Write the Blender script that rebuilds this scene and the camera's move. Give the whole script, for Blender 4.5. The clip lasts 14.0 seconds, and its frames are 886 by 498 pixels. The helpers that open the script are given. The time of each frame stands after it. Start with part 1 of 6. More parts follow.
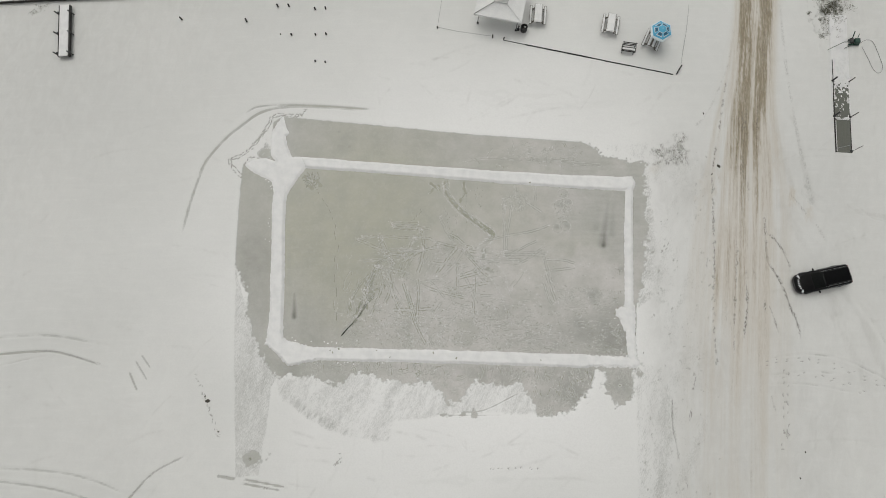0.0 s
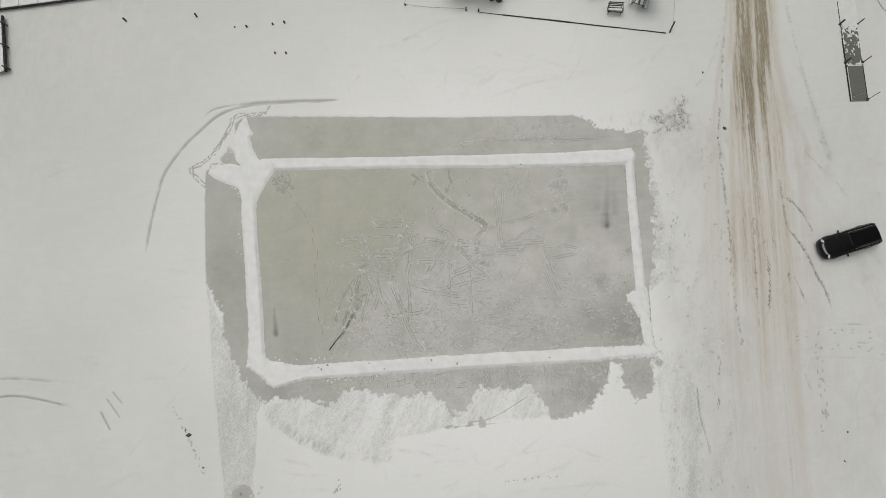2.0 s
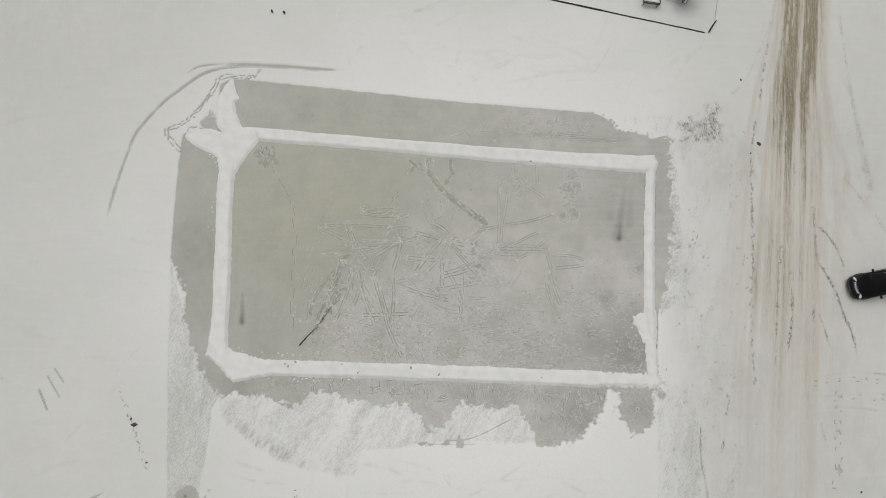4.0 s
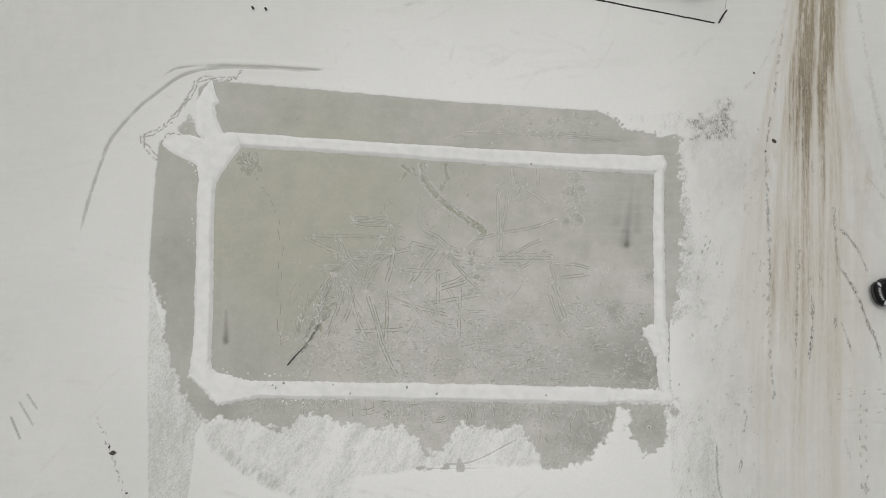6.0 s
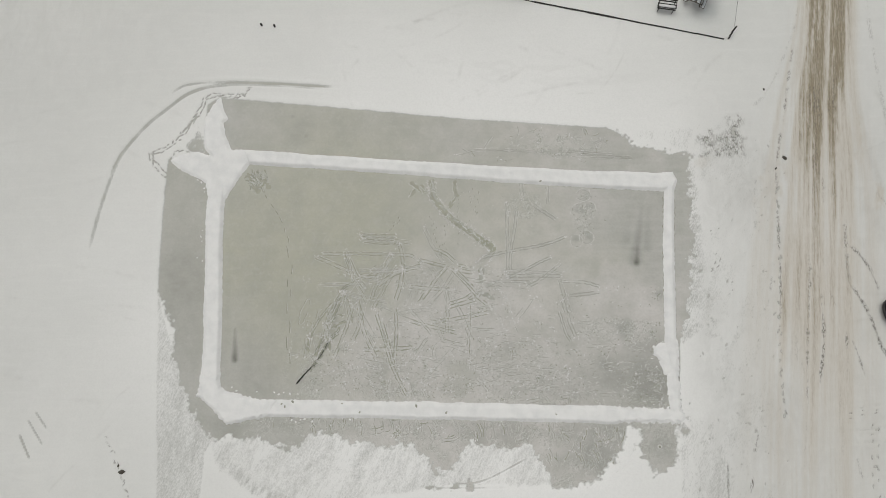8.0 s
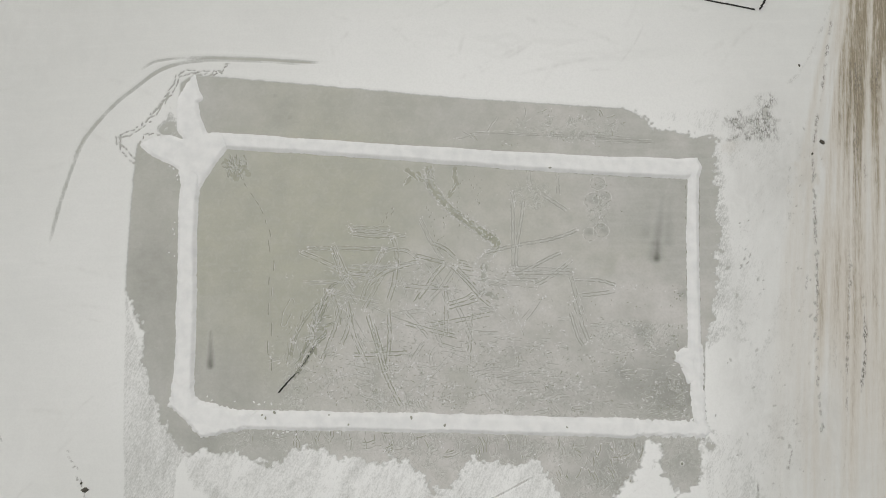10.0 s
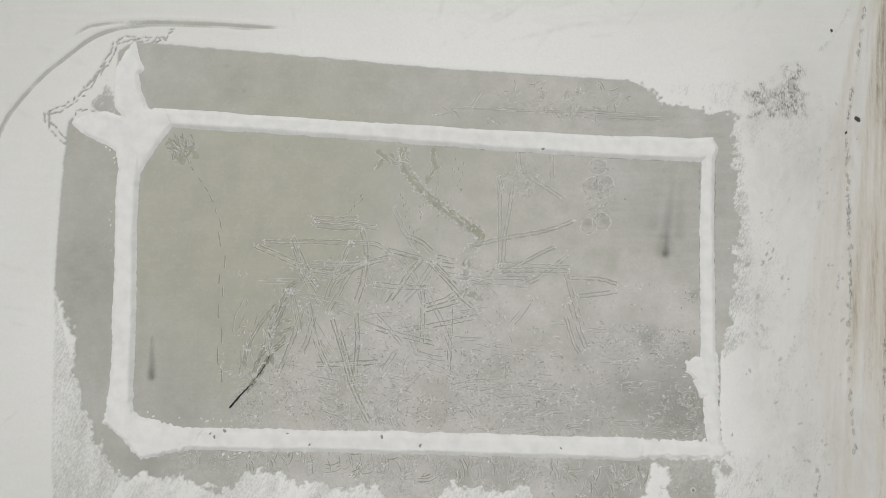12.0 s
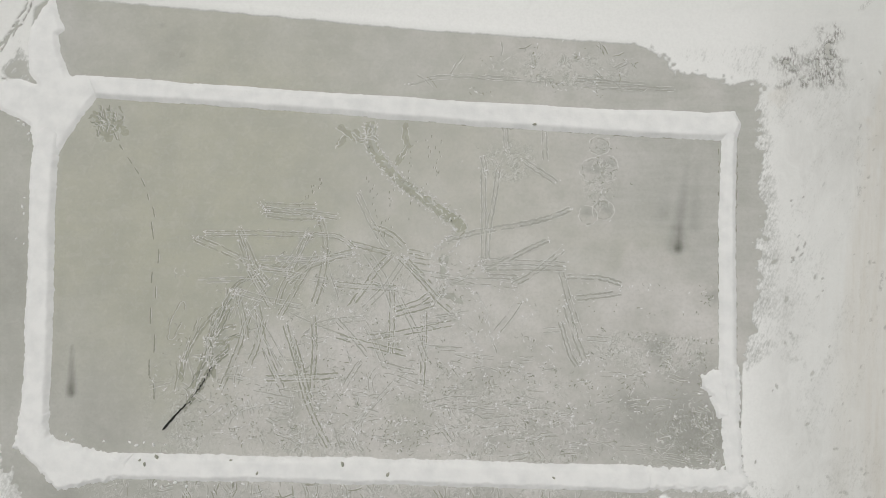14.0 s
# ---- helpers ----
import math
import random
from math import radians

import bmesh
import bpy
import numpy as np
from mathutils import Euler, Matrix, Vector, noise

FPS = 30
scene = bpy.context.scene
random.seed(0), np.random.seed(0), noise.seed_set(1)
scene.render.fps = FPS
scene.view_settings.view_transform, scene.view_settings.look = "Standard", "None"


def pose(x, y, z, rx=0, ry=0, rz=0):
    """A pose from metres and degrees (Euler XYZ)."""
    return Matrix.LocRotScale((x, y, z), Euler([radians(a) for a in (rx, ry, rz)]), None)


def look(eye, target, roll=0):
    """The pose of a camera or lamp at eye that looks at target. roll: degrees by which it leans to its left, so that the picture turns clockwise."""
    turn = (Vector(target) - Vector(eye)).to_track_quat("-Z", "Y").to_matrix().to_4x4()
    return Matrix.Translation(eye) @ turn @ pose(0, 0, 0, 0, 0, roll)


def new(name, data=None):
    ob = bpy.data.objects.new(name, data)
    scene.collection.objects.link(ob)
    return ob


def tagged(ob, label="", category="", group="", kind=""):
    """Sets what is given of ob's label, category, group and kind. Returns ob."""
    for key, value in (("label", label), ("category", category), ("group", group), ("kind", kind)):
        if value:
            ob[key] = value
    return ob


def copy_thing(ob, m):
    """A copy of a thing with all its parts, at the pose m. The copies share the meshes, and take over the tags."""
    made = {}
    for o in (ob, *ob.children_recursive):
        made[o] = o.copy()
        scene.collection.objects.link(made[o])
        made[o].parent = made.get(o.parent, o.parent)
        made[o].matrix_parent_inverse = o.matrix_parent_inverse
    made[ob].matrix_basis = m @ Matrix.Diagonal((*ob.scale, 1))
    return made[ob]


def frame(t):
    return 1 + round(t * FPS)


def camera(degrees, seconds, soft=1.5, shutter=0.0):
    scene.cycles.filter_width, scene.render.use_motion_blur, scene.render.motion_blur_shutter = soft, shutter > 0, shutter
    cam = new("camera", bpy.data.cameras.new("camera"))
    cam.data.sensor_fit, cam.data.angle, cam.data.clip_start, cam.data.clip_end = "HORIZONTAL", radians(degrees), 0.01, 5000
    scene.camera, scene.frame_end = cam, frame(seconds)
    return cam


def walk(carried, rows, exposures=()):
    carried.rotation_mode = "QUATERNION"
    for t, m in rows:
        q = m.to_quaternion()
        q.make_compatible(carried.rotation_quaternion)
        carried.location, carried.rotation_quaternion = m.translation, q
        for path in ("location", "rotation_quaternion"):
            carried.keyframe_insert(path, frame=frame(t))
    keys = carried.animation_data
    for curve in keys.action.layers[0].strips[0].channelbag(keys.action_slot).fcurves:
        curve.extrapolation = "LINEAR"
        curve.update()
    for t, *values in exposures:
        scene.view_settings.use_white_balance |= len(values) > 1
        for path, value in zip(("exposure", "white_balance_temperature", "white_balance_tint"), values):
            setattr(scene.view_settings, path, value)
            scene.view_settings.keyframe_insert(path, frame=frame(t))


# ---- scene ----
cam = camera(72.0, 14.0, soft=0.9)
PATH = [
    (0, (0.939, 3.939, 50.685), (0.908, 4.291, 48.717), -2.1),
    (0.5, (1.052, 4.329, 49.599), (1.024, 4.673, 47.629), -1.9),
    (1, (1.094, 4.631, 48.522), (1.07, 4.968, 46.55), -2.2),
    (1.5, (1.456, 4.61, 47.364), (1.426, 4.95, 45.393), -5.9),
    (2, (1.501, 4.785, 46.232), (1.478, 5.122, 44.261), -6.1),
    (2.5, (1.662, 5.132, 45.128), (1.64, 5.461, 43.155), -5.7),
    (3, (1.651, 5.675, 44.027), (1.636, 5.99, 42.052), -0.6),
    (3.2, (1.65, 5.612, 43.607), (1.636, 5.932, 41.633), 1.3),
    (5.5, (1.958, 7.174, 39.397), (1.948, 7.461, 37.418), 0.4),
    (6, (1.954, 7.429, 39.334), (1.941, 7.72, 37.356), -0.1),
    (6.5, (1.939, 7.884, 39.335), (1.922, 8.177, 37.356), -0.8),
    (7, (1.744, 8.332, 39.371), (1.726, 8.627, 37.393), -1.0),
    (7.5, (1.662, 8.415, 39.422), (1.639, 8.713, 37.445), -1.9),
    (8, (1.446, 8.438, 39.381), (1.426, 8.735, 37.404), -1.4),
    (10.5, (1.786, 9.432, 34.166), (1.754, 9.691, 32.183), -4.5),
    (11, (2.151, 9.589, 33.014), (2.114, 9.841, 31.03), -5.9),
    (11.5, (2.448, 10.014, 31.986), (2.414, 10.245, 30.0), -5.7),
    (12, (2.825, 10.258, 30.869), (2.796, 10.482, 28.882), -4.8),
    (12.5, (3.214, 10.501, 29.729), (3.191, 10.715, 27.741), -3.4),
    (13, (3.476, 10.691, 28.554), (3.453, 10.896, 26.564), -3.7),
    (13.5, (3.635, 10.836, 27.383), (3.614, 11.034, 25.393), -3.4),
    (14, (3.794, 10.99, 26.185), (3.775, 11.181, 24.194), -3.0),
]
walk(cam, [(t, look(eye, target, roll)) for t, eye, target, roll in PATH], [(0.0, -0.17), (3.0, -0.18), (5.5, -0.20), (8.0, -0.16), (11.0, -0.13), (14.0, -0.06)])

# ---- light: an overcast winter sky with a weak, very soft sun ----
world = bpy.data.worlds.new("overcast_sky")
scene.world = world
world.use_nodes = True
wn, wl = world.node_tree.nodes, world.node_tree.links
wn.clear()
sky = wn.new("ShaderNodeTexSky")
sky.sky_type = "NISHITA"
sky.sun_disc = False
sky.sun_elevation, sky.sun_rotation = radians(70), radians(330)
sky.dust_density = 4.0
grey = wn.new("ShaderNodeHueSaturation")
grey.inputs["Saturation"].default_value = 0.12
back = wn.new("ShaderNodeBackground")
back.inputs["Strength"].default_value = 0.125
wout = wn.new("ShaderNodeOutputWorld")
wl.new(sky.outputs[0], grey.inputs["Color"])
warm = wn.new("ShaderNodeMix")
warm.data_type, warm.blend_type = "RGBA", "MULTIPLY"
warm.inputs[0].default_value, warm.inputs[7].default_value = 1.0, (1.0, 0.995, 0.955, 1)
wl.new(grey.outputs[0], warm.inputs[6])
wl.new(warm.outputs[2], back.inputs[0])
wl.new(back.outputs[0], wout.inputs[0])

sun = new("sun", bpy.data.lights.new("sun", "SUN"))
sun.data.energy, sun.data.angle, sun.data.color = 0.5, radians(60), (1.0, 0.97, 0.92)
sun.matrix_world = look((-10, 27.3, 55), (0, 10, 0))


# ---- numpy noise and plan helpers ----
def smooth(a, b, x):
    t = np.clip((x - a) / (b - a), 0, 1)
    return t * t * (3 - 2 * t)


def rand2(ix, iy, seed):
    h = (ix.astype(np.int64) * 374761393 + iy.astype(np.int64) * 668265263 + seed * 362437) & 0xFFFFFFFF
    h = ((h ^ (h >> 13)) * 1274126177) & 0xFFFFFFFF
    h = ((h ^ (h >> 16)) * 2246822519) & 0xFFFFFFFF
    return ((h ^ (h >> 15)) & 0xFFFFFF) / float(0xFFFFFF)


def vnoise(x, y, seed=0):
    """Smooth noise from 0 to 1, one cell a unit."""
    ix, iy = np.floor(x), np.floor(y)
    fx, fy = x - ix, y - iy
    fx, fy = fx * fx * (3 - 2 * fx), fy * fy * (3 - 2 * fy)
    a, b = rand2(ix, iy, seed), rand2(ix + 1, iy, seed)
    c, d = rand2(ix, iy + 1, seed), rand2(ix + 1, iy + 1, seed)
    return (a * (1 - fx) + b * fx) * (1 - fy) + (c * (1 - fx) + d * fx) * fy


def fbm(x, y, octaves=4, seed=0):
    """Sum of octaves from about -1 to 1."""
    total, weight, k = 0, 1.0, 0.0
    for o in range(octaves):
        total = total + weight * (2 * vnoise(x * 2 ** o + 17.3 * o, y * 2 ** o - 9.1 * o, seed + o) - 1)
        k += weight
        weight *= 0.55
    return total / k * 1.6


def to_line(x, y, pts):
    """Distance to a polyline and the part of its length at the nearest place."""
    pts = np.array(pts, float)
    steps = np.hypot(*np.diff(pts, axis=0).T)
    whole, done = steps.sum(), 0.0
    best, along = np.full(np.shape(x), 1e9), np.zeros(np.shape(x))
    for (ax, ay), (bx, by), s in zip(pts[:-1], pts[1:], steps):
        t = np.clip(((x - ax) * (bx - ax) + (y - ay) * (by - ay)) / (s * s), 0, 1)
        d = np.hypot(x - ax - t * (bx - ax), y - ay - t * (by - ay))
        along = np.where(d < best, (done + t * s) / whole, along)
        best = np.minimum(best, d)
        done += s
    return best, along


def to_area(x, y, pts):
    """Signed distance to a polygon: negative inside."""
    d, _ = to_line(x, y, list(pts) + [pts[0]])
    inside = np.zeros(np.shape(x), bool)
    for (ax, ay), (bx, by) in zip(pts, list(pts[1:]) + [pts[0]]):
        if ay != by:
            inside ^= ((ay > y) != (by > y)) & (x < (bx - ax) * (y - ay) / (by - ay) + ax)
    return np.where(inside, -d, d)


def curve_through(pts, n=8):
    """A Catmull-Rom curve through a few plan points."""
    p = [np.array(q, float) for q in pts]
    p = [2 * p[0] - p[1]] + p + [2 * p[-1] - p[-2]]
    out = []
    for a, b, c, d in zip(p, p[1:], p[2:], p[3:]):
        for t in np.linspace(0, 1, n, endpoint=False):
            out.append(0.5 * (2 * b + (c - a) * t + (2 * a - 5 * b + 4 * c - d) * t * t + (3 * b - a - 3 * c + d) * t ** 3))
    return out + [p[-2]]


# ---- materials ----
def material(name, rough=0.7, metal=0.0, base=None, coat=0.0):
    m = bpy.data.materials.new(name)
    m.use_nodes = True
    b = m.node_tree.nodes["Principled BSDF"]
    b.inputs["Roughness"].default_value = rough
    b.inputs["Metallic"].default_value = metal
    if coat:
        b.inputs["Coat Weight"].default_value = coat
        b.inputs["Coat Roughness"].default_value = 0.08
    if base:
        b.inputs["Base Color"].default_value = (*base, 1)
    return m, m.node_tree.nodes, m.node_tree.links, b


def texture_noise(n, l, scale, detail=4.0, stretch=(1, 1, 1), rough=0.55, turn=0.0, bend=0.0):
    c = n.new("ShaderNodeTexCoord")
    spin = n.new("ShaderNodeMapping")
    spin.inputs["Rotation"].default_value = (0, 0, radians(-turn))
    mp = n.new("ShaderNodeMapping")
    mp.inputs["Scale"].default_value = stretch
    t = n.new("ShaderNodeTexNoise")
    t.inputs["Scale"].default_value, t.inputs["Detail"].default_value, t.inputs["Roughness"].default_value = scale, detail, rough
    t.inputs["Distortion"].default_value = bend
    l.new(c.outputs["Object"], spin.inputs[0])
    l.new(spin.outputs[0], mp.inputs[0])
    l.new(mp.outputs[0], t.inputs["Vector"])
    return t.outputs["Fac"]


def ranged(n, l, value, a, b, c, d):
    r = n.new("ShaderNodeMapRange")
    for i, v in enumerate((a, b, c, d)):
        r.inputs[i + 1].default_value = v
    l.new(value, r.inputs[0])
    return r.outputs[0]


def blended(n, l, fac, a, b, how="MIX"):
    m = n.new("ShaderNodeMix")
    m.data_type, m.blend_type = "RGBA", how
    for socket, v in ((m.inputs[0], fac), (m.inputs[6], a), (m.inputs[7], b)):
        if isinstance(v, (int, float)):
            socket.default_value = v
        elif isinstance(v, tuple):
            socket.default_value = (*v, 1)
        else:
            l.new(v, socket)
    return m.outputs[2]


def sums(n, l, how, a, b):
    m = n.new("ShaderNodeMath")
    m.operation, m.use_clamp = how, how == "MULTIPLY"
    for socket, v in ((m.inputs[0], a), (m.inputs[1], b)):
        if isinstance(v, (int, float)):
            socket.default_value = v
        else:
            l.new(v, socket)
    return m.outputs[0]


def attribute(n, name):
    a = n.new("ShaderNodeAttribute")
    a.attribute_name = name
    return a.outputs["Fac"]


def bumped(n, l, b, height, strength=0.3, distance=0.02):
    u = n.new("ShaderNodeBump")
    u.inputs["Strength"].default_value, u.inputs["Distance"].default_value = strength, distance
    l.new(height, u.inputs["Height"])
    l.new(u.outputs[0], b.inputs["Normal"])


def plain(name, c1, c2, rough=0.7, metal=0.0, scale=6.0, bump=0.15, stretch=(1, 1, 1), coat=0.0):
    """A two-tone weathered surface with grain."""
    m, n, l, b = material(name, rough, metal, coat=coat)
    coarse = texture_noise(n, l, scale, 5, stretch)
    fine = texture_noise(n, l, scale * 9, 3, stretch)
    col = blended(n, l, ranged(n, l, coarse, 0.35, 0.65, 0, 1), c1, c2)
    col = blended(n, l, ranged(n, l, fine, 0.3, 0.7, 0.0, 0.35), col, tuple(0.6 * v for v in c1))
    l.new(col, b.inputs["Base Color"])
    bumped(n, l, b, fine, bump, 0.01)
    return m


def ground_snow():
    m, n, l, b = material("trodden_snow", 0.85)
    large = texture_noise(n, l, 0.07, 4)
    mid = texture_noise(n, l, 0.9, 5)
    fine = texture_noise(n, l, 9.0, 4)
    lines = texture_noise(n, l, 1.0, 5, (0.35, 3.0, 1), 0.6, 4)
    white = blended(n, l, ranged(n, l, large, 0.35, 0.65, 0, 1), (0.652, 0.654, 0.634), (0.615, 0.62, 0.602))
    white = blended(n, l, ranged(n, l, mid, 0.4, 0.75, 0, 0.35), white, (0.575, 0.58, 0.565))
    white = blended(n, l, ranged(n, l, lines, 0.5, 0.75, 0, 0.25), white, (0.72, 0.72, 0.705))
    trod = texture_noise(n, l, 1.0, 7, (1.3, 0.6, 1), 0.7, -8, 0.8)
    # paler snow tone that stands in for the lens falloff
    white = blended(n, l, attribute(n, "pale_vignette"), white, (0.80, 0.80, 0.79))
    white = blended(n, l, ranged(n, l, fine, 0.4, 0.75, 0, 0.16), white, (0.50, 0.505, 0.49))
    # trodden grey, and lens falloff painted towards the far corners
    white = blended(n, l, sums(n, l, "MULTIPLY", attribute(n, "worn_vignette"), ranged(n, l, trod, 0.33, 0.64, 0.25, 1.0)), white, (0.47, 0.468, 0.447))
    cover = attribute(n, "cover")
    wave = sums(n, l, "ADD", cover, ranged(n, l, fine, 0.3, 0.7, -0.012, 0.012))
    ticks = texture_noise(n, l, 1.0, 5, (3.6, 12.0, 1), 0.65, 68)
    wave = sums(n, l, "ADD", wave, sums(n, l, "MULTIPLY", attribute(n, "scuff"), ranged(n, l, ticks, 0.30, 0.70, 0.0, 0.09)))
    wave = sums(n, l, "SUBTRACT", wave, sums(n, l, "MULTIPLY", attribute(n, "scuff"), 0.045))
    thin = ranged(n, l, wave, 0.0, 0.045, 0.85, 0.0)
    col = blended(n, l, thin, white, (0.37, 0.375, 0.355))
    streak = texture_noise(n, l, 1.0, 6, (9.0, 0.13, 1), 0.65, 0, 0.3)
    grain = texture_noise(n, l, 1.0, 7, (11.0, 1.6, 1), 0.75, 0, 0.5)
    dots = texture_noise(n, l, 1.0, 3, (11.0, 5.0, 1), 0.6)
    dirt = attribute(n, "dirt")
    amount = sums(n, l, "MULTIPLY", dirt, ranged(n, l, streak, 0.34, 0.66, 0.82, 1.18))
    amount = sums(n, l, "MULTIPLY", amount, ranged(n, l, grain, 0.30, 0.70, 0.84, 1.16))
    brown = blended(n, l, ranged(n, l, grain, 0.30, 0.70, 0, 1), (0.50, 0.445, 0.365), (0.41, 0.352, 0.268))
    brown = blended(n, l, ranged(n, l, amount, 0.52, 1.0, 0.0, 0.9), brown, (0.235, 0.198, 0.135))
    col = blended(n, l, amount, col, brown)
    grit = attribute(n, "grit")
    dark = sums(n, l, "MULTIPLY", grit, ranged(n, l, dots, 0.44, 0.56, 0.05, 1.0))
    col = blended(n, l, dark, col, (0.13, 0.12, 0.105))
    l.new(col, b.inputs["Base Color"])
    bumped(n, l, b, sums(n, l, "ADD", mid, fine), 0.2, 0.02)
    return m


def bank_snow(tone):
    m, n, l, b = material("piled_snow", 0.9)
    mid, fine = texture_noise(n, l, 1.6, 5), texture_noise(n, l, 14.0, 4)
    col = blended(n, l, ranged(n, l, mid, 0.4, 0.7, 0, 1), (tone, tone, tone * 0.99), (tone * 0.9, tone * 0.905, tone * 0.9))
    col = blended(n, l, ranged(n, l, fine, 0.62, 0.75, 0, 0.25), col, (0.6, 0.6, 0.58))
    l.new(col, b.inputs["Base Color"])
    bumped(n, l, b, sums(n, l, "ADD", mid, fine), 0.22, 0.03)
    return m


def lake_ice():
    m, n, l, b = material("lake_ice", 0.42)
    b.inputs["IOR"].default_value = 1.31
    large = texture_noise(n, l, 0.12, 5)
    mid = texture_noise(n, l, 0.6, 6, (1, 1, 1), 0.6)
    brush = texture_noise(n, l, 1.0, 5, (0.18, 2.2, 1), 0.6, 3)
    fine = texture_noise(n, l, 7.0, 5)
    col = blended(n, l, ranged(n, l, large, 0.38, 0.62, 0, 1), (0.410, 0.410, 0.378), (0.446, 0.442, 0.418))
    col = blended(n, l, attribute(n, "green"), col, (0.404, 0.402, 0.322))
    col = blended(n, l, attribute(n, "frost"), col, (0.564, 0.547, 0.527))
    col = blended(n, l, ranged(n, l, mid, 0.38, 0.66, 0.0, 0.44), col, (0.315, 0.32, 0.28))
    col = blended(n, l, sums(n, l, "MULTIPLY", attribute(n, "swept"), ranged(n, l, brush, 0.46, 0.66, 0.0, 1.0)), col, (0.50, 0.50, 0.475))
    pale = texture_noise(n, l, 0.35, 5)
    col = blended(n, l, ranged(n, l, pale, 0.52, 0.75, 0.0, 0.22), col, (0.53, 0.53, 0.515))
    col = blended(n, l, ranged(n, l, fine, 0.45, 0.75, 0.0, 0.28), col, (0.32, 0.325, 0.295))
    rime = texture_noise(n, l, 2.6, 6, (1, 1, 1), 0.7, 30, 0.6)
    col = blended(n, l, ranged(n, l, rime, 0.5, 0.72, 0.0, 0.3), col, (0.52, 0.515, 0.49))
    clear = sums(n, l, "MULTIPLY", attribute(n, "clear"), ranged(n, l, mid, 0.3, 0.6, 0.5, 1.0))
    col = blended(n, l, clear, col, (0.12, 0.125, 0.105))
    # a web of curled frost threads and wet threads beside them, where the ice is scraped
    scraped = attribute(n, "scraped")
    broken = texture_noise(n, l, 1.3, 4)
    for scale, seed, colour, most, wide in ((1.9, 0.0, (0.66, 0.66, 0.64), 0.75, 0.022), (1.9, 0.032, (0.28, 0.285, 0.25), 0.8, 0.032), (3.4, -0.045, (0.64, 0.64, 0.62), 0.75, 0.035), (3.4, -0.008, (0.30, 0.305, 0.27), 0.8, 0.038)):
        curl = texture_noise(n, l, scale, 3, (1, 1.25, 1), 0.62, 20 * scale)
        near_line = sums(n, l, "ABSOLUTE", sums(n, l, "SUBTRACT", curl, 0.5 + seed), 0.0)
        thread = ranged(n, l, near_line, 0.25 * wide, wide, 1.0, 0.0)
        keep = sums(n, l, "MULTIPLY", scraped, ranged(n, l, broken, 0.38, 0.54, 0.0, most))
        col = blended(n, l, sums(n, l, "MULTIPLY", thread, keep), col, colour)
    l.new(col, b.inputs["Base Color"])
    bumped(n, l, b, sums(n, l, "ADD", fine, brush), 0.12, 0.01)
    return m


SNOW, BANK, CAP, ICE = ground_snow(), bank_snow(0.745), bank_snow(0.72), lake_ice()
RIM = plain("frost_ridge", (0.645, 0.645, 0.62), (0.49, 0.49, 0.465), 0.8, scale=5)
GROOVE = plain("wet_groove", (0.41, 0.41, 0.37), (0.335, 0.338, 0.295), 0.4, scale=2.6)
RUNNER = plain("runner_groove", (0.355, 0.358, 0.298), (0.265, 0.27, 0.212), 0.4, scale=2.6)
SHOVED = plain("shoved_trail", (0.365, 0.369, 0.298), (0.285, 0.291, 0.222), 0.4, scale=2.2)
DEEP = plain("deep_groove", (0.28, 0.287, 0.232), (0.20, 0.207, 0.162), 0.35, scale=3)
CRACK = plain("open_crack", (0.012, 0.013, 0.012), (0.03, 0.032, 0.028), 0.5, scale=2)
CRACK.node_tree.nodes["Principled BSDF"].inputs["Specular IOR Level"].default_value = 0.1
OLD_WOOD = plain("weathered_wood", (0.16, 0.145, 0.125), (0.10, 0.09, 0.078), 0.85, scale=4, stretch=(1, 6, 6))
DARK_WOOD = plain("tarred_wood", (0.014, 0.013, 0.012), (0.03, 0.028, 0.025), 0.8, scale=4)
DECK = plain("grey_deck_wood", (0.155, 0.16, 0.138), (0.115, 0.12, 0.102), 0.85, scale=5, stretch=(6, 1, 1))
STEEL = plain("galvanised_steel", (0.42, 0.43, 0.43), (0.33, 0.34, 0.34), 0.45, 0.8)
BLACK_STEEL = plain("black_steel", (0.03, 0.03, 0.032), (0.05, 0.05, 0.05), 0.5, 0.4)
GREEN = plain("green_painted_steel", (0.012, 0.045, 0.033), (0.02, 0.065, 0.048), 0.5, 0.1)
CANVAS = plain("white_canvas", (0.74, 0.74, 0.73), (0.68, 0.685, 0.68), 0.8, scale=2)
BLUE = plain("blue_umbrella_cloth", (0.10, 0.42, 0.62), (0.08, 0.37, 0.56), 0.75, scale=3)
DEEP_BLUE = plain("dark_blue_cloth", (0.02, 0.11, 0.19), (0.03, 0.14, 0.23), 0.75, scale=3)
PALE = plain("pale_cloth", (0.66, 0.72, 0.74), (0.58, 0.66, 0.70), 0.8, scale=3)
PAINT = plain("black_car_paint", (0.004, 0.004, 0.005), (0.007, 0.007, 0.008), 0.3, 0.0, scale=3, bump=0.02)
GLASS = plain("tinted_glass", (0.005, 0.006, 0.006), (0.008, 0.01, 0.01), 0.12, 0.0, scale=2, bump=0.0)
TYRE = plain("black_rubber", (0.02, 0.02, 0.02), (0.03, 0.03, 0.03), 0.85, scale=12)
RIMS = plain("alloy_rim", (0.30, 0.30, 0.31), (0.22, 0.22, 0.23), 0.35, 0.9)
LAMP = plain("headlight_lens", (0.62, 0.64, 0.66), (0.5, 0.52, 0.54), 0.15, scale=8)
RED = plain("tail_light_lens", (0.22, 0.01, 0.01), (0.16, 0.008, 0.008), 0.15, scale=8)
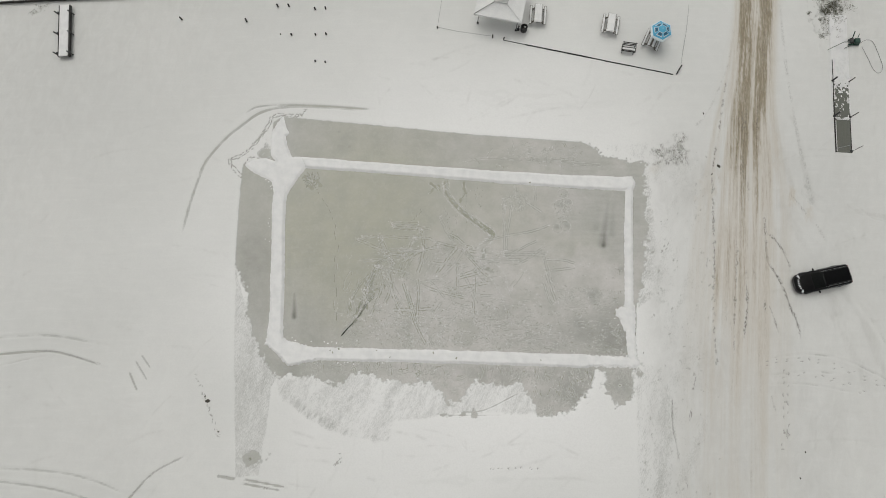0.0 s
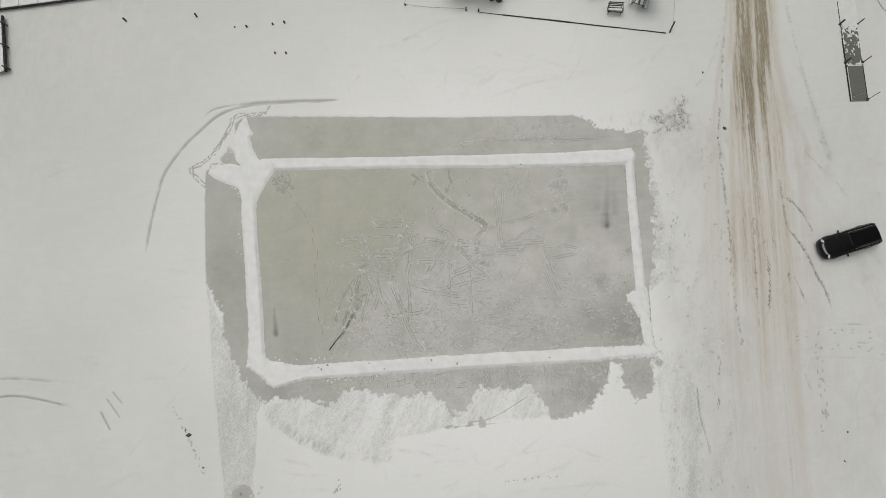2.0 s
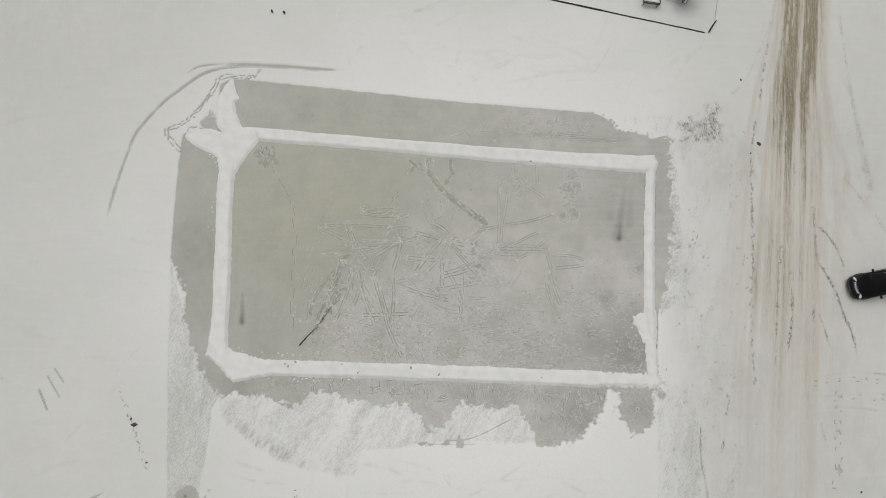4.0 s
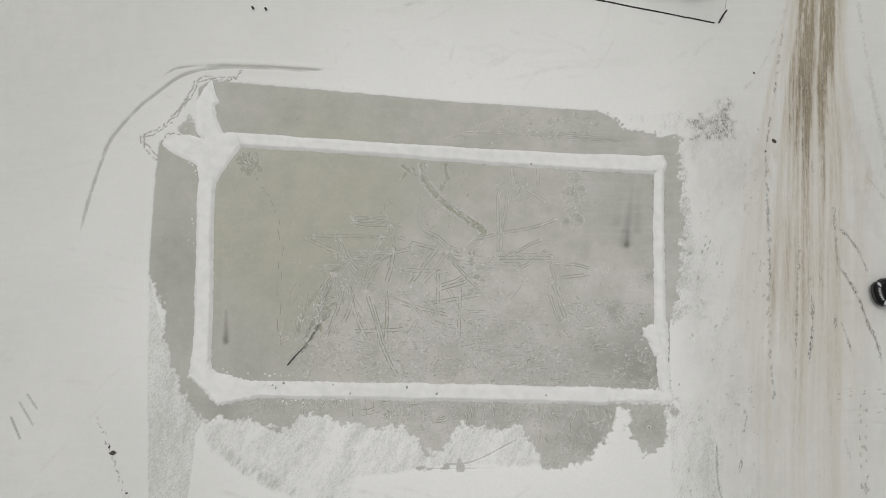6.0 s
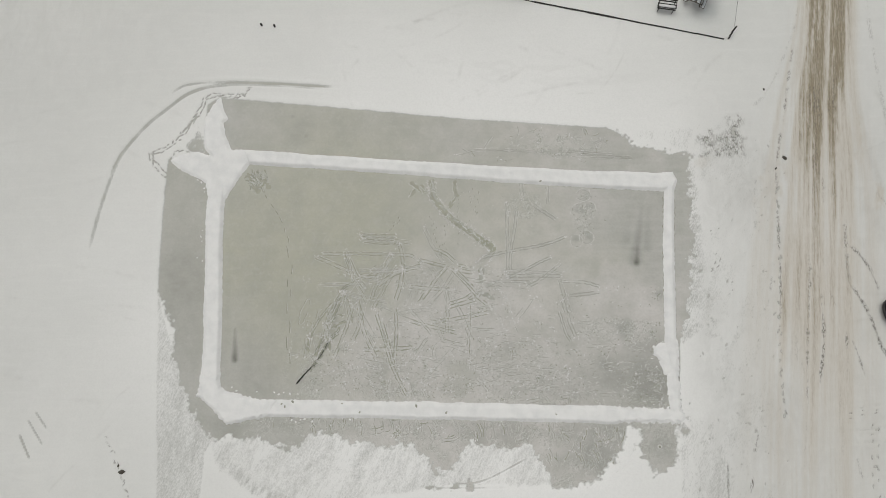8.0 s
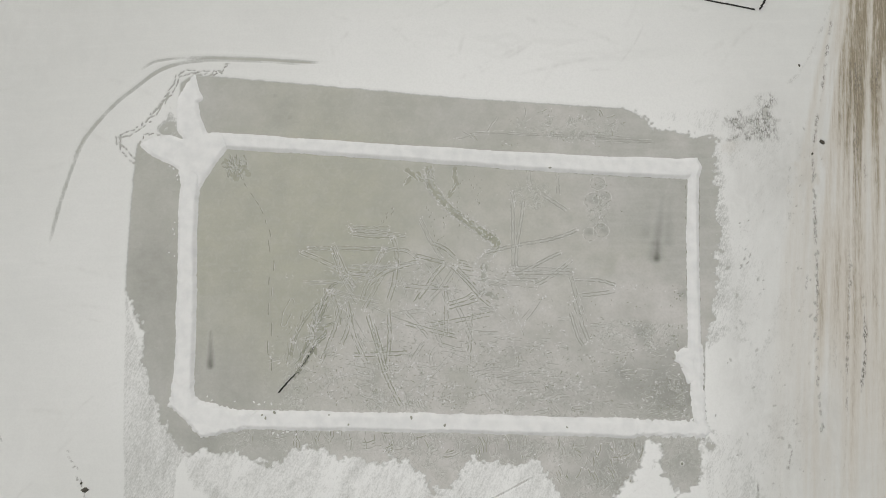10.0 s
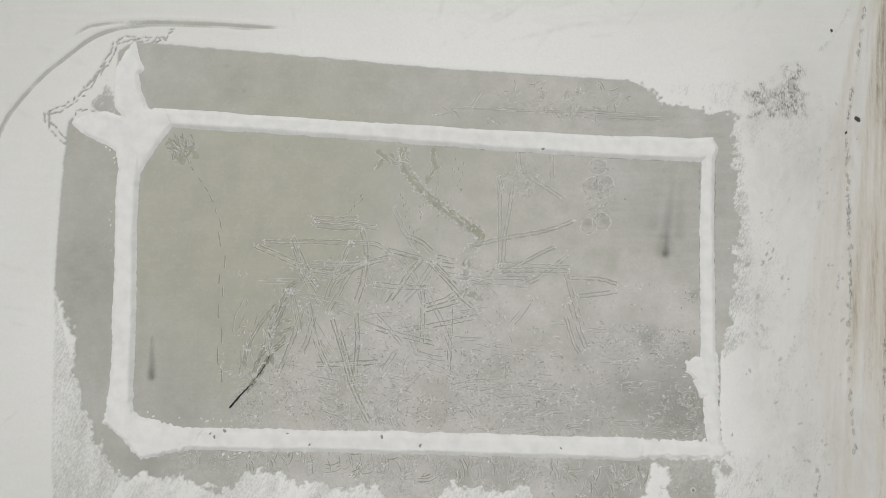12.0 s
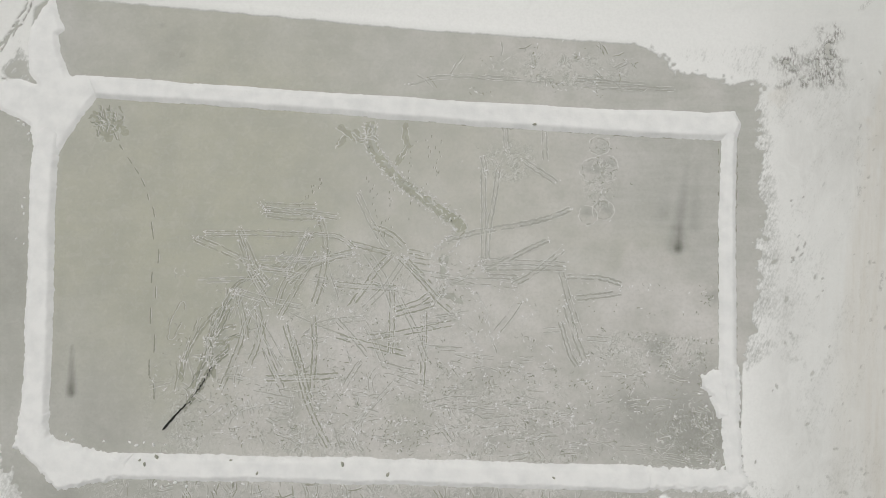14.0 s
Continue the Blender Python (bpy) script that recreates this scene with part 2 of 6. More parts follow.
TWIG = plain("dry_reed", (0.17, 0.165, 0.118), (0.10, 0.096, 0.068), 0.9, scale=10)
ROCK = plain("dirty_ice_clod", (0.085, 0.075, 0.058), (0.045, 0.04, 0.034), 0.8, scale=9)
HOSE = plain("black_hose", (0.05, 0.055, 0.05), (0.09, 0.095, 0.09), 0.6, scale=10)


# ---- building helpers ----
def mesh_of(name, bm, mat, flat=False):
    me = bpy.data.meshes.new(name)
    bm.normal_update()
    bm.to_mesh(me)
    bm.free()
    me.materials.append(mat)
    if not flat:
        me.polygons.foreach_set("use_smooth", [True] * len(me.polygons))
        me.set_sharp_from_angle(angle=radians(38))
    return me


def thing(name, m, label, category, group=""):
    ob = new(name)
    ob.matrix_world = m
    ob.empty_display_size = 0.3
    return tagged(ob, label, category, group)


def part(name, bm, mat, parent, label=""):
    ob = new(name, mesh_of(name, bm, mat))
    ob.parent = parent
    return tagged(ob, label)


def whole(name, bm, mat, m, label, category, group="", kind=""):
    ob = new(name, mesh_of(name, bm, mat))
    ob.matrix_world = m
    return tagged(ob, label, category, group, kind)


def box(bm, centre, size, m=None, bevel=0.01):
    made = bmesh.ops.create_cube(bm, size=1.0)["verts"]
    bmesh.ops.transform(bm, matrix=Matrix.LocRotScale(centre, None, size), verts=made)
    if bevel:
        edges = list({e for v in made for e in v.link_edges})
        out = bmesh.ops.bevel(bm, geom=edges, offset=min(bevel, 0.3 * min(size)), segments=1, affect="EDGES")
        made = list({v for f in out["faces"] for v in f.verts} | {v for v in made if v.is_valid})
    if m is not None:
        bmesh.ops.transform(bm, matrix=m, verts=made)
    return bm


def rod(bm, a, b, r0, r1=None, sides=10, caps=True):
    a, b = Vector(a), Vector(b)
    made = bmesh.ops.create_cone(bm, cap_ends=caps, segments=sides, radius1=r0, radius2=r0 if r1 is None else r1, depth=(b - a).length)["verts"]
    turn = (b - a).to_track_quat("Z", "Y").to_matrix().to_4x4()
    bmesh.ops.transform(bm, matrix=Matrix.Translation((a + b) / 2) @ turn, verts=made)
    return bm


def sheet(name, xs, ys, z, mat, extra=()):
    """A grid over the plan with heights z[j, i] and point attributes."""
    nx, ny = len(xs), len(ys)
    gx, gy = np.meshgrid(xs, ys)
    co = np.stack([gx, gy, z], -1).reshape(-1, 3).astype(np.float32)
    i = np.arange(nx * ny).reshape(ny, nx)
    quads = np.stack([i[:-1, :-1], i[:-1, 1:], i[1:, 1:], i[1:, :-1]], -1).reshape(-1, 4).astype(np.int32)
    me = bpy.data.meshes.new(name)
    me.vertices.add(len(co))
    me.vertices.foreach_set("co", co.ravel())
    me.loops.add(quads.size)
    me.loops.foreach_set("vertex_index", quads.ravel())
    me.polygons.add(len(quads))
    me.polygons.foreach_set("loop_start", np.arange(0, quads.size, 4, dtype=np.int32))
    me.polygons.foreach_set("use_smooth", np.ones(len(quads), bool))
    me.update(calc_edges=True)
    for key, values in extra:
        me.attributes.new(key, "FLOAT", "POINT").data.foreach_set("value", np.asarray(values, np.float32).ravel())
    me.materials.append(mat)
    return new(name, me)


def spaced(lo, hi, fine_lo, fine_hi, fine, coarse):
    """Grid lines: fine in the middle, coarser round it, then ever wider out to the horizon."""
    inner = np.arange(fine_lo, fine_hi, fine)
    left, right = np.arange(fine_lo - coarse, lo, -coarse)[::-1], np.arange(fine_hi, hi, coarse)
    grown = np.cumsum(0.3 * 1.35 ** np.arange(25))
    return np.concatenate([left[0] - grown[::-1], left, inner, right, right[-1] + grown])


for dull in (PAINT, GLASS):
    dull.node_tree.nodes["Principled BSDF"].inputs["Specular IOR Level"].default_value = 0.18


# ---- the ground: a snow cover over lake ice, swept off round the rink ----
XS = spaced(-40, 42, -19.5, 31.5, 0.065, 0.11)
YS = spaced(-19, 39, -4.5, 26.0, 0.065, 0.11)
GX, GY = np.meshgrid(XS, YS)
near = smooth(120, 60, np.hypot(GX, GY - 10))
cover = 0.075 + near * (0.012 * fbm(GX * 0.25, GY * 0.25, 4, 3) + 0.008 * fbm(GX * 0.5, GY * 2.2, 3, 5)) + (1 - near) * 0.3 * fbm(GX * 0.01, GY * 0.01, 3, 8)
dirt, grit, scuff = np.zeros_like(GX), np.zeros_like(GX), np.zeros_like(GX)


def window(x0, x1, y0, y1):
    return np.s_[np.searchsorted(YS, y0):np.searchsorted(YS, y1), np.searchsorted(XS, x0):np.searchsorted(XS, x1)]


# the cleared area: a straight cut above and on the left side, ragged below and on the right side
CLEARED = [
    (-14.6, 24.05), (-5.8, 23.65), (1.9, 23.25), (11.9, 23.0), (12.7, 22.6), (13.8, 21.8), (15.3, 21.5), (17.1, 21.3), (17.05, 18.5), (17.4, 15.9),
    (17.15, 13.6), (16.95, 11.4), (16.5, 10.2), (16.2, 7.6), (16.1, 3.7), (15.8, 1.7), (14.8, 0.9), (13.7, 1.8), (13.9, 3.6), (13.2, 3.5),
    (12.4, 1.6), (10.9, 0.5), (9.9, -0.3), (8.5, -0.1), (7.0, 2.2), (3.3, 2.3), (2.1, 0.7), (1.1, 0.6), (-0.4, 1.9), (-3.9, 1.8), (-6.1, 2.5),
    (-7.8, 1.4), (-10.3, 1.8), (-12.0, 2.2), (-12.4, 1.7), (-14.0, 3.3), (-15.6, 5.6), (-15.9, 7.8), (-16.7, 10.1), (-17.25, 10.7),
    (-17.5, 16.3), (-17.55, 19.6), (-15.2, 20.2), (-15.3, 23.5),
]
w = window(-20, 20, -3.5, 26)
x, y = GX[w], GY[w]
ragged = np.maximum(smooth(11.5, 9.5, y), smooth(11.0, 13.0, x))
d = to_area(x, y, CLEARED)
d = d + ragged * (0.28 * fbm(x * 0.9, y * 0.9, 3, 11) + 0.15 * fbm(x * 1.6, y * 5.0, 4, 12) * (0.4 + smooth(13, 15, x)) + 0.2 * fbm(x * 5, y * 5, 2, 14)) + 0.03 * fbm(x * 3, y * 3, 2, 13)
cover[w] = np.minimum(cover[w], np.clip(np.where(d > 0, 0.22 + 0.28 * (1 - ragged), 0.3) * d, -0.035, 1))
# a low ridge thrown up along the edge
cover[w] += 0.014 * np.exp(-((d - 0.28) / 0.16) ** 2) * (1 - 0.7 * ragged)


def swept(area, level, rise, along, across, turn, seed, feather=0.5, most=0.08, heavy=1.0):
    """A half-swept patch: a film of snow with ice showing in short ticks and streaks."""
    xs_, ys_ = [p[0] for p in area], [p[1] for p in area]
    w = window(min(xs_) - 2, max(xs_) + 2, min(ys_) - 2, max(ys_) + 2)
    x, y = GX[w], GY[w]
    d = to_area(x, y, area) + 0.5 * feather * fbm(x * 0.8, y * 0.8, 3, seed + 9)
    c, s = math.cos(radians(turn)), math.sin(radians(turn))
    u, v = x * c + y * s, -x * s + y * c
    u, v = u + 0.25 * fbm(x * 0.7, y * 0.7, 2, seed + 31), v + 0.12 * fbm(x * 0.9, y * 0.9, 2, seed + 32)
    ticks = fbm(u * along, v * across, 3, seed)
    broad = fbm(u * 0.30 * along, v * 0.3 * across, 3, seed + 20)
    sweep = fbm(u * 0.10, v * 0.9, 3, seed + 40)
    film = np.minimum(level + 0.35 * rise * (0.6 * ticks + 0.6 * broad + 0.9 * sweep), most)
    scuff[w] = np.maximum(scuff[w], smooth(feather, -feather, d) * heavy)
    k = smooth(feather, -feather, d)
    cover[w] = np.where(cover[w] > -0.01, cover[w] * (1 - k) + np.minimum(film, cover[w] + 0.01) * k, cover[w])


swept([(-17.3, 10.8), (-16.5, 2.8), (-15.75, -3.4), (-15.4, -6.3), (-13.5, -6.0), (-13.25, -2.4), (-13.2, 0.9), (-12.6, 2.0), (-14.2, 3.3), (-16.2, 8.0)], 0.026, 0.026, 2.8, 6.5, 84, 31, 0.10, 0.038, 0.40)
swept([(-13.0, 1.5), (-12.6, 0.2), (-11.1, -1.0), (-9.2, -1.9), (-6.4, -2.9), (-3.4, -3.0), (-2.9, -1.3), (0.9, -0.7), (3.0, -0.5), (8.4, -0.15), (8.8, 1.6), (7.0, 2.4), (3.2, 2.5), (1.5, 0.9), (-0.4, 2.1), (-6.0, 2.6), (-10.0, 2.2)], 0.035, 0.034, 2.2, 6.0, 62, 41, 0.30, 0.052, 0.24)
swept([(12.8, 1.6), (13.8, 3.3), (13.4, 1.2), (12.0, 0.6)], 0.036, 0.05, 2.0, 5.0, 62, 45, 0.3, 0.055, 0.35)
swept([(16.3, 3.6), (16.3, -14.0), (18.6, -14.0), (19.6, 0.5), (18.8, 4.0), (17.2, 4.5)], 0.038, 0.040, 2.2, 5.5, 80, 51, 0.25, 0.052, 0.45)
swept([(18.4, 4.6), (19.4, 0.0), (18.5, -14.0), (22.0, -14.0), (22.5, 2.0), (22.8, 12.0), (22.0, 20.0), (20.5, 25.0), (17.5, 23.5), (17.2, 12.0)], 0.050, 0.034, 1.1, 2.4, 66, 53, 0.9, 0.062, 0.32)
swept([(16.5, 20.8), (17.6, 20.8), (18.0, 14.0), (17.7, 9.8), (16.5, 8.6)], 0.026, 0.04, 1.6, 7.0, 6, 54, 0.30, 0.05, 0.6)
swept([(12.2, 22.9), (17.4, 21.4), (18.6, 22.0), (17.8, 23.4), (13.0, 23.0), (11.9, 22.95)], 0.042, 0.06, 1.6, 5.0, 80, 55, 0.35, 0.062, 0.35)
swept([(-15.8, 22.0), (-15.2, 20.8), (-14.6, 19.9), (-16.3, 20.15), (-16.5, 20.7), (-16.05, 21.2)], 0.012, 0.06, 3.0, 4.0, 40, 57, 0.15)

# short scraped dashes in an arc where the near sweep ends, and a sweep's straight lower edge
dash = random.Random(23)
for i in range(150):
    q = dash.random()
    bx = np.interp(q, (0, 0.35, 0.7, 1), (-12.2, -10.6, -8.5, -6.3)) + dash.gauss(0, 0.35)
    by = np.interp(q, (0, 0.35, 0.7, 1), (0.5, -0.6, -1.5, -2.4)) + dash.gauss(0, 0.22) + (dash.uniform(0, 2.2) if i % 3 == 0 else 0)
    w = window(bx - 0.8, bx + 0.8, by - 0.8, by + 0.8)
    a, r = radians(62) + dash.gauss(0, 0.12), dash.uniform(0.05, 0.10)
    u, v = (GX[w] - bx) * math.cos(a) + (GY[w] - by) * math.sin(a), (GY[w] - by) * math.cos(a) - (GX[w] - bx) * math.sin(a)
    cover[w] -= dash.uniform(0.003, 0.014) * np.exp(-((u / (3.2 * r)) ** 2 + (v / r) ** 2))

# small swept discs round the fishing holes
for hx, hy, r in ((15.0, 2.5, 1.05), (-14.32, -4.7, 0.72), (1.15, -0.4, 0.20), (2.7, -0.45, 0.16), (3.3, -0.4, 0.12), (-12.9, -4.4, 0.12)):
    w = window(hx - 3, hx + 3, hy - 3, hy + 3)
    d = np.hypot(GX[w] - hx, GY[w] - hy) - r + 0.3 * fbm(GX[w] * 1.8, GY[w] * 1.8, 3, 61) + 0.16 * fbm(GX[w] * 5, GY[w] * 5, 2, 63)
    cover[w] = np.minimum(cover[w], np.clip(0.25 * d, -0.03, 1))


def track(pts, width, depth, patchy=0.5, seed=0, twin=0.0):
    """A tyre or runner mark pressed into the snow, strongest in its middle length."""
    pts = curve_through(pts, 6)
    px, py = [p[0] for p in pts], [p[1] for p in pts]
    w = window(min(px) - 1, max(px) + 1, min(py) - 1, max(py) + 1)
    x, y = GX[w], GY[w]
    d, t = to_line(x, y, pts)
    if twin:
        d = np.abs(d - twin)
    ends = smooth(0, 0.12, t) * smooth(1, 0.85, t)
    k = smooth(width, 0.35 * width, d) * ends * np.clip(1 - patchy + 1.4 * patchy * (0.5 + fbm(x * 1.3, y * 1.3, 3, 70 + seed)), 0, 1)
    cover[w] = cover[w] - k * depth
    cover[w] += 0.012 * np.exp(-((d - 1.5 * width) / (0.5 * width)) ** 2) * ends


# tracks beyond the far bank, to the west, near the rink, and to the east by the car
FAR_TRACKS = [
    ([(-6.1, 25.16), (-9.8, 25.3), (-13.4, 25.3), (-16.32, 25.0), (-17.43, 24.61), (-18.4, 23.6)], 0.15, 0.072, 0.15),
    ([(-6.2, 24.96), (-9.8, 25.13), (-13.06, 25.12), (-14.36, 25.0), (-15.64, 24.75), (-16.89, 24.15), (-18.07, 23.09), (-19.35, 21.83), (-20.75, 19.75), (-21.5, 17.1), (-22.0, 14.0), (-22.2, 11.5)], 0.20, 0.075, 0.1),
    ([(-20.7, 20.2), (-21.6, 18.0)], 0.12, 0.04, 0.5),
]
WEST_TRACKS = [
    ([(-37.5, 2.1), (-32.9, 2.75), (-30.6, 2.7), (-26.8, 1.8)], 0.15, 0.08, 0.1),
    ([(-37.5, 3.5), (-33.2, 4.05), (-30.4, 4.0), (-26.3, 3.4)], 0.18, 0.06, 0.4),
    ([(-37.0, 1.0), (-33.8, 2.0), (-31.8, 2.45)], 0.12, 0.045, 0.4),
    ([(-24.2, -9.0), (-23.4, -8.0), (-21.9, -6.2), (-19.2, -4.6)], 0.14, 0.075, 0.15),
    ([(-36.0, -7.4), (-30.2, -7.8), (-26.0, -8.6)], 0.15, 0.07, 0.2),
    ([(-37.0, -6.6), (-30.4, -6.5), (-26.7, -7.0), (-23.0, -8.2)], 0.18, 0.06, 0.3),
    ([(-25.0, 1.6), (-24.0, -0.1)], 0.16, 0.09, 0.1),
    ([(-24.6, 2.5), (-23.3, 0.8)], 0.14, 0.075, 0.3),
    ([(-24.2, 3.0), (-22.9, 1.5)], 0.13, 0.07, 0.4),
]
NEAR_TRACKS = [
    ([(-16.9, -6.15), (-15.3, -6.35)], 0.20, 0.085, 0.2),
    ([(-14.8, -6.3), (-11.2, -6.75)], 0.14, 0.09, 0.1),
    ([(-14.8, -6.62), (-11.5, -7.02)], 0.14, 0.085, 0.2),
    ([(2.4, -0.25), (3.6, -0.15), (4.8, 0.3), (6.9, 1.5)], 0.06, 0.045, 0.4),
    ([(1.2, -0.55), (2.6, -0.5), (5.9, -0.35)], 0.07, 0.04, 0.5),
    ([(1.7, -1.9), (2.9, -3.2)], 0.08, 0.03, 0.5),
]
EAST_TRACKS = [
    ([(35.0, 18.6), (36.5, 17.4), (39.0, 17.3)], 0.07, 0.03, 0.4),
    ([(34.5, 10.5), (36.5, 7.5), (37.4, 5.0)], 0.25, 0.04, 0.5),
    ([(26.5, 5.2), (30.5, 5.8), (34.0, 5.2), (39.0, 2.9)], 0.13, 0.05, 0.75),
    ([(26.5, 3.9), (30.5, 4.4), (33.0, 4.3)], 0.12, 0.05, 0.8),
    ([(26.5, 3.2), (30.0, 3.4), (34.0, 2.9)], 0.12, 0.04, 0.8),
    ([(15.9, 12.0), (16.35, 9.0), (16.3, 6.0), (16.55, 4.2)], 0.10, 0.09, 0.3),
    ([(27.25, 16.4), (27.3, 14.4), (27.4, 13.2), (28.1, 12.1), (28.75, 10.7), (29.15, 9.3), (29.6, 8.3), (29.8, 6.8)], 0.12, 0.07, 0.25),
    ([(27.45, 15.8), (28.45, 14.7), (29.0, 13.55), (29.35, 12.5)], 0.11, 0.06, 0.4),
    ([(27.3, 9.7), (27.65, 8.75), (28.1, 7.1)], 0.09, 0.05, 0.5),
    ([(29.8, 27.2), (30.4, 24.6), (30.9, 21.0), (31.6, 17.8)], 0.35, 0.02, 0.2),
    ([(19.25, 2.0), (19.25, -0.3), (19.55, -2.0), (19.75, -3.3)], 0.08, 0.05, 0.3),
]
for i, (pts, width, depth, patchy) in enumerate(FAR_TRACKS + WEST_TRACKS + NEAR_TRACKS + EAST_TRACKS):
    track(pts, width, depth, patchy, i)


def prints(pts, lanes, seed, stride=0.26, size=0.075, depth=0.10):
    """Trodden prints along a line, dark where they broke through to the ice."""
    pick = random.Random(seed)
    pts = np.array(curve_through(pts, 8))
    at = np.concatenate([[0], np.cumsum(np.hypot(*np.diff(pts, axis=0).T))])
    for lane in lanes:
        u = pick.uniform(0, stride)
        while u < at[-1]:
            bx, by = np.interp(u, at, pts[:, 0]), np.interp(u, at, pts[:, 1])
            a = math.atan2(np.interp(u + 0.1, at, pts[:, 1]) - by, np.interp(u + 0.1, at, pts[:, 0]) - bx) if u < at[-1] - 0.15 else 0
            bx, by = bx - lane * math.sin(a) + pick.gauss(0, 0.035), by + lane * math.cos(a) + pick.gauss(0, 0.035)
            a += pick.gauss(0, 0.35)
            w = window(bx - 0.6, bx + 0.6, by - 0.6, by + 0.6)
            p, q = (GX[w] - bx) * math.cos(a) + (GY[w] - by) * math.sin(a), (GY[w] - by) * math.cos(a) - (GX[w] - bx) * math.sin(a)
            k = np.exp(-((p / (2.8 * size * pick.uniform(0.7, 1.4))) ** 2 + (q / size) ** 2) ** 1.5)
            cover[w] -= depth * k
            grit[w] = np.maximum(grit[w], 10 * depth * k * pick.uniform(0.6, 1.0))
            u += stride * pick.uniform(0.7, 1.6)


# the churned edge of the corner in which the two arms of piled snow end
CORNER = [(-12.83, 24.37), (-13.3, 24.29), (-14.3, 24.25), (-14.94, 24.26), (-15.49, 23.93), (-15.66, 23.35), (-15.93, 22.83), (-16.34, 22.14), (-16.76, 21.52), (-17.32, 20.77), (-18.06, 20.24), (-18.75, 20.05)]
prints(CORNER, (-0.09, 0.09), 11, 0.25, 0.048)
prints([(-12.83, 24.37), (-12.55, 24.93)], (0,), 12, 0.2, 0.05)
prints([(-18.75, 20.05), (-18.63, 19.56), (-18.07, 18.92), (-17.54, 18.52)], (-0.11, 0.09), 13, 0.22, 0.05)
prints([(-17.4, 19.75), (-17.0, 20.2), (-16.2, 20.25)], (0,), 14, 0.24, 0.045)
prints([(-17.4, 19.2), (-16.4, 18.7), (-15.6, 18.45), (-14.95, 18.0)], (0, 0.1), 21, 0.3, 0.05)
track([(-15.8, 23.1), (-16.5, 21.9), (-17.4, 20.75)], 0.06, 0.07, 0.3, 94)
prints([(-19.6, 1.7), (-18.4, -0.4), (-17.5, -2.3), (-16.9, -3.7)], (-0.07, 0.07), 15, 0.5, 0.042, 0.07)
prints([(28.55, 4.6), (28.35, 1.9), (28.3, -0.6), (27.9, -2.0)], (-0.2, 0.15), 16, 0.75, 0.045)
prints([(28.1, 1.9), (28.5, 1.88)], (0,), 22, 0.25, 0.07)
prints([(28.2, -0.4), (28.35, -0.75)], (0, 0.15), 23, 0.2, 0.07)
prints([(26.5, 4.9), (30.0, 5.3), (33.0, 4.8), (36.5, 3.4)], (-0.12, 0.12), 17, 0.85, 0.036)
prints([(28.0, 3.9), (30.5, 4.2), (33.0, 3.6), (35.0, 2.8)], (-0.1, 0.1), 18, 1.1, 0.034)
prints([(22.9, 19.8), (22.9, 15.0), (22.7, 8.0), (22.9, 4.0)], (0, 0.1), 19, 0.9, 0.055)
prints([(4.3, -4.6), (6.5, -4.4), (9.2, -4.3)], (0, 0.1), 31, 0.55, 0.026)
prints([(-7.5, -4.9), (-7.1, -4.5), (-7.2, -4.1)], (0, 0.12), 32, 0.2, 0.035)
prints([(18.9, 14.6), (18.5, 13.5)], (0, 0.2), 20, 0.4, 0.032)
# churned bare patches by the track, and single footprints
for bx, by, r, k in ((18.1, 21.9, 0.5, 0.045), (18.9, 21.8, 0.45, 0.045), (18.5, 22.6, 0.5, 0.04), (20.0, 22.2, 0.7, 0.045), (20.3, 22.7, 0.5, 0.045), (20.3, 23.9, 0.45, 0.035), (16.6, 4.0, 0.45, 0.07), (18.3, 4.0, 0.9, 0.02), (19.2, 9.2, 1.2, 0.02), (31.0, 19.2, 0.9, 0.05), (29.9, 22.8, 0.7, 0.04), (34.0, 37.0, 1.6, 0.07), (35.0, 36.9, 1.3, 0.065), (33.6, 35.2, 1.0, 0.06), (33.2, 33.2, 0.7, 0.04), (36.2, 36.2, 0.5, 0.05)):
    w = window(bx - 3, bx + 3, by - 3, by + 3)
    x, y = GX[w], GY[w]
    d = np.hypot(x - bx, y - by) / r + 0.75 * fbm(x * 1.5, y * 1.1, 3, int(60 + bx * 3))
    cover[w] -= k * smooth(1.5, 0.3, d) * smooth(-0.1, 0.5, (dents := fbm(x * 2.2, y * 1.6, 4, int(100 + bx * 7))))
    if by > 21 and bx < 22:
        cover[w] -= 0.02 * smooth(1.0, 0.2, d) * smooth(-0.3, 0.3, dents)
        grit[w] = np.maximum(grit[w], 0.7 * smooth(1.6, 0.5, d) * smooth(-0.45, 0.1, dents))
steps = [(-19.6 + 0.27 * i + random.gauss(0, 0.08), 1.7 - 0.5 * i + random.gauss(0, 0.2)) for i in range(11)]
steps += [(22.3 + random.gauss(0, 0.5), random.uniform(10, 23)) for i in range(26)]
steps += [(random.uniform(16.8, 23.5), random.uniform(-8, 23)) for i in range(150)]
for i, (bx, by) in enumerate(steps):
    w = window(bx - 0.6, bx + 0.6, by - 0.6, by + 0.6)
    x, y = GX[w], GY[w]
    r, a = 0.024 + 0.04 * random.random() ** 3, random.gauss(1.3, 0.7)
    u, v = (x - bx) * math.cos(a) + (y - by) * math.sin(a), (y - by) * math.cos(a) - (x - bx) * math.sin(a)
    cover[w] -= 0.12 * np.exp(-((u / (2.2 * r)) ** 2 + (v / r) ** 2)) * (0.6 + 0.6 * fbm(x * 6, y * 6, 2, i))

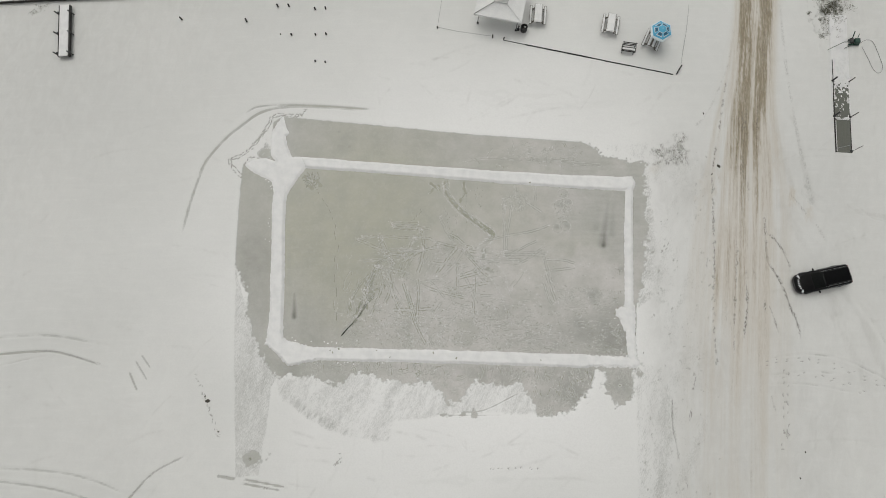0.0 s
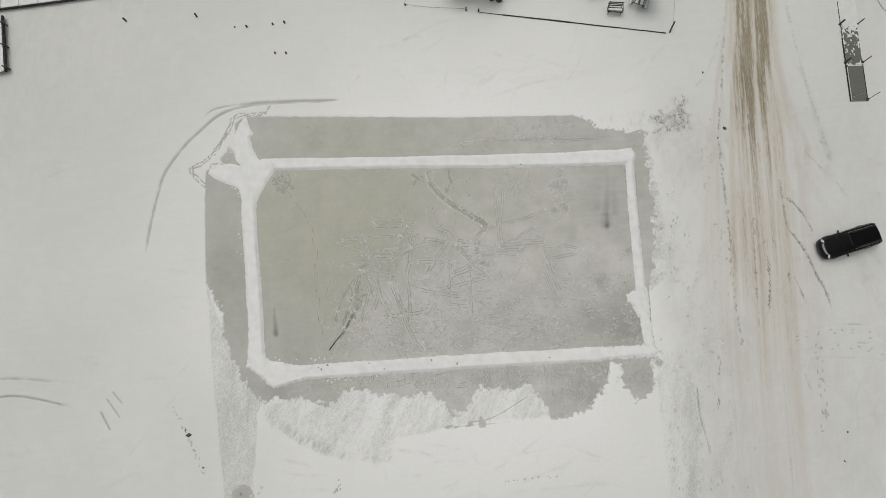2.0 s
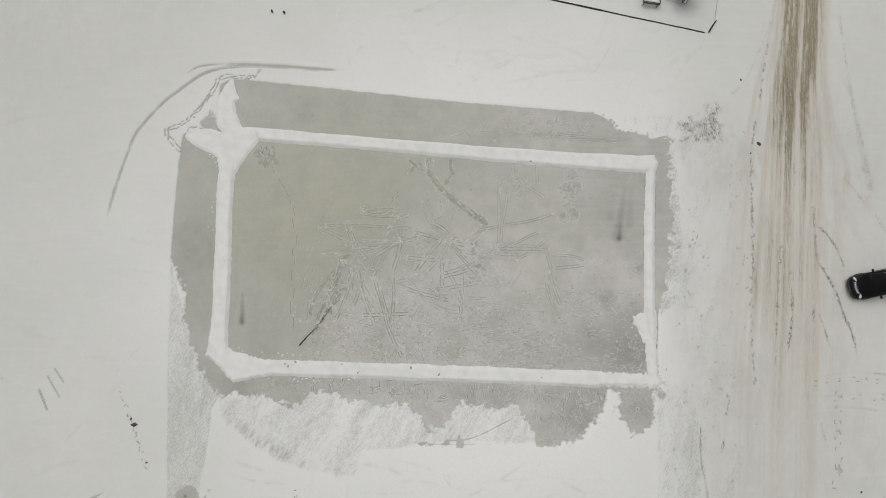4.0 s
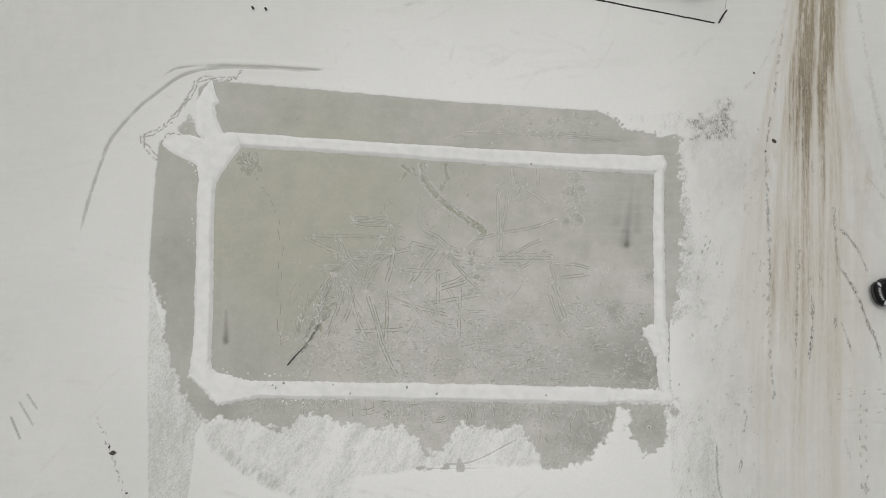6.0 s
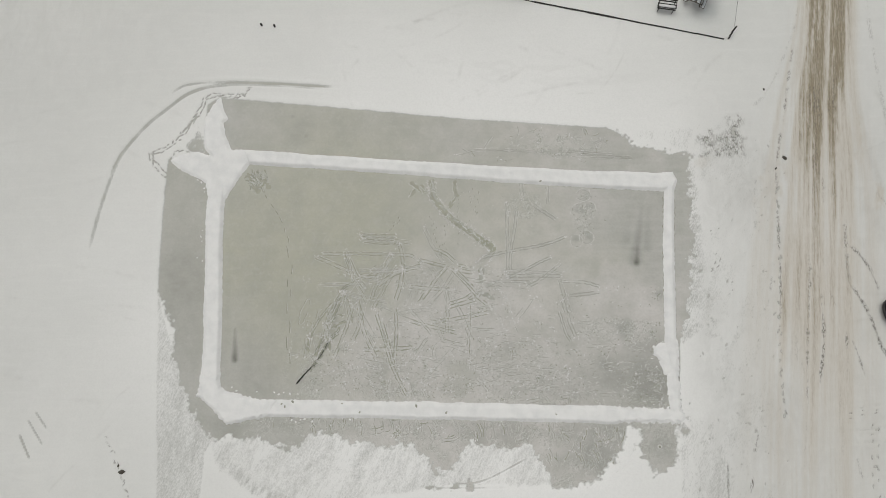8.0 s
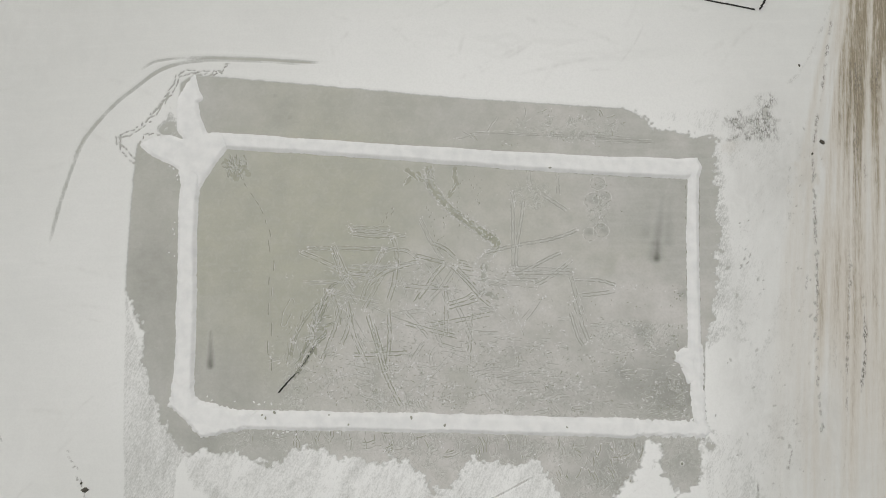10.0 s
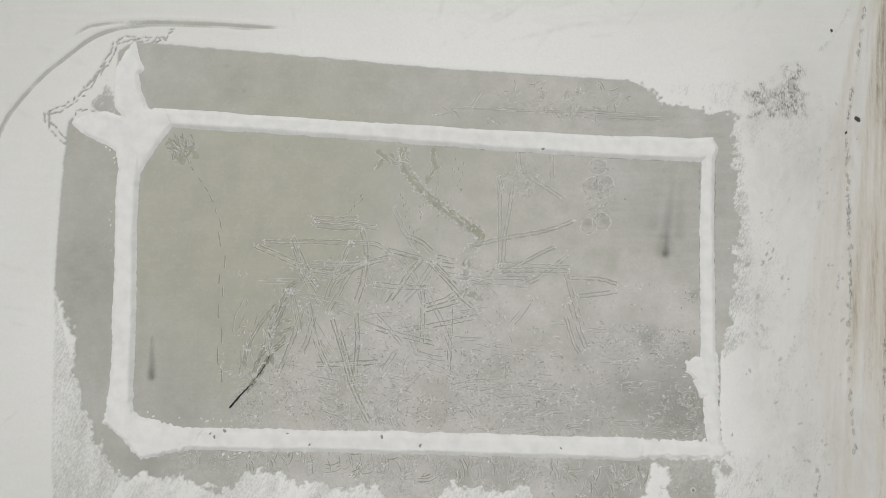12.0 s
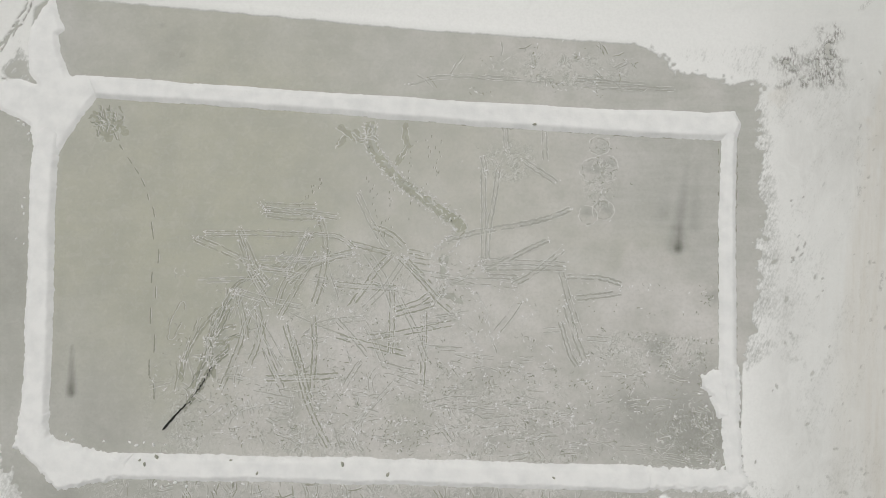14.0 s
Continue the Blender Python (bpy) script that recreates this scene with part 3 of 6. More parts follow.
# the sanded track: narrow where it comes from the shore, fanning out over the ice
w = window(14, 42, -19, 39)
x, y = GX[w], GY[w]
mid = np.interp(y, (-19, -4, 2.3, 6.8, 11.4, 16.3, 21.3, 26.4, 31.8, 36.8), (24.6, 24.8, 25.0, 25.3, 25.6, 25.9, 26.15, 26.45, 26.95, 27.4))
off = x - mid + 0.10 * fbm(x * 0.3, y * 0.08, 2, 201)
length = smooth(-10, 37, y)
edge = 0.22 * fbm(x * 0.9, y * 0.10, 3, 202)
band = smooth(2.5, 1.1, np.abs(off + edge)) * (0.05 + 0.37 * length)
streaks = fbm(off * 3.0, y * 0.05, 4, 203)
fine_streaks = fbm(off * 7.5, y * 0.16, 4, 207)
speckle = fbm(x * 5.0, y * 2.2, 3, 209)
blotch = fbm(x * 0.6, y * 0.16, 4, 211)
ruts = np.exp(-((off + 0.78 + 0.4 * edge) / 0.36) ** 2) + np.exp(-((off - 0.74 + 0.4 * edge) / 0.38) ** 2)
spread = 1.9 + 2.6 * smooth(36, 12, y)
s = off / spread
rays = fbm(s * 9.0, y * 0.045, 4, 219)
fan = smooth(1.25, 0.35, np.abs(s + 0.12) + 0.12 * blotch)
sand = band * (1 + 0.28 * streaks + 0.24 * fine_streaks + 0.12 * speckle) + 0.58 * ruts * length ** 4.0 * (1 + 0.35 * fine_streaks + 0.22 * speckle)
sand = sand + (0.17 + 0.38 * length) * (1 - 0.3 * smooth(2.0, 1.2, np.abs(off))) * fan * np.clip(1 + 0.7 * blotch + 0.9 * rays + 0.4 * fine_streaks, 0, 3)
for bx, by, rx, ry, k in ((28.5, 23.5, 0.28, 1.9, 0.5), (29.6, 19.0, 0.4, 0.9, 0.45), (31.0, 17.6, 0.35, 0.7, 0.3), (28.45, 21.8, 0.35, 0.8, 0.35), (22.6, 19.6, 0.9, 1.4, 0.28), (23.8, 20.6, 0.6, 1.0, 0.3), (22.0, 17.4, 0.6, 0.9, 0.22), (21.5, 18.4, 0.4, 0.5, 0.2), (18.0, 21.0, 0.5, 0.4, 0.16)):
    sand = np.maximum(sand, k * smooth(1.3, 0.2, np.hypot((x - bx) / rx, (y - by) / ry) + 0.5 * speckle + 0.3 * blotch))
dirt[w] = np.clip(sand, 0, 0.97) * smooth(-30, -10, y)
dashes = smooth(0.62, 0.95, 0.75 * fine_streaks + 0.5 * fbm(x * 0.8, y * 0.35, 3, 213) + 0.3 * speckle) * smooth(2.2, 0.9, np.abs(off + 0.2))
grit[w] = np.maximum(grit[w], np.clip(dashes * (0.18 + 0.3 * length), 0, 0.5))
grit[w] += 0.5 * ruts * length ** 3.5 * smooth(-0.1, 0.9, fine_streaks + 0.7 * speckle)
cover[w] -= 0.02 * fan * smooth(0.55, 1.0, fine_streaks * 0.6 + 0.4 * speckle + 0.5 * fbm(x * 1.1, y * 0.25, 3, 217))
cover[w] -= 0.010 * smooth(1.6, 0.9, np.abs(off)) * (1 + fine_streaks)


def grit_line(pts, width, amount, patchy, seed):
    """A broken dark line of sand and meltwater left by a wheel."""
    pts = curve_through(pts, 6)
    px, py = [p[0] for p in pts], [p[1] for p in pts]
    w = window(min(px) - 1, max(px) + 1, min(py) - 1, max(py) + 1)
    x, y = GX[w], GY[w]
    d, t = to_line(x, y, pts)
    d = d + 0.06 * fbm(x * 2, y * 2, 2, seed)
    k = smooth(width, 0.2 * width, d) * smooth(0, 0.1, t) * smooth(1, 0.85, t)
    k = k * smooth(patchy - 0.5, patchy + 0.2, fbm(x * 1.5, y * 1.5, 4, seed + 3))
    grit[w] = np.maximum(grit[w], amount * k)


WHEEL_LINES = [
    ([(25.4, 35.7), (24.0, 27.0), (23.0, 21.1), (22.95, 18.4), (22.9, 16.2), (22.95, 13.2), (22.7, 9.0)], 0.12, 0.8, 0.25),
    ([(23.0, 17.6), (22.9, 16.2), (22.93, 13.3)], 0.10, 0.8, -0.05),
    ([(22.4, 13.5), (22.0, 11.3)], 0.10, 0.6, 0.0),
    ([(21.5, 20.5), (21.45, 17.5), (21.4, 14.0)], 0.11, 0.6, 0.4),
    ([(24.9, 14.8), (24.65, 11.4), (24.45, 8.6), (24.3, 5.0)], 0.09, 0.7, 0.0),
    ([(25.5, 12.6), (25.55, 9.6), (25.3, 7.7), (25.1, 6.4)], 0.11, 1.0, -0.3),
    ([(27.25, 17.5), (27.3, 14.4), (27.4, 13.2)], 0.15, 0.6, 0.0),
    ([(27.4, 13.3), (28.1, 12.1), (28.75, 10.7), (29.15, 9.3), (29.6, 8.3), (29.8, 6.8)], 0.13, 0.95, -0.2),
    ([(27.45, 15.8), (28.45, 14.7), (29.0, 13.55), (29.35, 12.5)], 0.12, 0.85, -0.1),
    ([(27.3, 9.7), (27.65, 8.75), (28.1, 7.0)], 0.10, 0.7, -0.05),
]
FINE_LINES = [
    ([(27.0, 10.2), (26.9, 6.4)], 0.10, 0.65, 0.0),
    ([(26.1, 12.6), (26.7, 10.9)], 0.09, 0.55, 0.0),
    ([(31.5, 16.9), (32.3, 15.4), (33.2, 14.2)], 0.10, 0.4, 0.1),
    ([(29.4, 19.5), (30.5, 18.0), (31.6, 16.5)], 0.12, 0.5, 0.0),
    ([(29.4, 37.5), (29.75, 30.9), (30.3, 25.6), (31.0, 21.0), (31.8, 17.4)], 0.16, 0.3, -0.1),
    ([(25.0, 31.8), (22.7, 26.4), (20.4, 24.0)], 0.14, 0.28, 0.2),
    ([(27.2, 2.4), (27.5, 1.1)], 0.10, 0.6, 0.0),
    ([(19.25, 2.0), (19.25, -0.3), (19.55, -2.0), (19.75, -3.3)], 0.09, 0.75, 0.0),
    ([(20.75, 1.0), (20.6, -0.1)], 0.11, 1.0, -0.4),
    ([(21.2, 3.6), (20.9, 2.4)], 0.10, 0.8, -0.1),
    ([(20.1, -4.0), (20.4, -5.2)], 0.10, 0.7, 0.0),
]
SNOW_LINES = [
    ([(-16.9, -6.15), (-15.3, -6.35)], 0.16, 0.5, -0.5),
    ([(-14.9, -6.3), (-11.0, -6.77)], 0.10, 0.6, -0.4),
    ([(-14.9, -6.62), (-11.3, -7.04)], 0.10, 0.6, -0.4),
    ([(-37.5, 2.1), (-32.9, 2.75), (-30.6, 2.7), (-26.5, 1.75)], 0.12, 0.45, -0.2),
    ([(-24.4, -9.2), (-23.4, -8.0), (-21.9, -6.2), (-20.0, -5.0)], 0.11, 0.45, -0.2),
]
for i, (pts, width, amount, patchy) in enumerate(WHEEL_LINES + FINE_LINES + SNOW_LINES):
    grit_line(pts, width, amount, patchy, 600 + 7 * i)

# lens falloff painted into the snow colour: paler round the rink, less over tracks
pale_vignette = 0.9 * smooth(1.2, 0.40, np.hypot((GX - 2) / 26, (GY - 11) / 24) + 0.10 * fbm(GX * 0.12, GY * 0.12, 3, 231)) * (1 - 0.6 * smooth(16, 21, GX))
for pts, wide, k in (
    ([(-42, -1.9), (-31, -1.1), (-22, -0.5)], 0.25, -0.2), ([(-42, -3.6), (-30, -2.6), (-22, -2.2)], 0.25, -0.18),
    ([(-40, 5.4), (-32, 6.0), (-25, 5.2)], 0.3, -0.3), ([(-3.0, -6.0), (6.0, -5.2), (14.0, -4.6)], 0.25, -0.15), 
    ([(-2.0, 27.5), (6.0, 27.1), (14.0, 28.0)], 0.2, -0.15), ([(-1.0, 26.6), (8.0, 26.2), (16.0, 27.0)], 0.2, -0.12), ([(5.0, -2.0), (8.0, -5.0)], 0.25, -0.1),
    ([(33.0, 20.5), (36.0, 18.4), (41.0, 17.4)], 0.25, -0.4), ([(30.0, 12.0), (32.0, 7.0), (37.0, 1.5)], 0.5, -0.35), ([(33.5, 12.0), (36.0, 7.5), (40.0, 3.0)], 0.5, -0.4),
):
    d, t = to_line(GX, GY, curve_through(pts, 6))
    pale_vignette = pale_vignette + k * smooth(wide, 0.1, np.abs(d + 0.3 * fbm(GX * 0.5, GY * 0.5, 2, 241))) * smooth(0, 0.2, t) * smooth(1, 0.8, t)
pale_vignette = np.clip(pale_vignette, 0, 1)
# snow worn by feet and wheels east of the rink, with softer wheel shadows past the car
worn_vignette = 0.50 * smooth(16.2, 18.5, GX) * smooth(27, 20, GY) * (0.75 + 0.5 * fbm(GX * 0.35, GY * 0.2, 3, 251)) * smooth(41, 30, GX)
worn_vignette = np.maximum(worn_vignette, 0.22 * smooth(22, 26, GX) * smooth(60, 36, GX) * smooth(40, 20, GY))
worn_vignette = np.maximum(worn_vignette, 0.14 * smooth(-14, -24, GX) * smooth(12, 4, GY) * (0.7 + 0.6 * fbm(GX * 0.3, GY * 0.3, 3, 253)))
for pts, wide, k in (([(28.0, 20.0), (31.0, 14.0), (34.5, 6.0)], 0.5, 0.25), ([(33.0, 12.0), (35.2, 8.0), (37.0, 3.0)], 0.45, 0.35), ([(32.0, 10.0), (34.0, 6.0), (35.5, 2.0)], 0.4, 0.3), ([(29.8, 27.2), (30.4, 24.6), (30.9, 21.0), (31.7, 17.4)], 0.4, 0.35), ([(27.9, 30.0), (28.8, 24.0), (30.2, 18.0)], 0.35, 0.25), ([(33.9, 19.0), (35.2, 18.0), (38.5, 17.6)], 0.15, 0.3)):
    d, t = to_line(GX, GY, curve_through(pts, 6))
    worn_vignette = worn_vignette + k * smooth(wide, 0.1, d + 0.25 * fbm(GX * 0.7, GY * 0.5, 2, 257)) * smooth(0, 0.15, t) * smooth(1, 0.8, t)
# lens falloff painted in as well: snow greyed towards both far corners
worn_vignette = np.maximum(worn_vignette, 0.34 * smooth(28, 36, GX) * smooth(20, 32, GY))
worn_vignette = np.maximum(worn_vignette, 0.40 * smooth(0, 26, -16 - GX + 0.8 * (GY - 22)))
scratch = random.Random(61)
for _ in range(150):
    x0, y0 = scratch.choice(((scratch.uniform(-36, -18), scratch.uniform(-8, 24)), (scratch.uniform(-12, 16), scratch.uniform(-8, -1.5)), (scratch.uniform(-6, 20), scratch.uniform(25, 31)), (scratch.uniform(29, 40), scratch.uniform(-4, 30))))
    a, size = scratch.choice((0.05, 0.15, -0.1, 0.5, 1.2)) + scratch.gauss(0, 0.3), scratch.uniform(0.6, 3.5)
    w = window(x0 - 4, x0 + 4, y0 - 4, y0 + 4)
    u, v = (GX[w] - x0) * math.cos(a) + (GY[w] - y0) * math.sin(a), (GY[w] - y0) * math.cos(a) - (GX[w] - x0) * math.sin(a)
    v = v + scratch.uniform(-0.08, 0.08) * u * u
    worn_vignette[w] += scratch.uniform(0.08, 0.30) * np.exp(-(v / scratch.uniform(0.06, 0.14)) ** 2) * smooth(size, 0.4 * size, np.abs(u)) * np.clip(0.7 + fbm(GX[w] * 2, GY[w] * 2, 2, 67), 0, 1.4)
worn_vignette = np.clip(worn_vignette, 0, 1) * (1 - 0.6 * np.clip(dirt, 0, 1))
ground = sheet("ground", XS, YS, np.where(near > 0.01, np.clip(np.where(cover > 0.015, 0.015 + 0.45 * (cover - 0.015), cover), -0.035, 9), cover), SNOW, (("cover", cover), ("dirt", dirt), ("grit", grit), ("scuff", scuff), ("pale_vignette", pale_vignette), ("worn_vignette", worn_vignette)))
tagged(ground, "trodden grey-white snow with a sanded brown track", "snow ground", kind="structure")

# ---- the ice under it ----
IX, IY = np.arange(-40, 42, 0.11), np.arange(-19, 34, 0.11)
ix, iy = np.meshgrid(IX, IY)
frost = smooth(0.1, 1.0, 0.62 * fbm(ix * 0.33, iy * 0.33, 5, 301) + smooth(18.5, 9.0, iy + 0.25 * np.abs(ix - 6.5)) * 0.98) * smooth(-8.5, -3.5, ix + 1.2 * fbm(ix * 0.3, iy * 0.3, 3, 307))
frost = np.maximum(frost, 0.62 * smooth(-1.5, 2.8, ix - 0.35 * (iy - 12) + 1.2 * fbm(ix * 0.3, iy * 0.3, 3, 309)) * smooth(13.5, 10.0, ix) * (0.8 + 0.35 * fbm(ix * 0.4, iy * 0.4, 3, 311)))
green = smooth(1.15, 0.2, np.hypot((ix + 7) / 18.0, (iy - 15) / 14) + 0.25 * fbm(ix * 0.15, iy * 0.15, 3, 303)) * 0.85
frost = np.clip(frost + 0.3 * np.exp(-((ix - 6.5) / 4.0) ** 2 - ((iy - 11.8) / 2.6) ** 2), 0, 1)
rink = smooth(-13.8, -13.2, ix) * smooth(20.2, 19.4, iy)
green = green * np.maximum(rink, np.where(iy > 19.8, 0.85 * smooth(-14, -12, ix), 0.25))
frost = np.maximum(frost * np.where(iy > 20, smooth(-4, 5, ix), 1), 0.35 * smooth(20.0, 20.6, iy) * smooth(-7, 4, ix) * (0.6 + 0.4 * fbm(ix * 0.3, iy * 0.3, 3, 305)))
frost = frost * (1 - 0.6 * np.exp(-((ix - -0.3) / 1.6) ** 2 - ((iy - 14.5) / 1.4) ** 2))
frost = frost * (1 - 0.65 * smooth(7.5, 13, ix) * smooth(11, 6.5, iy))
clear = np.zeros_like(ix)
CLEAR_STREAKS = ((14.0, 17.6, 13.6, 14.2, 0.55, 0.55), (14.5, 17.8, 14.3, 15.0, 0.5, 0.25), (13.2, 17.0, 13.0, 15.4, 0.6, 0.18), (13.78, 15.9, 13.66, 14.0, 0.30, 1.05), (-12.05, 8.6, -11.9, 6.7, 0.30, 1.0), (-11.92, 7.5, -11.88, 6.6, 0.15, 1.2), (9.9, 17.1, 9.9, 17.2, 0.62, 0.42), (10.6, 17.3, 10.6, 17.5, 0.55, 0.4), (9.75, 15.2, 9.75, 15.25, 0.5, 0.4), (10.35, 15.5, 10.4, 15.55, 0.5, 0.36), (10.0, 18.3, 10.4, 18.3, 0.45, 0.25), (-9.5, 23.1, -9.5, 23.0, 0.25, 0.35), (-8.5, 21.5, -8.5, 21.6, 0.22, 0.3), (12.0, 9.9, 12.8, 9.7, 0.9, 0.42), (11.2, 7.0, 11.6, 7.3, 0.9, 0.42))
CLEAR_PATCHES = ((7.5, 5.8, 9.5, 5.6, 1.3, 0.25), (5.0, 9.8, 5.6, 8.4, 0.6, 0.25), (14.6, 12.0, 15.2, 12.0, 0.35, 0.35), (13.0, 8.6, 14.6, 8.4, 1.2, 0.32), (14.2, 5.6, 14.9, 5.9, 0.9, 0.45), (-6.8, 6.8, -5.8, 9.3, 0.5, 0.3), (-3.0, 6.8, -2.6, 6.6, 0.8, 0.2), (-10.5, 22.5, -9.0, 22.0, 1.4, 0.12), (-16.5, 4.0, -16.0, 12.0, 3.0, 0.22), (-13.5, 3.0, -12.0, 2.6, 1.6, 0.2))
CLEAR_EDGES = ((-12.0, 6.5, -10.0, 5.4, 1.8, 0.16), (-12.8, 12.0, -12.6, 6.0, 0.7, 0.14), (-2.0, 3.0, 6.0, 2.9, 1.5, 0.3), (9.0, 1.5, 11.0, 2.0, 2.4, 0.38), (6.5, 3.0, 12.5, 3.0, 1.2, 0.3), (9.0, 6.2, 15.0, 6.8, 2.8, 0.45), (4.0, 5.4, 9.0, 5.8, 1.4, 0.2), (14.5, 2.5, 15.0, 2.6, 1.4, 0.2))
for ax, ay, bx, by, r, k in CLEAR_STREAKS + CLEAR_PATCHES + CLEAR_EDGES:
    d, t = to_line(ix, iy, [(ax, ay), (bx, by)])
    clear = np.maximum(clear, k * smooth(r * (0.35 + 0.85 * t), 0, d) * (0.3 + 0.7 * t))
scraped = smooth(10.8, 6.0, iy + 0.12 * np.abs(ix - 3)) * smooth(-9.2, -7.4, ix) * (0.55 + 0.45 * fbm(ix * 0.4, iy * 0.4, 3, 331))
scraped = np.maximum(scraped, 0.45 * np.exp(-(((ix - 0.5) / 6.0) ** 2 + ((iy - 11.0) / 2.6) ** 2)))
scraped = np.maximum(scraped, 0.5 * smooth(1.0, 0.4, np.abs(iy - 2.7)) * smooth(-12, -10, ix))
for sx, sy, rx, ry in ((8.5, 21.7, 3.4, 0.9), (10.2, 17.0, 0.8, 1.7), (6.3, 17.5, 1.3, 1.0), (-11.5, 18.3, 0.8, 0.8), (12.5, 9.5, 3.0, 1.0)):
    scraped = np.maximum(scraped, 0.8 * smooth(1.15, 0.6, np.hypot((ix - sx) / rx, (iy - sy) / ry)))
ice = sheet("lake_ice", IX, IY, 0 * ix, ICE, (("frost", frost), ("clear", clear), ("green", green), ("swept", 0.10 + 0.24 * smooth(5, 11, ix)), ("scraped", np.clip(scraped, 0, 1))))
tagged(ice, "grey-green swept lake ice with cloudy patches", "ice", kind="structure")


# ---- the piled snow walls of the rink ----
def bank(name, shape, half, height, label, seed, rough=0.05):
    """Shovelled snow, flat-topped and steep-sided: along a plan line, or over an area where half is 0."""
    px, py = [p[0] for p in shape], [p[1] for p in shape]
    xs = np.arange(min(px) - 1.2, max(px) + 1.2, 0.05)
    ys = np.arange(min(py) - 1.2, max(py) + 1.2, 0.05)
    gx, gy = np.meshgrid(xs, ys)
    inside = half - to_line(gx, gy, shape)[0] if half else -to_area(gx, gy, shape)
    inside = inside + 0.035 * fbm(gx * 0.5, gy * 0.5, 2, seed) + rough * (0.6 * fbm(gx * 2.2, gy * 2.2, 3, seed + 3) + 0.7 * fbm(gx * 7, gy * 7, 3, seed + 4))
    z = height * (1 + 0.12 * fbm(gx * 0.6, gy * 0.6, 2, seed + 5)) * smooth(-0.02, 0.26, inside) ** 0.8 - 0.03 * smooth(0.01, -0.03, inside)
    z = z + (0.006 * fbm(gx * 4, gy * 4, 3, seed + 7) + 0.015 * fbm(gx * 1.0, gy * 1.0, 2, seed + 8)) * smooth(0, 0.2, inside)
    keep = inside > -0.12
    i = np.arange(gx.size).reshape(gx.shape)
    quads = np.stack([i[:-1, :-1], i[:-1, 1:], i[1:, 1:], i[1:, :-1]], -1)[keep[:-1, :-1] & keep[1:, 1:]].reshape(-1, 4)
    used, quads = np.unique(quads, return_inverse=True)
    quads = quads.reshape(-1, 4)
    co = np.stack([gx, gy, z], -1).reshape(-1, 3)[used]
    me = bpy.data.meshes.new(name)
    me.from_pydata(co.tolist(), [], quads.tolist())
    me.polygons.foreach_set("use_smooth", [True] * len(me.polygons))
    me.materials.append(BANK)
    return tagged(new(name, me), label, "snow bank", "banks round the rink")


bank("snow_bank", [(-12.7, 20.5), (-6.2, 20.36), (-1.4, 20.22), (5.2, 20.1), (11.2, 20.03), (14.9, 20.06), (16.1, 20.2), (16.4, 19.62), (16.2, 18.95), (15.25, 18.82), (11.2, 18.83), (5.2, 18.95), (-1.5, 19.24), (-7.7, 19.39), (-12.2, 19.52)], 0, 0.16, "long clean white bank of shovelled snow on ice", 401, 0.022)
bank("snow_bank", [(15.85, 19.5), (15.75, 15.0), (15.8, 8.5)], 0.37, 0.15, "narrow white bank of shovelled snow on ice", 411, 0.03)
bank("snow_bank", [(15.9, 9.0), (15.95, 6.5), (16.1, 4.6)], 0.38, 0.13, "broken end of a white snow bank", 417, 0.09)
bank("snow_bank", [(12.2, 4.29), (2.7, 4.11), (-9.8, 3.77)], 0.54, 0.16, "long white snow bank scuffed with footprints", 421, 0.04)
bank("snow_bank", [(16.2, 4.40), (14.0, 4.36), (12.0, 4.35)], 0.46, 0.13, "ragged trampled end of a white snow bank", 427, 0.13)
bank("snow_bank", [(-13.25, 5.0), (-13.45, 8.0), (-13.67, 11.0), (-13.95, 14.0), (-14.1, 16.0), (-14.07, 17.6)], 0.59, 0.17, "white bank of shovelled snow on ice", 431, 0.04)
bank("snow_bank", [(-13.95, 5.8), (-14.05, 4.35), (-12.05, 2.65), (-9.2, 3.3), (-9.0, 4.25), (-10.1, 4.25), (-11.8, 4.65), (-12.3, 4.75), (-12.75, 5.2), (-12.65, 5.9)], 0, 0.17, "heaped white corner of a snow bank", 441, 0.09)
bank("snow_bank", [(-14.7, 17.2), (-14.9, 18.1), (-15.6, 18.5), (-16.45, 18.75), (-17.42, 19.45), (-17.3, 19.75), (-16.6, 20.12), (-15.7, 20.22), (-14.72, 19.98), (-15.2, 20.5), (-15.48, 21.7), (-15.42, 22.6), (-14.9, 23.6), (-14.53, 24.1), (-14.2, 23.3), (-13.85, 22.57), (-14.12, 22.3), (-13.94, 21.5), (-13.42, 20.5), (-11.8, 20.5), (-12.05, 19.57), (-12.6, 18.65), (-13.2, 17.65), (-13.45, 17.0)], 0, 0.11, "star-shaped heap where piled snow arms meet", 461, 0.05)
bank("snow_bank", [(15.7, 9.0), (15.2, 8.95), (14.8, 8.6), (14.75, 8.2), (15.15, 7.8), (15.2, 7.3), (15.5, 6.9), (16.0, 6.8), (16.0, 9.0)], 0, 0.10, "low spilled heap of snow on ice", 481, 0.16)


DRIFT, THIN_SNOW = bank_snow(0.68), bank_snow(0.665)


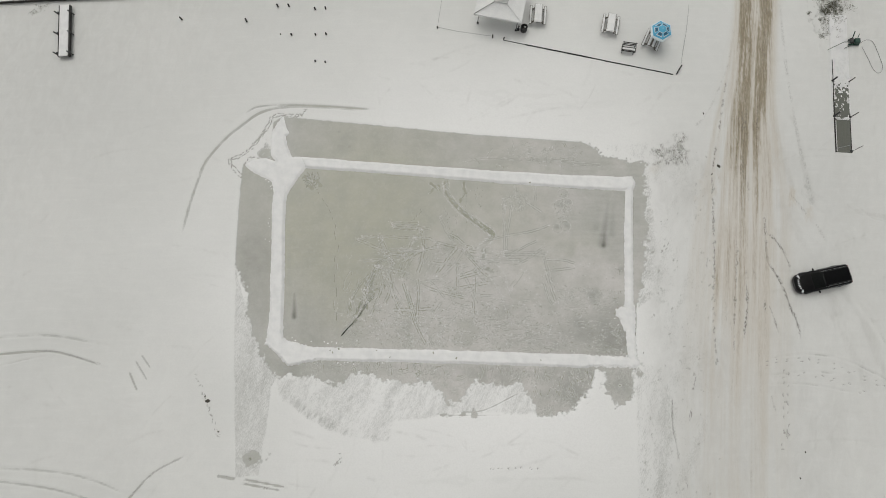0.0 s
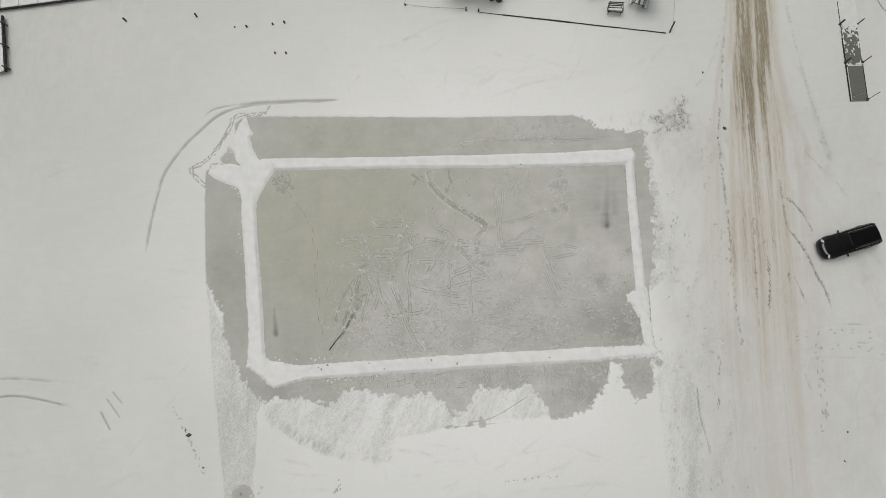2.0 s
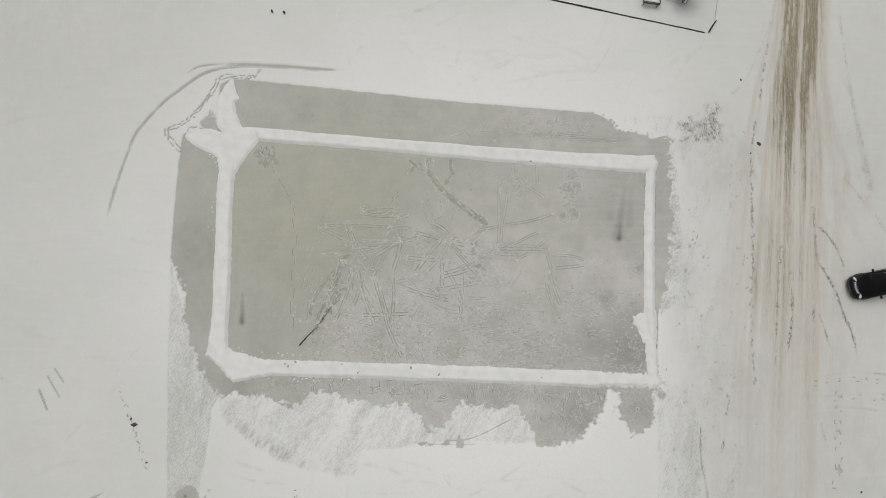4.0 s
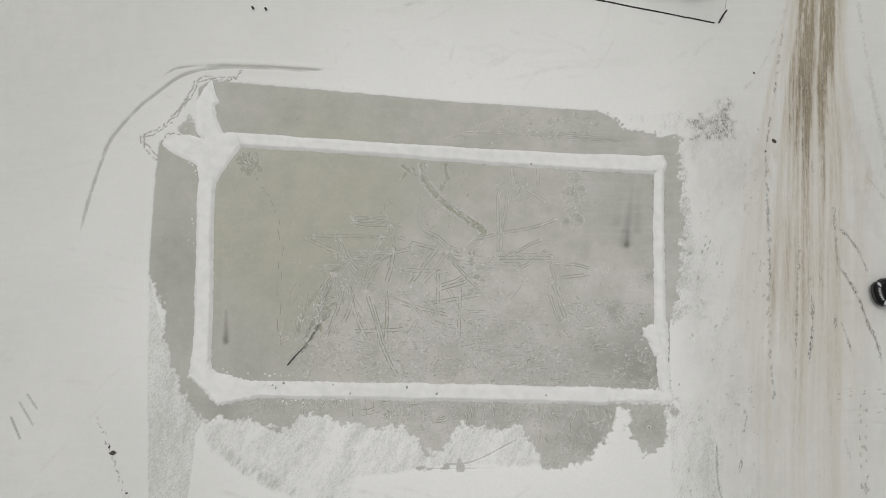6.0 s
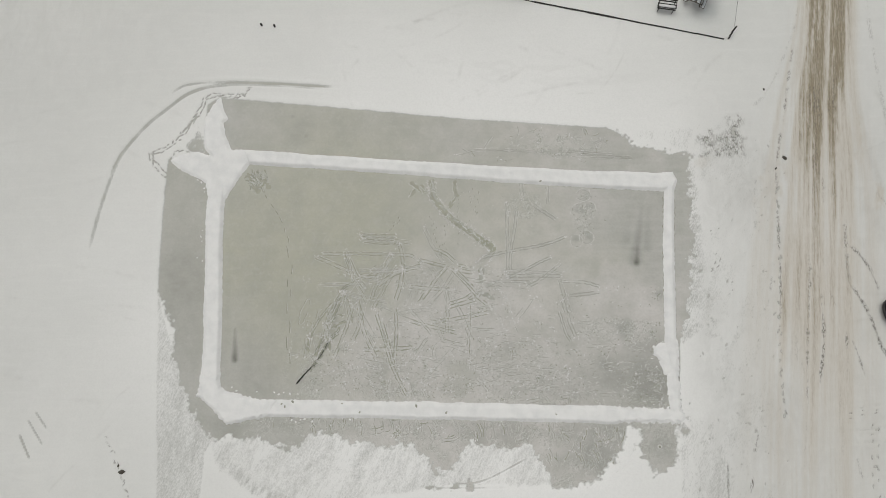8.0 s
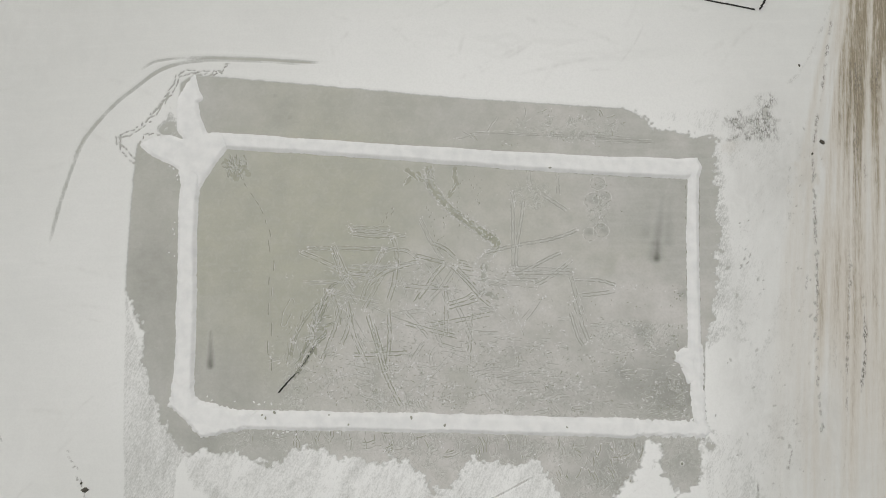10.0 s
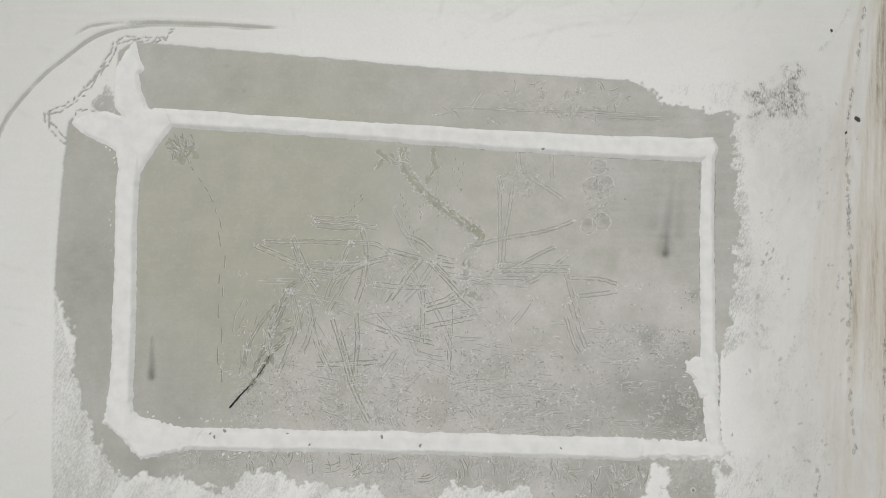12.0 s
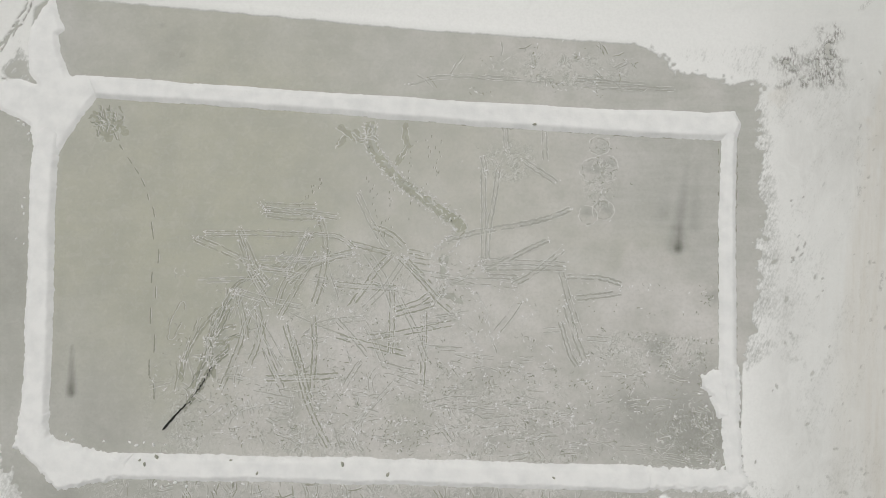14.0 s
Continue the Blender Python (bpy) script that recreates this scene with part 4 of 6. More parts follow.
# ---- marks frozen into the ice: grooves between raised frost rims ----
class Strips:
    """Many thin ridged strips, joined into one mesh."""

    def __init__(self, z=0.002):
        self.v, self.f, self.z, self.count = [], [], z, 0

    def add(self, pts, width, rise, rng, rough=0.5, ends=0.6):
        pts = np.asarray(pts, float)
        if len(pts) < 2:
            return
        calm = np.vstack([pts[:1]] * 3 + [pts] + [pts[-1:]] * 3)
        calm = sum(calm[k:k + len(pts)] for k in range(7)) / 7 if len(pts) > 7 and width > 0.1 else pts
        way = np.gradient(calm, axis=0)
        way /= np.maximum(np.hypot(way[:, 0], way[:, 1]), 1e-6)[:, None]
        side = np.stack([-way[:, 1], way[:, 0]], 1)
        base = len(self.v)
        n = len(pts)
        self.count += 1
        z = self.z + 0.00004 * (self.count * 7 % 53)
        for i in range(n):
            k = width * 0.5 * (1 + rough * rng.uniform(-1, 1)) * (ends if i in (0, n - 1) else 1)
            a, b = pts[i] + side[i] * k, pts[i] - side[i] * k
            self.v += [(a[0], a[1], z), (pts[i][0], pts[i][1], z + rise), (b[0], b[1], z)]
        for i in range(n - 1):
            o = base + 3 * i
            self.f += [(o, o + 1, o + 4, o + 3), (o + 1, o + 2, o + 5, o + 4)]

    def made(self, name, mat, label, category):
        me = bpy.data.meshes.new(name)
        me.from_pydata(self.v, [], self.f)
        me.polygons.foreach_set("use_smooth", [True] * len(me.polygons))
        me.materials.append(mat)
        return tagged(new(name, me), label, category, kind="stuff")


bands, grooves, runners, deeps = Strips(0.001), Strips(0.004), Strips(0.0075), Strips(0.011)
rims, crumbs, cracks = Strips(0.0145), Strips(0.018), Strips(0.024)
rng = random.Random(5)


def wavy(pts, step, jitter):
    """A line through the points, resampled at about one step and jittered."""
    pts = np.array(pts, float)
    seg = np.hypot(*np.diff(pts, axis=0).T)
    at = np.concatenate([[0], np.cumsum(seg)])
    n = max(3, int(at[-1] / step) + 1)
    u = np.linspace(0, at[-1], n)
    out = np.stack([np.interp(u, at, pts[:, 0]), np.interp(u, at, pts[:, 1])], 1)
    return out + np.array([[rng.gauss(0, jitter), rng.gauss(0, jitter)] for _ in range(n)])


def pieces(line, keep, shortest=3):
    """The line broken up at random."""
    out, run = [], []
    for p in line:
        if rng.random() < keep:
            run.append(p)
        else:
            if len(run) >= shortest:
                out.append(run)
            run = []
    return out + ([run] if len(run) >= shortest else [])


def squiggle(px, py, size, into, width):
    """A short curl of frost, wandering as it goes."""
    t, pts = rng.uniform(0, 6.283), [(px, py)]
    for _ in range(rng.randint(2, 4)):
        t += rng.gauss(0, 0.9)
        pts.append((pts[-1][0] + size * math.cos(t), pts[-1][1] + size * math.sin(t)))
    into.add(pts, width, 0.010, rng, 0.6)


def mark(pts, gap=0.16, keep=0.9, jitter=0.02, step=0.16, width=0.05, into=None, beads=0.4, frosted=1.0):
    """A runner mark, single or as a pair: a thin dark core with broken frost on both of its sides."""
    line = wavy(pts, step, 0.4 * jitter)
    way = np.gradient(line, axis=0)
    way /= np.maximum(np.hypot(way[:, 0], way[:, 1]), 1e-6)[:, None]
    side = np.stack([-way[:, 1], way[:, 0]], 1)
    for k in ((-0.5, 0.5) if gap else (0,)):
        run = line + side * gap * k
        for bit in pieces(run, keep):
            (into or grooves).add(bit, width, 0.002, rng, 0.45)
        for e in (-0.85, 0.85):
            for bit in pieces(run + side * width * e, (keep - 0.10) * frosted):
                rims.add(bit, rng.uniform(0.018, 0.030), 0.007, rng, 0.7)
        for end in (run[0], run[-1]) if rng.random() < beads else ():
            for _ in range(rng.randint(1, 3)):
                squiggle(end[0] + rng.gauss(0, 0.05), end[1] + rng.gauss(0, 0.05), 0.03, crumbs, rng.uniform(0.028, 0.045))


def scuffs(cx, cy, rx, ry, count, size=0.35):
    """A cluster of short curled scrapes."""
    for _ in range(count):
        a, r = rng.uniform(0, 6.283), math.sqrt(rng.random())
        x0, y0, t = cx + rx * r * math.cos(a), cy + ry * r * math.sin(a), rng.uniform(0, 6.283)
        bend, n, s = rng.uniform(-2.5, 2.5), rng.randint(3, 6), size * rng.uniform(0.35, 0.9)
        line = [(x0 + s * k / n * math.cos(t + bend * k / n), y0 + s * k / n * math.sin(t + bend * k / n)) for k in range(n + 1)]
        (rims if rng.random() < 0.45 else grooves).add(line, rng.uniform(0.02, 0.05), 0.008, rng, 0.7)


# the broad trail across the rink, shoved clean between two ragged frosted edges
TRAIL = curve_through([(0.07, 19.0), (0.26, 17.81), (0.93, 16.96), (1.64, 16.29), (2.48, 15.75), (3.5, 15.05), (4.3, 14.5), (3.92, 13.84), (3.27, 13.15), (3.55, 12.31), (3.42, 11.52)], 7)
BAND = wavy(TRAIL, 0.11, 0.012)
WAY = np.gradient(BAND, axis=0)
WAY /= np.hypot(WAY[:, 0], WAY[:, 1])[:, None]
SIDE = np.stack([-WAY[:, 1], WAY[:, 0]], 1)
bands.add(BAND[:62], 0.44, 0.001, rng, 0.35)
for k, wide in ((-0.08, 0.17), (0.09, 0.15)):
    for bit in pieces(BAND[:48] + SIDE[:48] * k, 0.86):
        (runners if k < 0 else grooves).add(bit, wide, 0.001, rng, 0.45)
for k in (-0.26, 0.26):
    for bit in pieces(wavy(BAND + SIDE * k, 0.07, 0.035), 0.84):
        rims.add(bit, 0.036, 0.010, rng, 0.7)
for k in (-0.12, 0.0, 0.12):
    for bit in pieces(wavy(BAND + SIDE * k, 0.08, 0.07), 0.70):
        rng.choice((rims, runners, grooves)).add(bit, rng.uniform(0.03, 0.06), 0.004, rng, 0.7)
for p, q in [pair for pair in zip(BAND, SIDE) for _ in range(3)]:
    u = rng.choice((-1, 1)) * rng.uniform(0.17, 0.36)
    squiggle(p[0] + q[0] * u, p[1] + q[1] * u, rng.uniform(0.025, 0.06), rng.choice((rims, crumbs, rims)), rng.uniform(0.028, 0.05))
# the scraped hollow at its foot, and the pale frosted sweep that leads on from it
for pts, wide in (([(3.5, 13.3), (3.6, 12.8), (3.6, 12.3)], 0.62), ([(3.3, 11.6), (3.9, 11.5), (4.5, 11.2)], 0.55)):
    for k in range(5):
        grooves.add(wavy([(p[0] + rng.gauss(0, 0.2 * wide), p[1] + rng.gauss(0, 0.05)) for p in pts], 0.12, 0.015), 0.28 * wide, 0.001, rng, 0.4, 0.3)
for pts in ([(3.4, 12.1), (3.65, 12.2), (3.85, 11.9), (3.7, 11.6), (3.4, 11.7), (3.4, 12.1)], [(4.5, 12.0), (5.0, 11.7), (5.45, 10.95), (5.6, 10.2), (5.8, 9.6)], [(4.0, 11.0), (4.6, 10.2), (5.2, 9.4), (5.5, 8.4)]):
    for e in (0.0, 0.07):
        for bit in pieces(wavy([(p[0] + e, p[1]) for p in pts], 0.07, 0.03), 0.84):
            rims.add(bit, 0.034, 0.010, rng, 0.6)
    for p in wavy(pts, 0.12, 0.1):
        squiggle(p[0], p[1], 0.04, rng.choice((rims, crumbs)), 0.032)
# its forked head by the bank
for pts in ([(0.45, 18.2), (0.1, 18.3), (-0.36, 18.12), (-0.95, 18.46), (-1.3, 18.75)], [(-0.9, 18.4), (-1.1, 18.1), (-1.29, 17.8)], [(-0.36, 18.15), (-0.6, 18.6)], [(0.1, 18.3), (0.17, 18.85)], [(1.64, 19.0), (1.66, 18.4), (1.8, 17.95), (1.42, 17.3), (1.35, 17.05)]):
    bands.add(wavy(pts, 0.1, 0.015), 0.26, 0.002, rng, 0.4)
    for bit in pieces(wavy(pts, 0.08, 0.015), 0.9):
        runners.add(bit, 0.09, 0.002, rng, 0.5)
    for e in (-0.13, 0.13):
        for bit in pieces(wavy([(p[0] + e, p[1] + 0.6 * e) for p in pts], 0.09, 0.03), 0.85):
            rims.add(bit, 0.04, 0.010, rng, 0.6)
# a dashed line of prints from the frosted clump in the corner, in two lanes further on
line = wavy(curve_through([(-11.2, 18.0), (-10.78, 17.3), (-9.73, 15.9), (-9.2, 14.54), (-8.83, 12.95), (-8.82, 11.48), (-8.69, 9.56), (-8.56, 7.66), (-8.4, 6.2)], 5), 0.07, 0.004)
at, lane = 0, 1
while at < len(line) - 8:
    n = rng.randint(5, 12) if line[at][1] < 14.8 else rng.randint(4, 7)
    shift = (0.10 * lane, 0) if line[at][1] < 14.8 else (0, 0)
    deeps.add(line[at:at + n] + shift, rng.uniform(0.04, 0.055), 0.003, rng, 0.25)
    for bit in pieces(line[at:at + n] + shift + (0.045, 0), 0.8):
        rims.add(bit, 0.022, 0.007, rng, 0.4)
    at, lane = at + n + rng.randint(1, 5), -lane
for _ in range(9):
    cx, cy = rng.gauss(-11.5, 0.25), rng.gauss(18.3, 0.2)
    bands.add(wavy([(cx + 0.3, cy - 0.4), (cx, cy), (cx - 0.3, min(cy + 0.4, 19.0))], 0.1, 0.02), rng.uniform(0.2, 0.32), 0.001, rng, 0.4, 0.3)
for _ in range(60):
    t, s, cx, cy = rng.gauss(2.2, 0.7), rng.uniform(0.2, 0.55), rng.gauss(-11.5, 0.32), min(rng.gauss(18.35, 0.3), 18.9)
    bit = wavy([(cx, cy), (cx + s * math.cos(t), min(cy + s * math.sin(t), 19.2))], 0.08, 0.025)
    rng.choice((runners, runners, grooves, deeps)).add(bit, rng.uniform(0.05, 0.10), 0.002, rng, 0.5)
    if rng.random() < 0.5:
        rims.add(bit + (0.05, 0.02), 0.025, 0.006, rng, 0.5)


def disc(cx, cy, rx, ry):
    """A round scrape in the ice: a bright, broken rim of frost round a grey groove."""
    n = 22
    edge = [(cx + rx * math.cos(a) * k, cy + ry * math.sin(a) * k) for a, k in ((6.2832 * i / n, rng.uniform(0.9, 1.06)) for i in range(n))]
    for bit in pieces(wavy(edge + edge[:2], 0.10, 0.02), 0.86):
        rims.add(bit, 0.042, 0.008, rng, 0.5)
    for bit in pieces(wavy([(cx + 0.86 * (p[0] - cx), cy + 0.86 * (p[1] - cy)) for p in edge + edge[:2]], 0.10, 0.02), 0.8):
        grooves.add(bit, 0.06, 0.002, rng, 0.6)


# a scalloped, darker scraped column by the far bank
for cx, cy, rx, ry in ((9.9, 17.25, 0.55, 0.58), (10.62, 17.35, 0.42, 0.6), (9.75, 15.25, 0.42, 0.42), (10.4, 15.5, 0.5, 0.45), (10.15, 18.35, 0.5, 0.42)):
    disc(cx, cy, rx, ry)
for _ in range(26):
    squiggle(rng.gauss(10.3, 0.35), rng.uniform(15.0, 18.7), 0.04, rng.choice((crumbs, rims, deeps, runners)), 0.035)
# frost clumps and long faint streaks on the strip beyond the far bank
for pts in ([(1.7, 20.75), (2.6, 21.05), (3.6, 21.2)], [(3.6, 21.25), (6.0, 21.2), (8.1, 21.2)], [(9.0, 21.3), (12.1, 21.2)], [(9.4, 21.0), (13.4, 21.05)], [(10.8, 21.9), (11.6, 22.3)], [(3.5, 21.2), (4.1, 22.2)]):
    mark(pts, 0.13, 0.80, 0.03, 0.16, 0.05, grooves, 0.2)
for cx, cy, rx, ry, count in ((7.2, 22.0, 0.18, 0.8, 26), (10.1, 21.2, 0.2, 0.8, 26), (9.15, 22.4, 0.35, 0.3, 16), (11.4, 22.2, 0.4, 0.25, 16), (4.8, 20.55, 0.5, 0.2, 14), (8.3, 20.9, 0.35, 0.3, 16), (5.2, 21.9, 0.4, 0.5, 12)):
    for _ in range(count):
        squiggle(cx + rx * rng.gauss(0, 0.6), cy + ry * rng.gauss(0, 0.55), rng.uniform(0.03, 0.06), rng.choice((rims, crumbs, grooves, runners)), rng.uniform(0.025, 0.045))
# dotted prints down the middle
for x0, y0, x1, y1 in ((2.0, 18.6, 1.9, 14.4), (2.75, 18.4, 2.55, 15.2), (3.2, 18.2, 3.0, 16.6), (0.2, 16.4, 0.9, 13.6), (-1.9, 16.4, -2.8, 15.0), (1.2, 16.2, 1.0, 13.9)):
    for q in np.arange(0, 1, 0.055):
        if rng.random() < 0.75:
            cx, cy = x0 + (x1 - x0) * q + rng.gauss(0, 0.09), y0 + (y1 - y0) * q + rng.gauss(0, 0.05)
            deeps.add([(cx, cy), (cx + rng.gauss(0, 0.03), cy + rng.uniform(0.06, 0.16))], rng.uniform(0.04, 0.07), 0.003, rng, 0.3)
            if rng.random() < 0.5:
                crumbs.add([(cx + 0.05, cy), (cx + 0.06, cy + 0.08)], 0.03, 0.006, rng, 0.3)
LACE = [
    [(-7.18, 13.47), (-5.94, 13.01), (-4.8, 12.57)], [(-6.81, 13.68), (-4.66, 13.81), (-2.69, 13.83), (-0.97, 13.81), (-0.33, 13.35)],
    [(-5.3, 13.9), (-4.84, 13.01), (-4.41, 12.23), (-3.87, 11.57)], [(-5.2, 13.49), (-4.77, 12.4), (-4.37, 11.64), (-3.74, 10.75)],
    [(-4.31, 15.06), (-3.15, 15.04), (-2.04, 15.12)], [(-4.29, 14.87), (-2.76, 14.84), (-1.1, 14.67)], [(-4.18, 14.7), (-2.99, 14.6), (-2.06, 14.67)],
    [(-2.33, 13.87), (-2.74, 12.74), (-3.26, 11.5), (-3.45, 10.77)], [(-1.86, 14.63), (-1.58, 13.78), (-1.51, 13.0)],
    [(-0.32, 13.22), (-2.11, 12.53), (-3.03, 11.76)], [(-4.3, 12.35), (-3.56, 12.31), (-2.83, 12.32)], [(-1.55, 13.29), (-1.59, 12.06), (-1.88, 10.84)],
]
HEART = [
    [(-1.04, 11.78), (0.13, 11.71), (1.59, 11.73)], [(1.32, 13.13), (0.7, 12.42), (0.26, 11.67), (-0.35, 10.79)],
    [(1.66, 13.07), (2.66, 12.14), (3.43, 11.33), (4.06, 10.83)], [(1.96, 12.96), (2.78, 12.22), (3.54, 11.46)],
    [(-0.47, 13.58), (0.4, 13.38), (1.26, 13.22)], [(0.47, 14.32), (1.22, 14.08), (1.88, 13.55)], [(1.45, 11.6), (1.51, 10.52), (1.52, 8.97)],
    [(1.64, 10.84), (2.59, 11.15), (3.01, 11.5)], [(1.65, 10.62), (2.6, 10.91), (3.22, 11.13)], [(0.5, 9.56), (2.17, 9.88), (4.08, 10.35)],
    [(2.9, 10.7), (2.93, 9.15), (2.93, 7.69)], [(-0.83, 9.59), (0.52, 9.28), (2.22, 8.95)], [(2.04, 13.33), (2.73, 13.24)], [(2.25, 12.98), (3.04, 12.87)],
]
EAST = [
    [(5.17, 13.09), (6.51, 13.08), (7.85, 13.07), (8.82, 13.09)], [(5.23, 12.77), (6.52, 12.83), (8.82, 12.92)],
    [(5.38, 12.64), (6.38, 13.17), (7.46, 13.81), (8.18, 14.14)], [(5.59, 12.43), (6.8, 12.43)], [(6.55, 12.06), (7.61, 12.74), (8.8, 13.77)],
    [(3.67, 13.92), (5.36, 14.4), (7.54, 14.89), (9.04, 15.51)], [(5.13, 17.08), (5.22, 15.58), (5.32, 13.12)],
    [(5.8, 17.11), (5.69, 15.98), (5.5, 14.6), (5.46, 13.13)], [(6.0, 19.04), (6.13, 18.08)], [(7.74, 18.84), (7.83, 17.65)],
    [(6.84, 17.56), (8.35, 16.62)], [(8.69, 10.62), (9.11, 9.33), (9.46, 8.75)], [(8.87, 11.35), (9.38, 9.93), (9.77, 9.0)],
    [(9.34, 11.66), (10.3, 11.8), (11.26, 11.99)], [(8.83, 12.55), (10.28, 12.57), (11.26, 12.35)], [(5.06, 17.7), (5.31, 16.83)], [(4.0, 12.13), (4.91, 12.42)],
]
WEST = [
    [(-5.31, 11.28), (-5.84, 10.29), (-6.34, 8.95)], [(-5.18, 11.17), (-4.86, 10.22), (-4.62, 9.22)],
    [(-3.03, 9.94), (-2.44, 8.42), (-1.98, 7.03), (-1.42, 5.89), (-0.83, 4.95)], [(-2.74, 9.6), (-2.23, 8.2), (-1.77, 6.81)],
    [(-6.68, 10.13), (-6.96, 9.16), (-7.21, 8.2)], [(-6.07, 10.16), (-6.19, 9.2), (-6.25, 8.24)], [(-1.84, 10.36), (-1.7, 8.93), (-1.71, 7.28)],
    [(-3.9, 10.26), (-4.17, 9.06), (-4.46, 8.09)], [(-4.3, 10.73), (-3.79, 8.83), (-2.95, 7.22)], [(-3.7, 7.65), (-2.03, 7.78), (-0.6, 7.92)],
    [(-1.9, 13.03), (-2.55, 11.78), (-3.29, 10.29)], [(-6.36, 9.19), (-5.94, 8.02)], [(-4.62, 10.23), (-4.99, 8.78), (-5.58, 7.09)],
]
for group, gap, beads, into in ((LACE, 0.21, 1.0, runners), (HEART, 0.20, 0.9, runners), (EAST, 0.17, 0.6, grooves), (WEST, 0.19, 0.8, runners)):
    for pts in group:
        mark(curve_through(pts, 5), gap * rng.uniform(0.85, 1.15), 0.95, 0.03, 0.10, rng.uniform(0.050, 0.072), into, beads)
runners.add(wavy(curve_through([(-7.55, 8.2), (-7.45, 7.6), (-7.54, 7.0)], 5), 0.1, 0.01), 0.045, 0.002, rng, 0.4)
# knots of frost where marks meet
for cx, cy, n, r in ((-7.2, 13.5, 8, 0.12), (-4.4, 15.0, 16, 0.22), (-5.3, 11.3, 18, 0.18), (-1.9, 14.5, 14, 0.2), (-2.3, 13.8, 10, 0.15), (1.3, 13.1, 12, 0.15), (2.0, 13.0, 10, 0.1), (4.6, 12.8, 22, 0.3), (-0.3, 13.2, 10, 0.2), (-4.5, 12.4, 14, 0.25), (5.9, 12.1, 14, 0.25), (6.9, 12.1, 12, 0.2), (3.7, 14.9, 20, 0.3), (-6.0, 9.1, 10, 0.15), (-2.4, 7.8, 14, 0.25), (0.9, 6.9, 18, 0.35), (2.9, 7.8, 12, 0.2), (8.9, 11.4, 26, 0.4), (7.2, 11.3, 16, 0.4)):
    for _ in range(n):
        squiggle(cx + rng.gauss(0, r), cy + rng.gauss(0, 0.8 * r), rng.uniform(0.022, 0.05), rng.choice((crumbs, crumbs, rims, runners)), rng.uniform(0.022, 0.042))
ring = [(-7.7 + 0.22 * math.cos(a) + 0.22 * math.sin(a), 9.9 + 0.85 * math.sin(a)) for a in np.linspace(0.3, 6.2, 24)]
for line in pieces(wavy(ring, 0.10, 0.02), 0.92):
    runners.add(line, 0.06, 0.002, rng, 0.4)
    rims.add(np.array(line) + (0.04, 0.0), 0.028, 0.007, rng, 0.5)


# skate and shovel scrapes, thickest towards the near side of the rink
def density(px, py):
    low = float(smooth(13.5, 6.0, py + 0.15 * abs(px - 3)))
    left = float(smooth(-8.8, -5.0, px))
    heart = math.exp(-(((px - 0.5) / 5.5) ** 2 + ((py - 11.5) / 3.0) ** 2))
    return max(low * left, 0.75 * heart) * (0.35 + 0.65 * float(vnoise(np.array([px * 0.45]), np.array([py * 0.45]), 77)[0]) * 1.3)


def lowland(px, py):
    return float(smooth(12.0, 5.5, py + 0.10 * abs(px - 3))) * float(smooth(-9.0, -6.0, px)) * (0.35 + 0.9 * float(vnoise(np.array([px * 0.6]), np.array([py * 0.6]), 79)[0]))


def scatter(count, x0, x1, y0, y1, chance):
    """That many places, thicker where the chance is high."""
    out = []
    while len(out) < count:
        px, py = rng.uniform(x0, x1), rng.uniform(y0, y1)
        if rng.random() < chance(px, py):
            out.append((px, py))
    return out


for px, py in scatter(34, -5.5, 12, 6, 15.5, lambda a, b: math.exp(-(((a - 0.5) / 5.0) ** 2 + ((b - 10.5) / 3.2) ** 2))):
    t, s, bend = rng.choice((0.06, -0.12, 0.2, 2.0, 2.05, 1.1, 0.9)) + rng.gauss(0, 0.12), rng.uniform(1.2, 3.2), rng.gauss(0, 0.06)
    pts = [(px - 0.5 * s * math.cos(t - bend), py - 0.5 * s * math.sin(t - bend)), (px, py), (px + 0.5 * s * math.cos(t + bend), py + 0.5 * s * math.sin(t + bend))]
    if min(p[1] for p in pts) > 4.9:
        mark(pts, rng.choice((0, 0.15, 0.2, 0.26)), 0.90, 0.02, 0.12, rng.uniform(0.040, 0.058), None, 0.5)
for px, py in scatter(190, -9.0, 15.2, 4.9, 13, lowland):
    t = (rng.choice((0.05, -0.25, 1.9, 2.1, 1.1, 0.35)) if px < 1 else rng.choice((0.0, 0.05, -0.08, 0.12, 0.0, -0.9))) + rng.gauss(0, 0.16)
    s, bend = rng.uniform(0.3, 1.2), rng.gauss(0, 0.15)
    pts = [(px - 0.5 * s * math.cos(t - bend), py - 0.5 * s * math.sin(t - bend)), (px, py), (px + 0.5 * s * math.cos(t + bend), py + 0.5 * s * math.sin(t + bend))]
    pts = [(min(max(a, -12.6), 15.1), min(max(b, 4.8), 18.9)) for a, b in pts]
    mark(curve_through(pts, 4), rng.choice((0, 0.14, 0.18)), 0.86, 0.03, 0.11, rng.uniform(0.034, 0.052), grooves, 0.4)
both = lambda a, b: max(lowland(a, b), 0.5 * density(a, b))
for px, py in scatter(650, -9.0, 15.2, 4.8, 13.5, both):
    squiggle(px, py, rng.uniform(0.03, 0.075), rng.choice((rims, grooves, grooves, runners)), rng.uniform(0.022, 0.042))
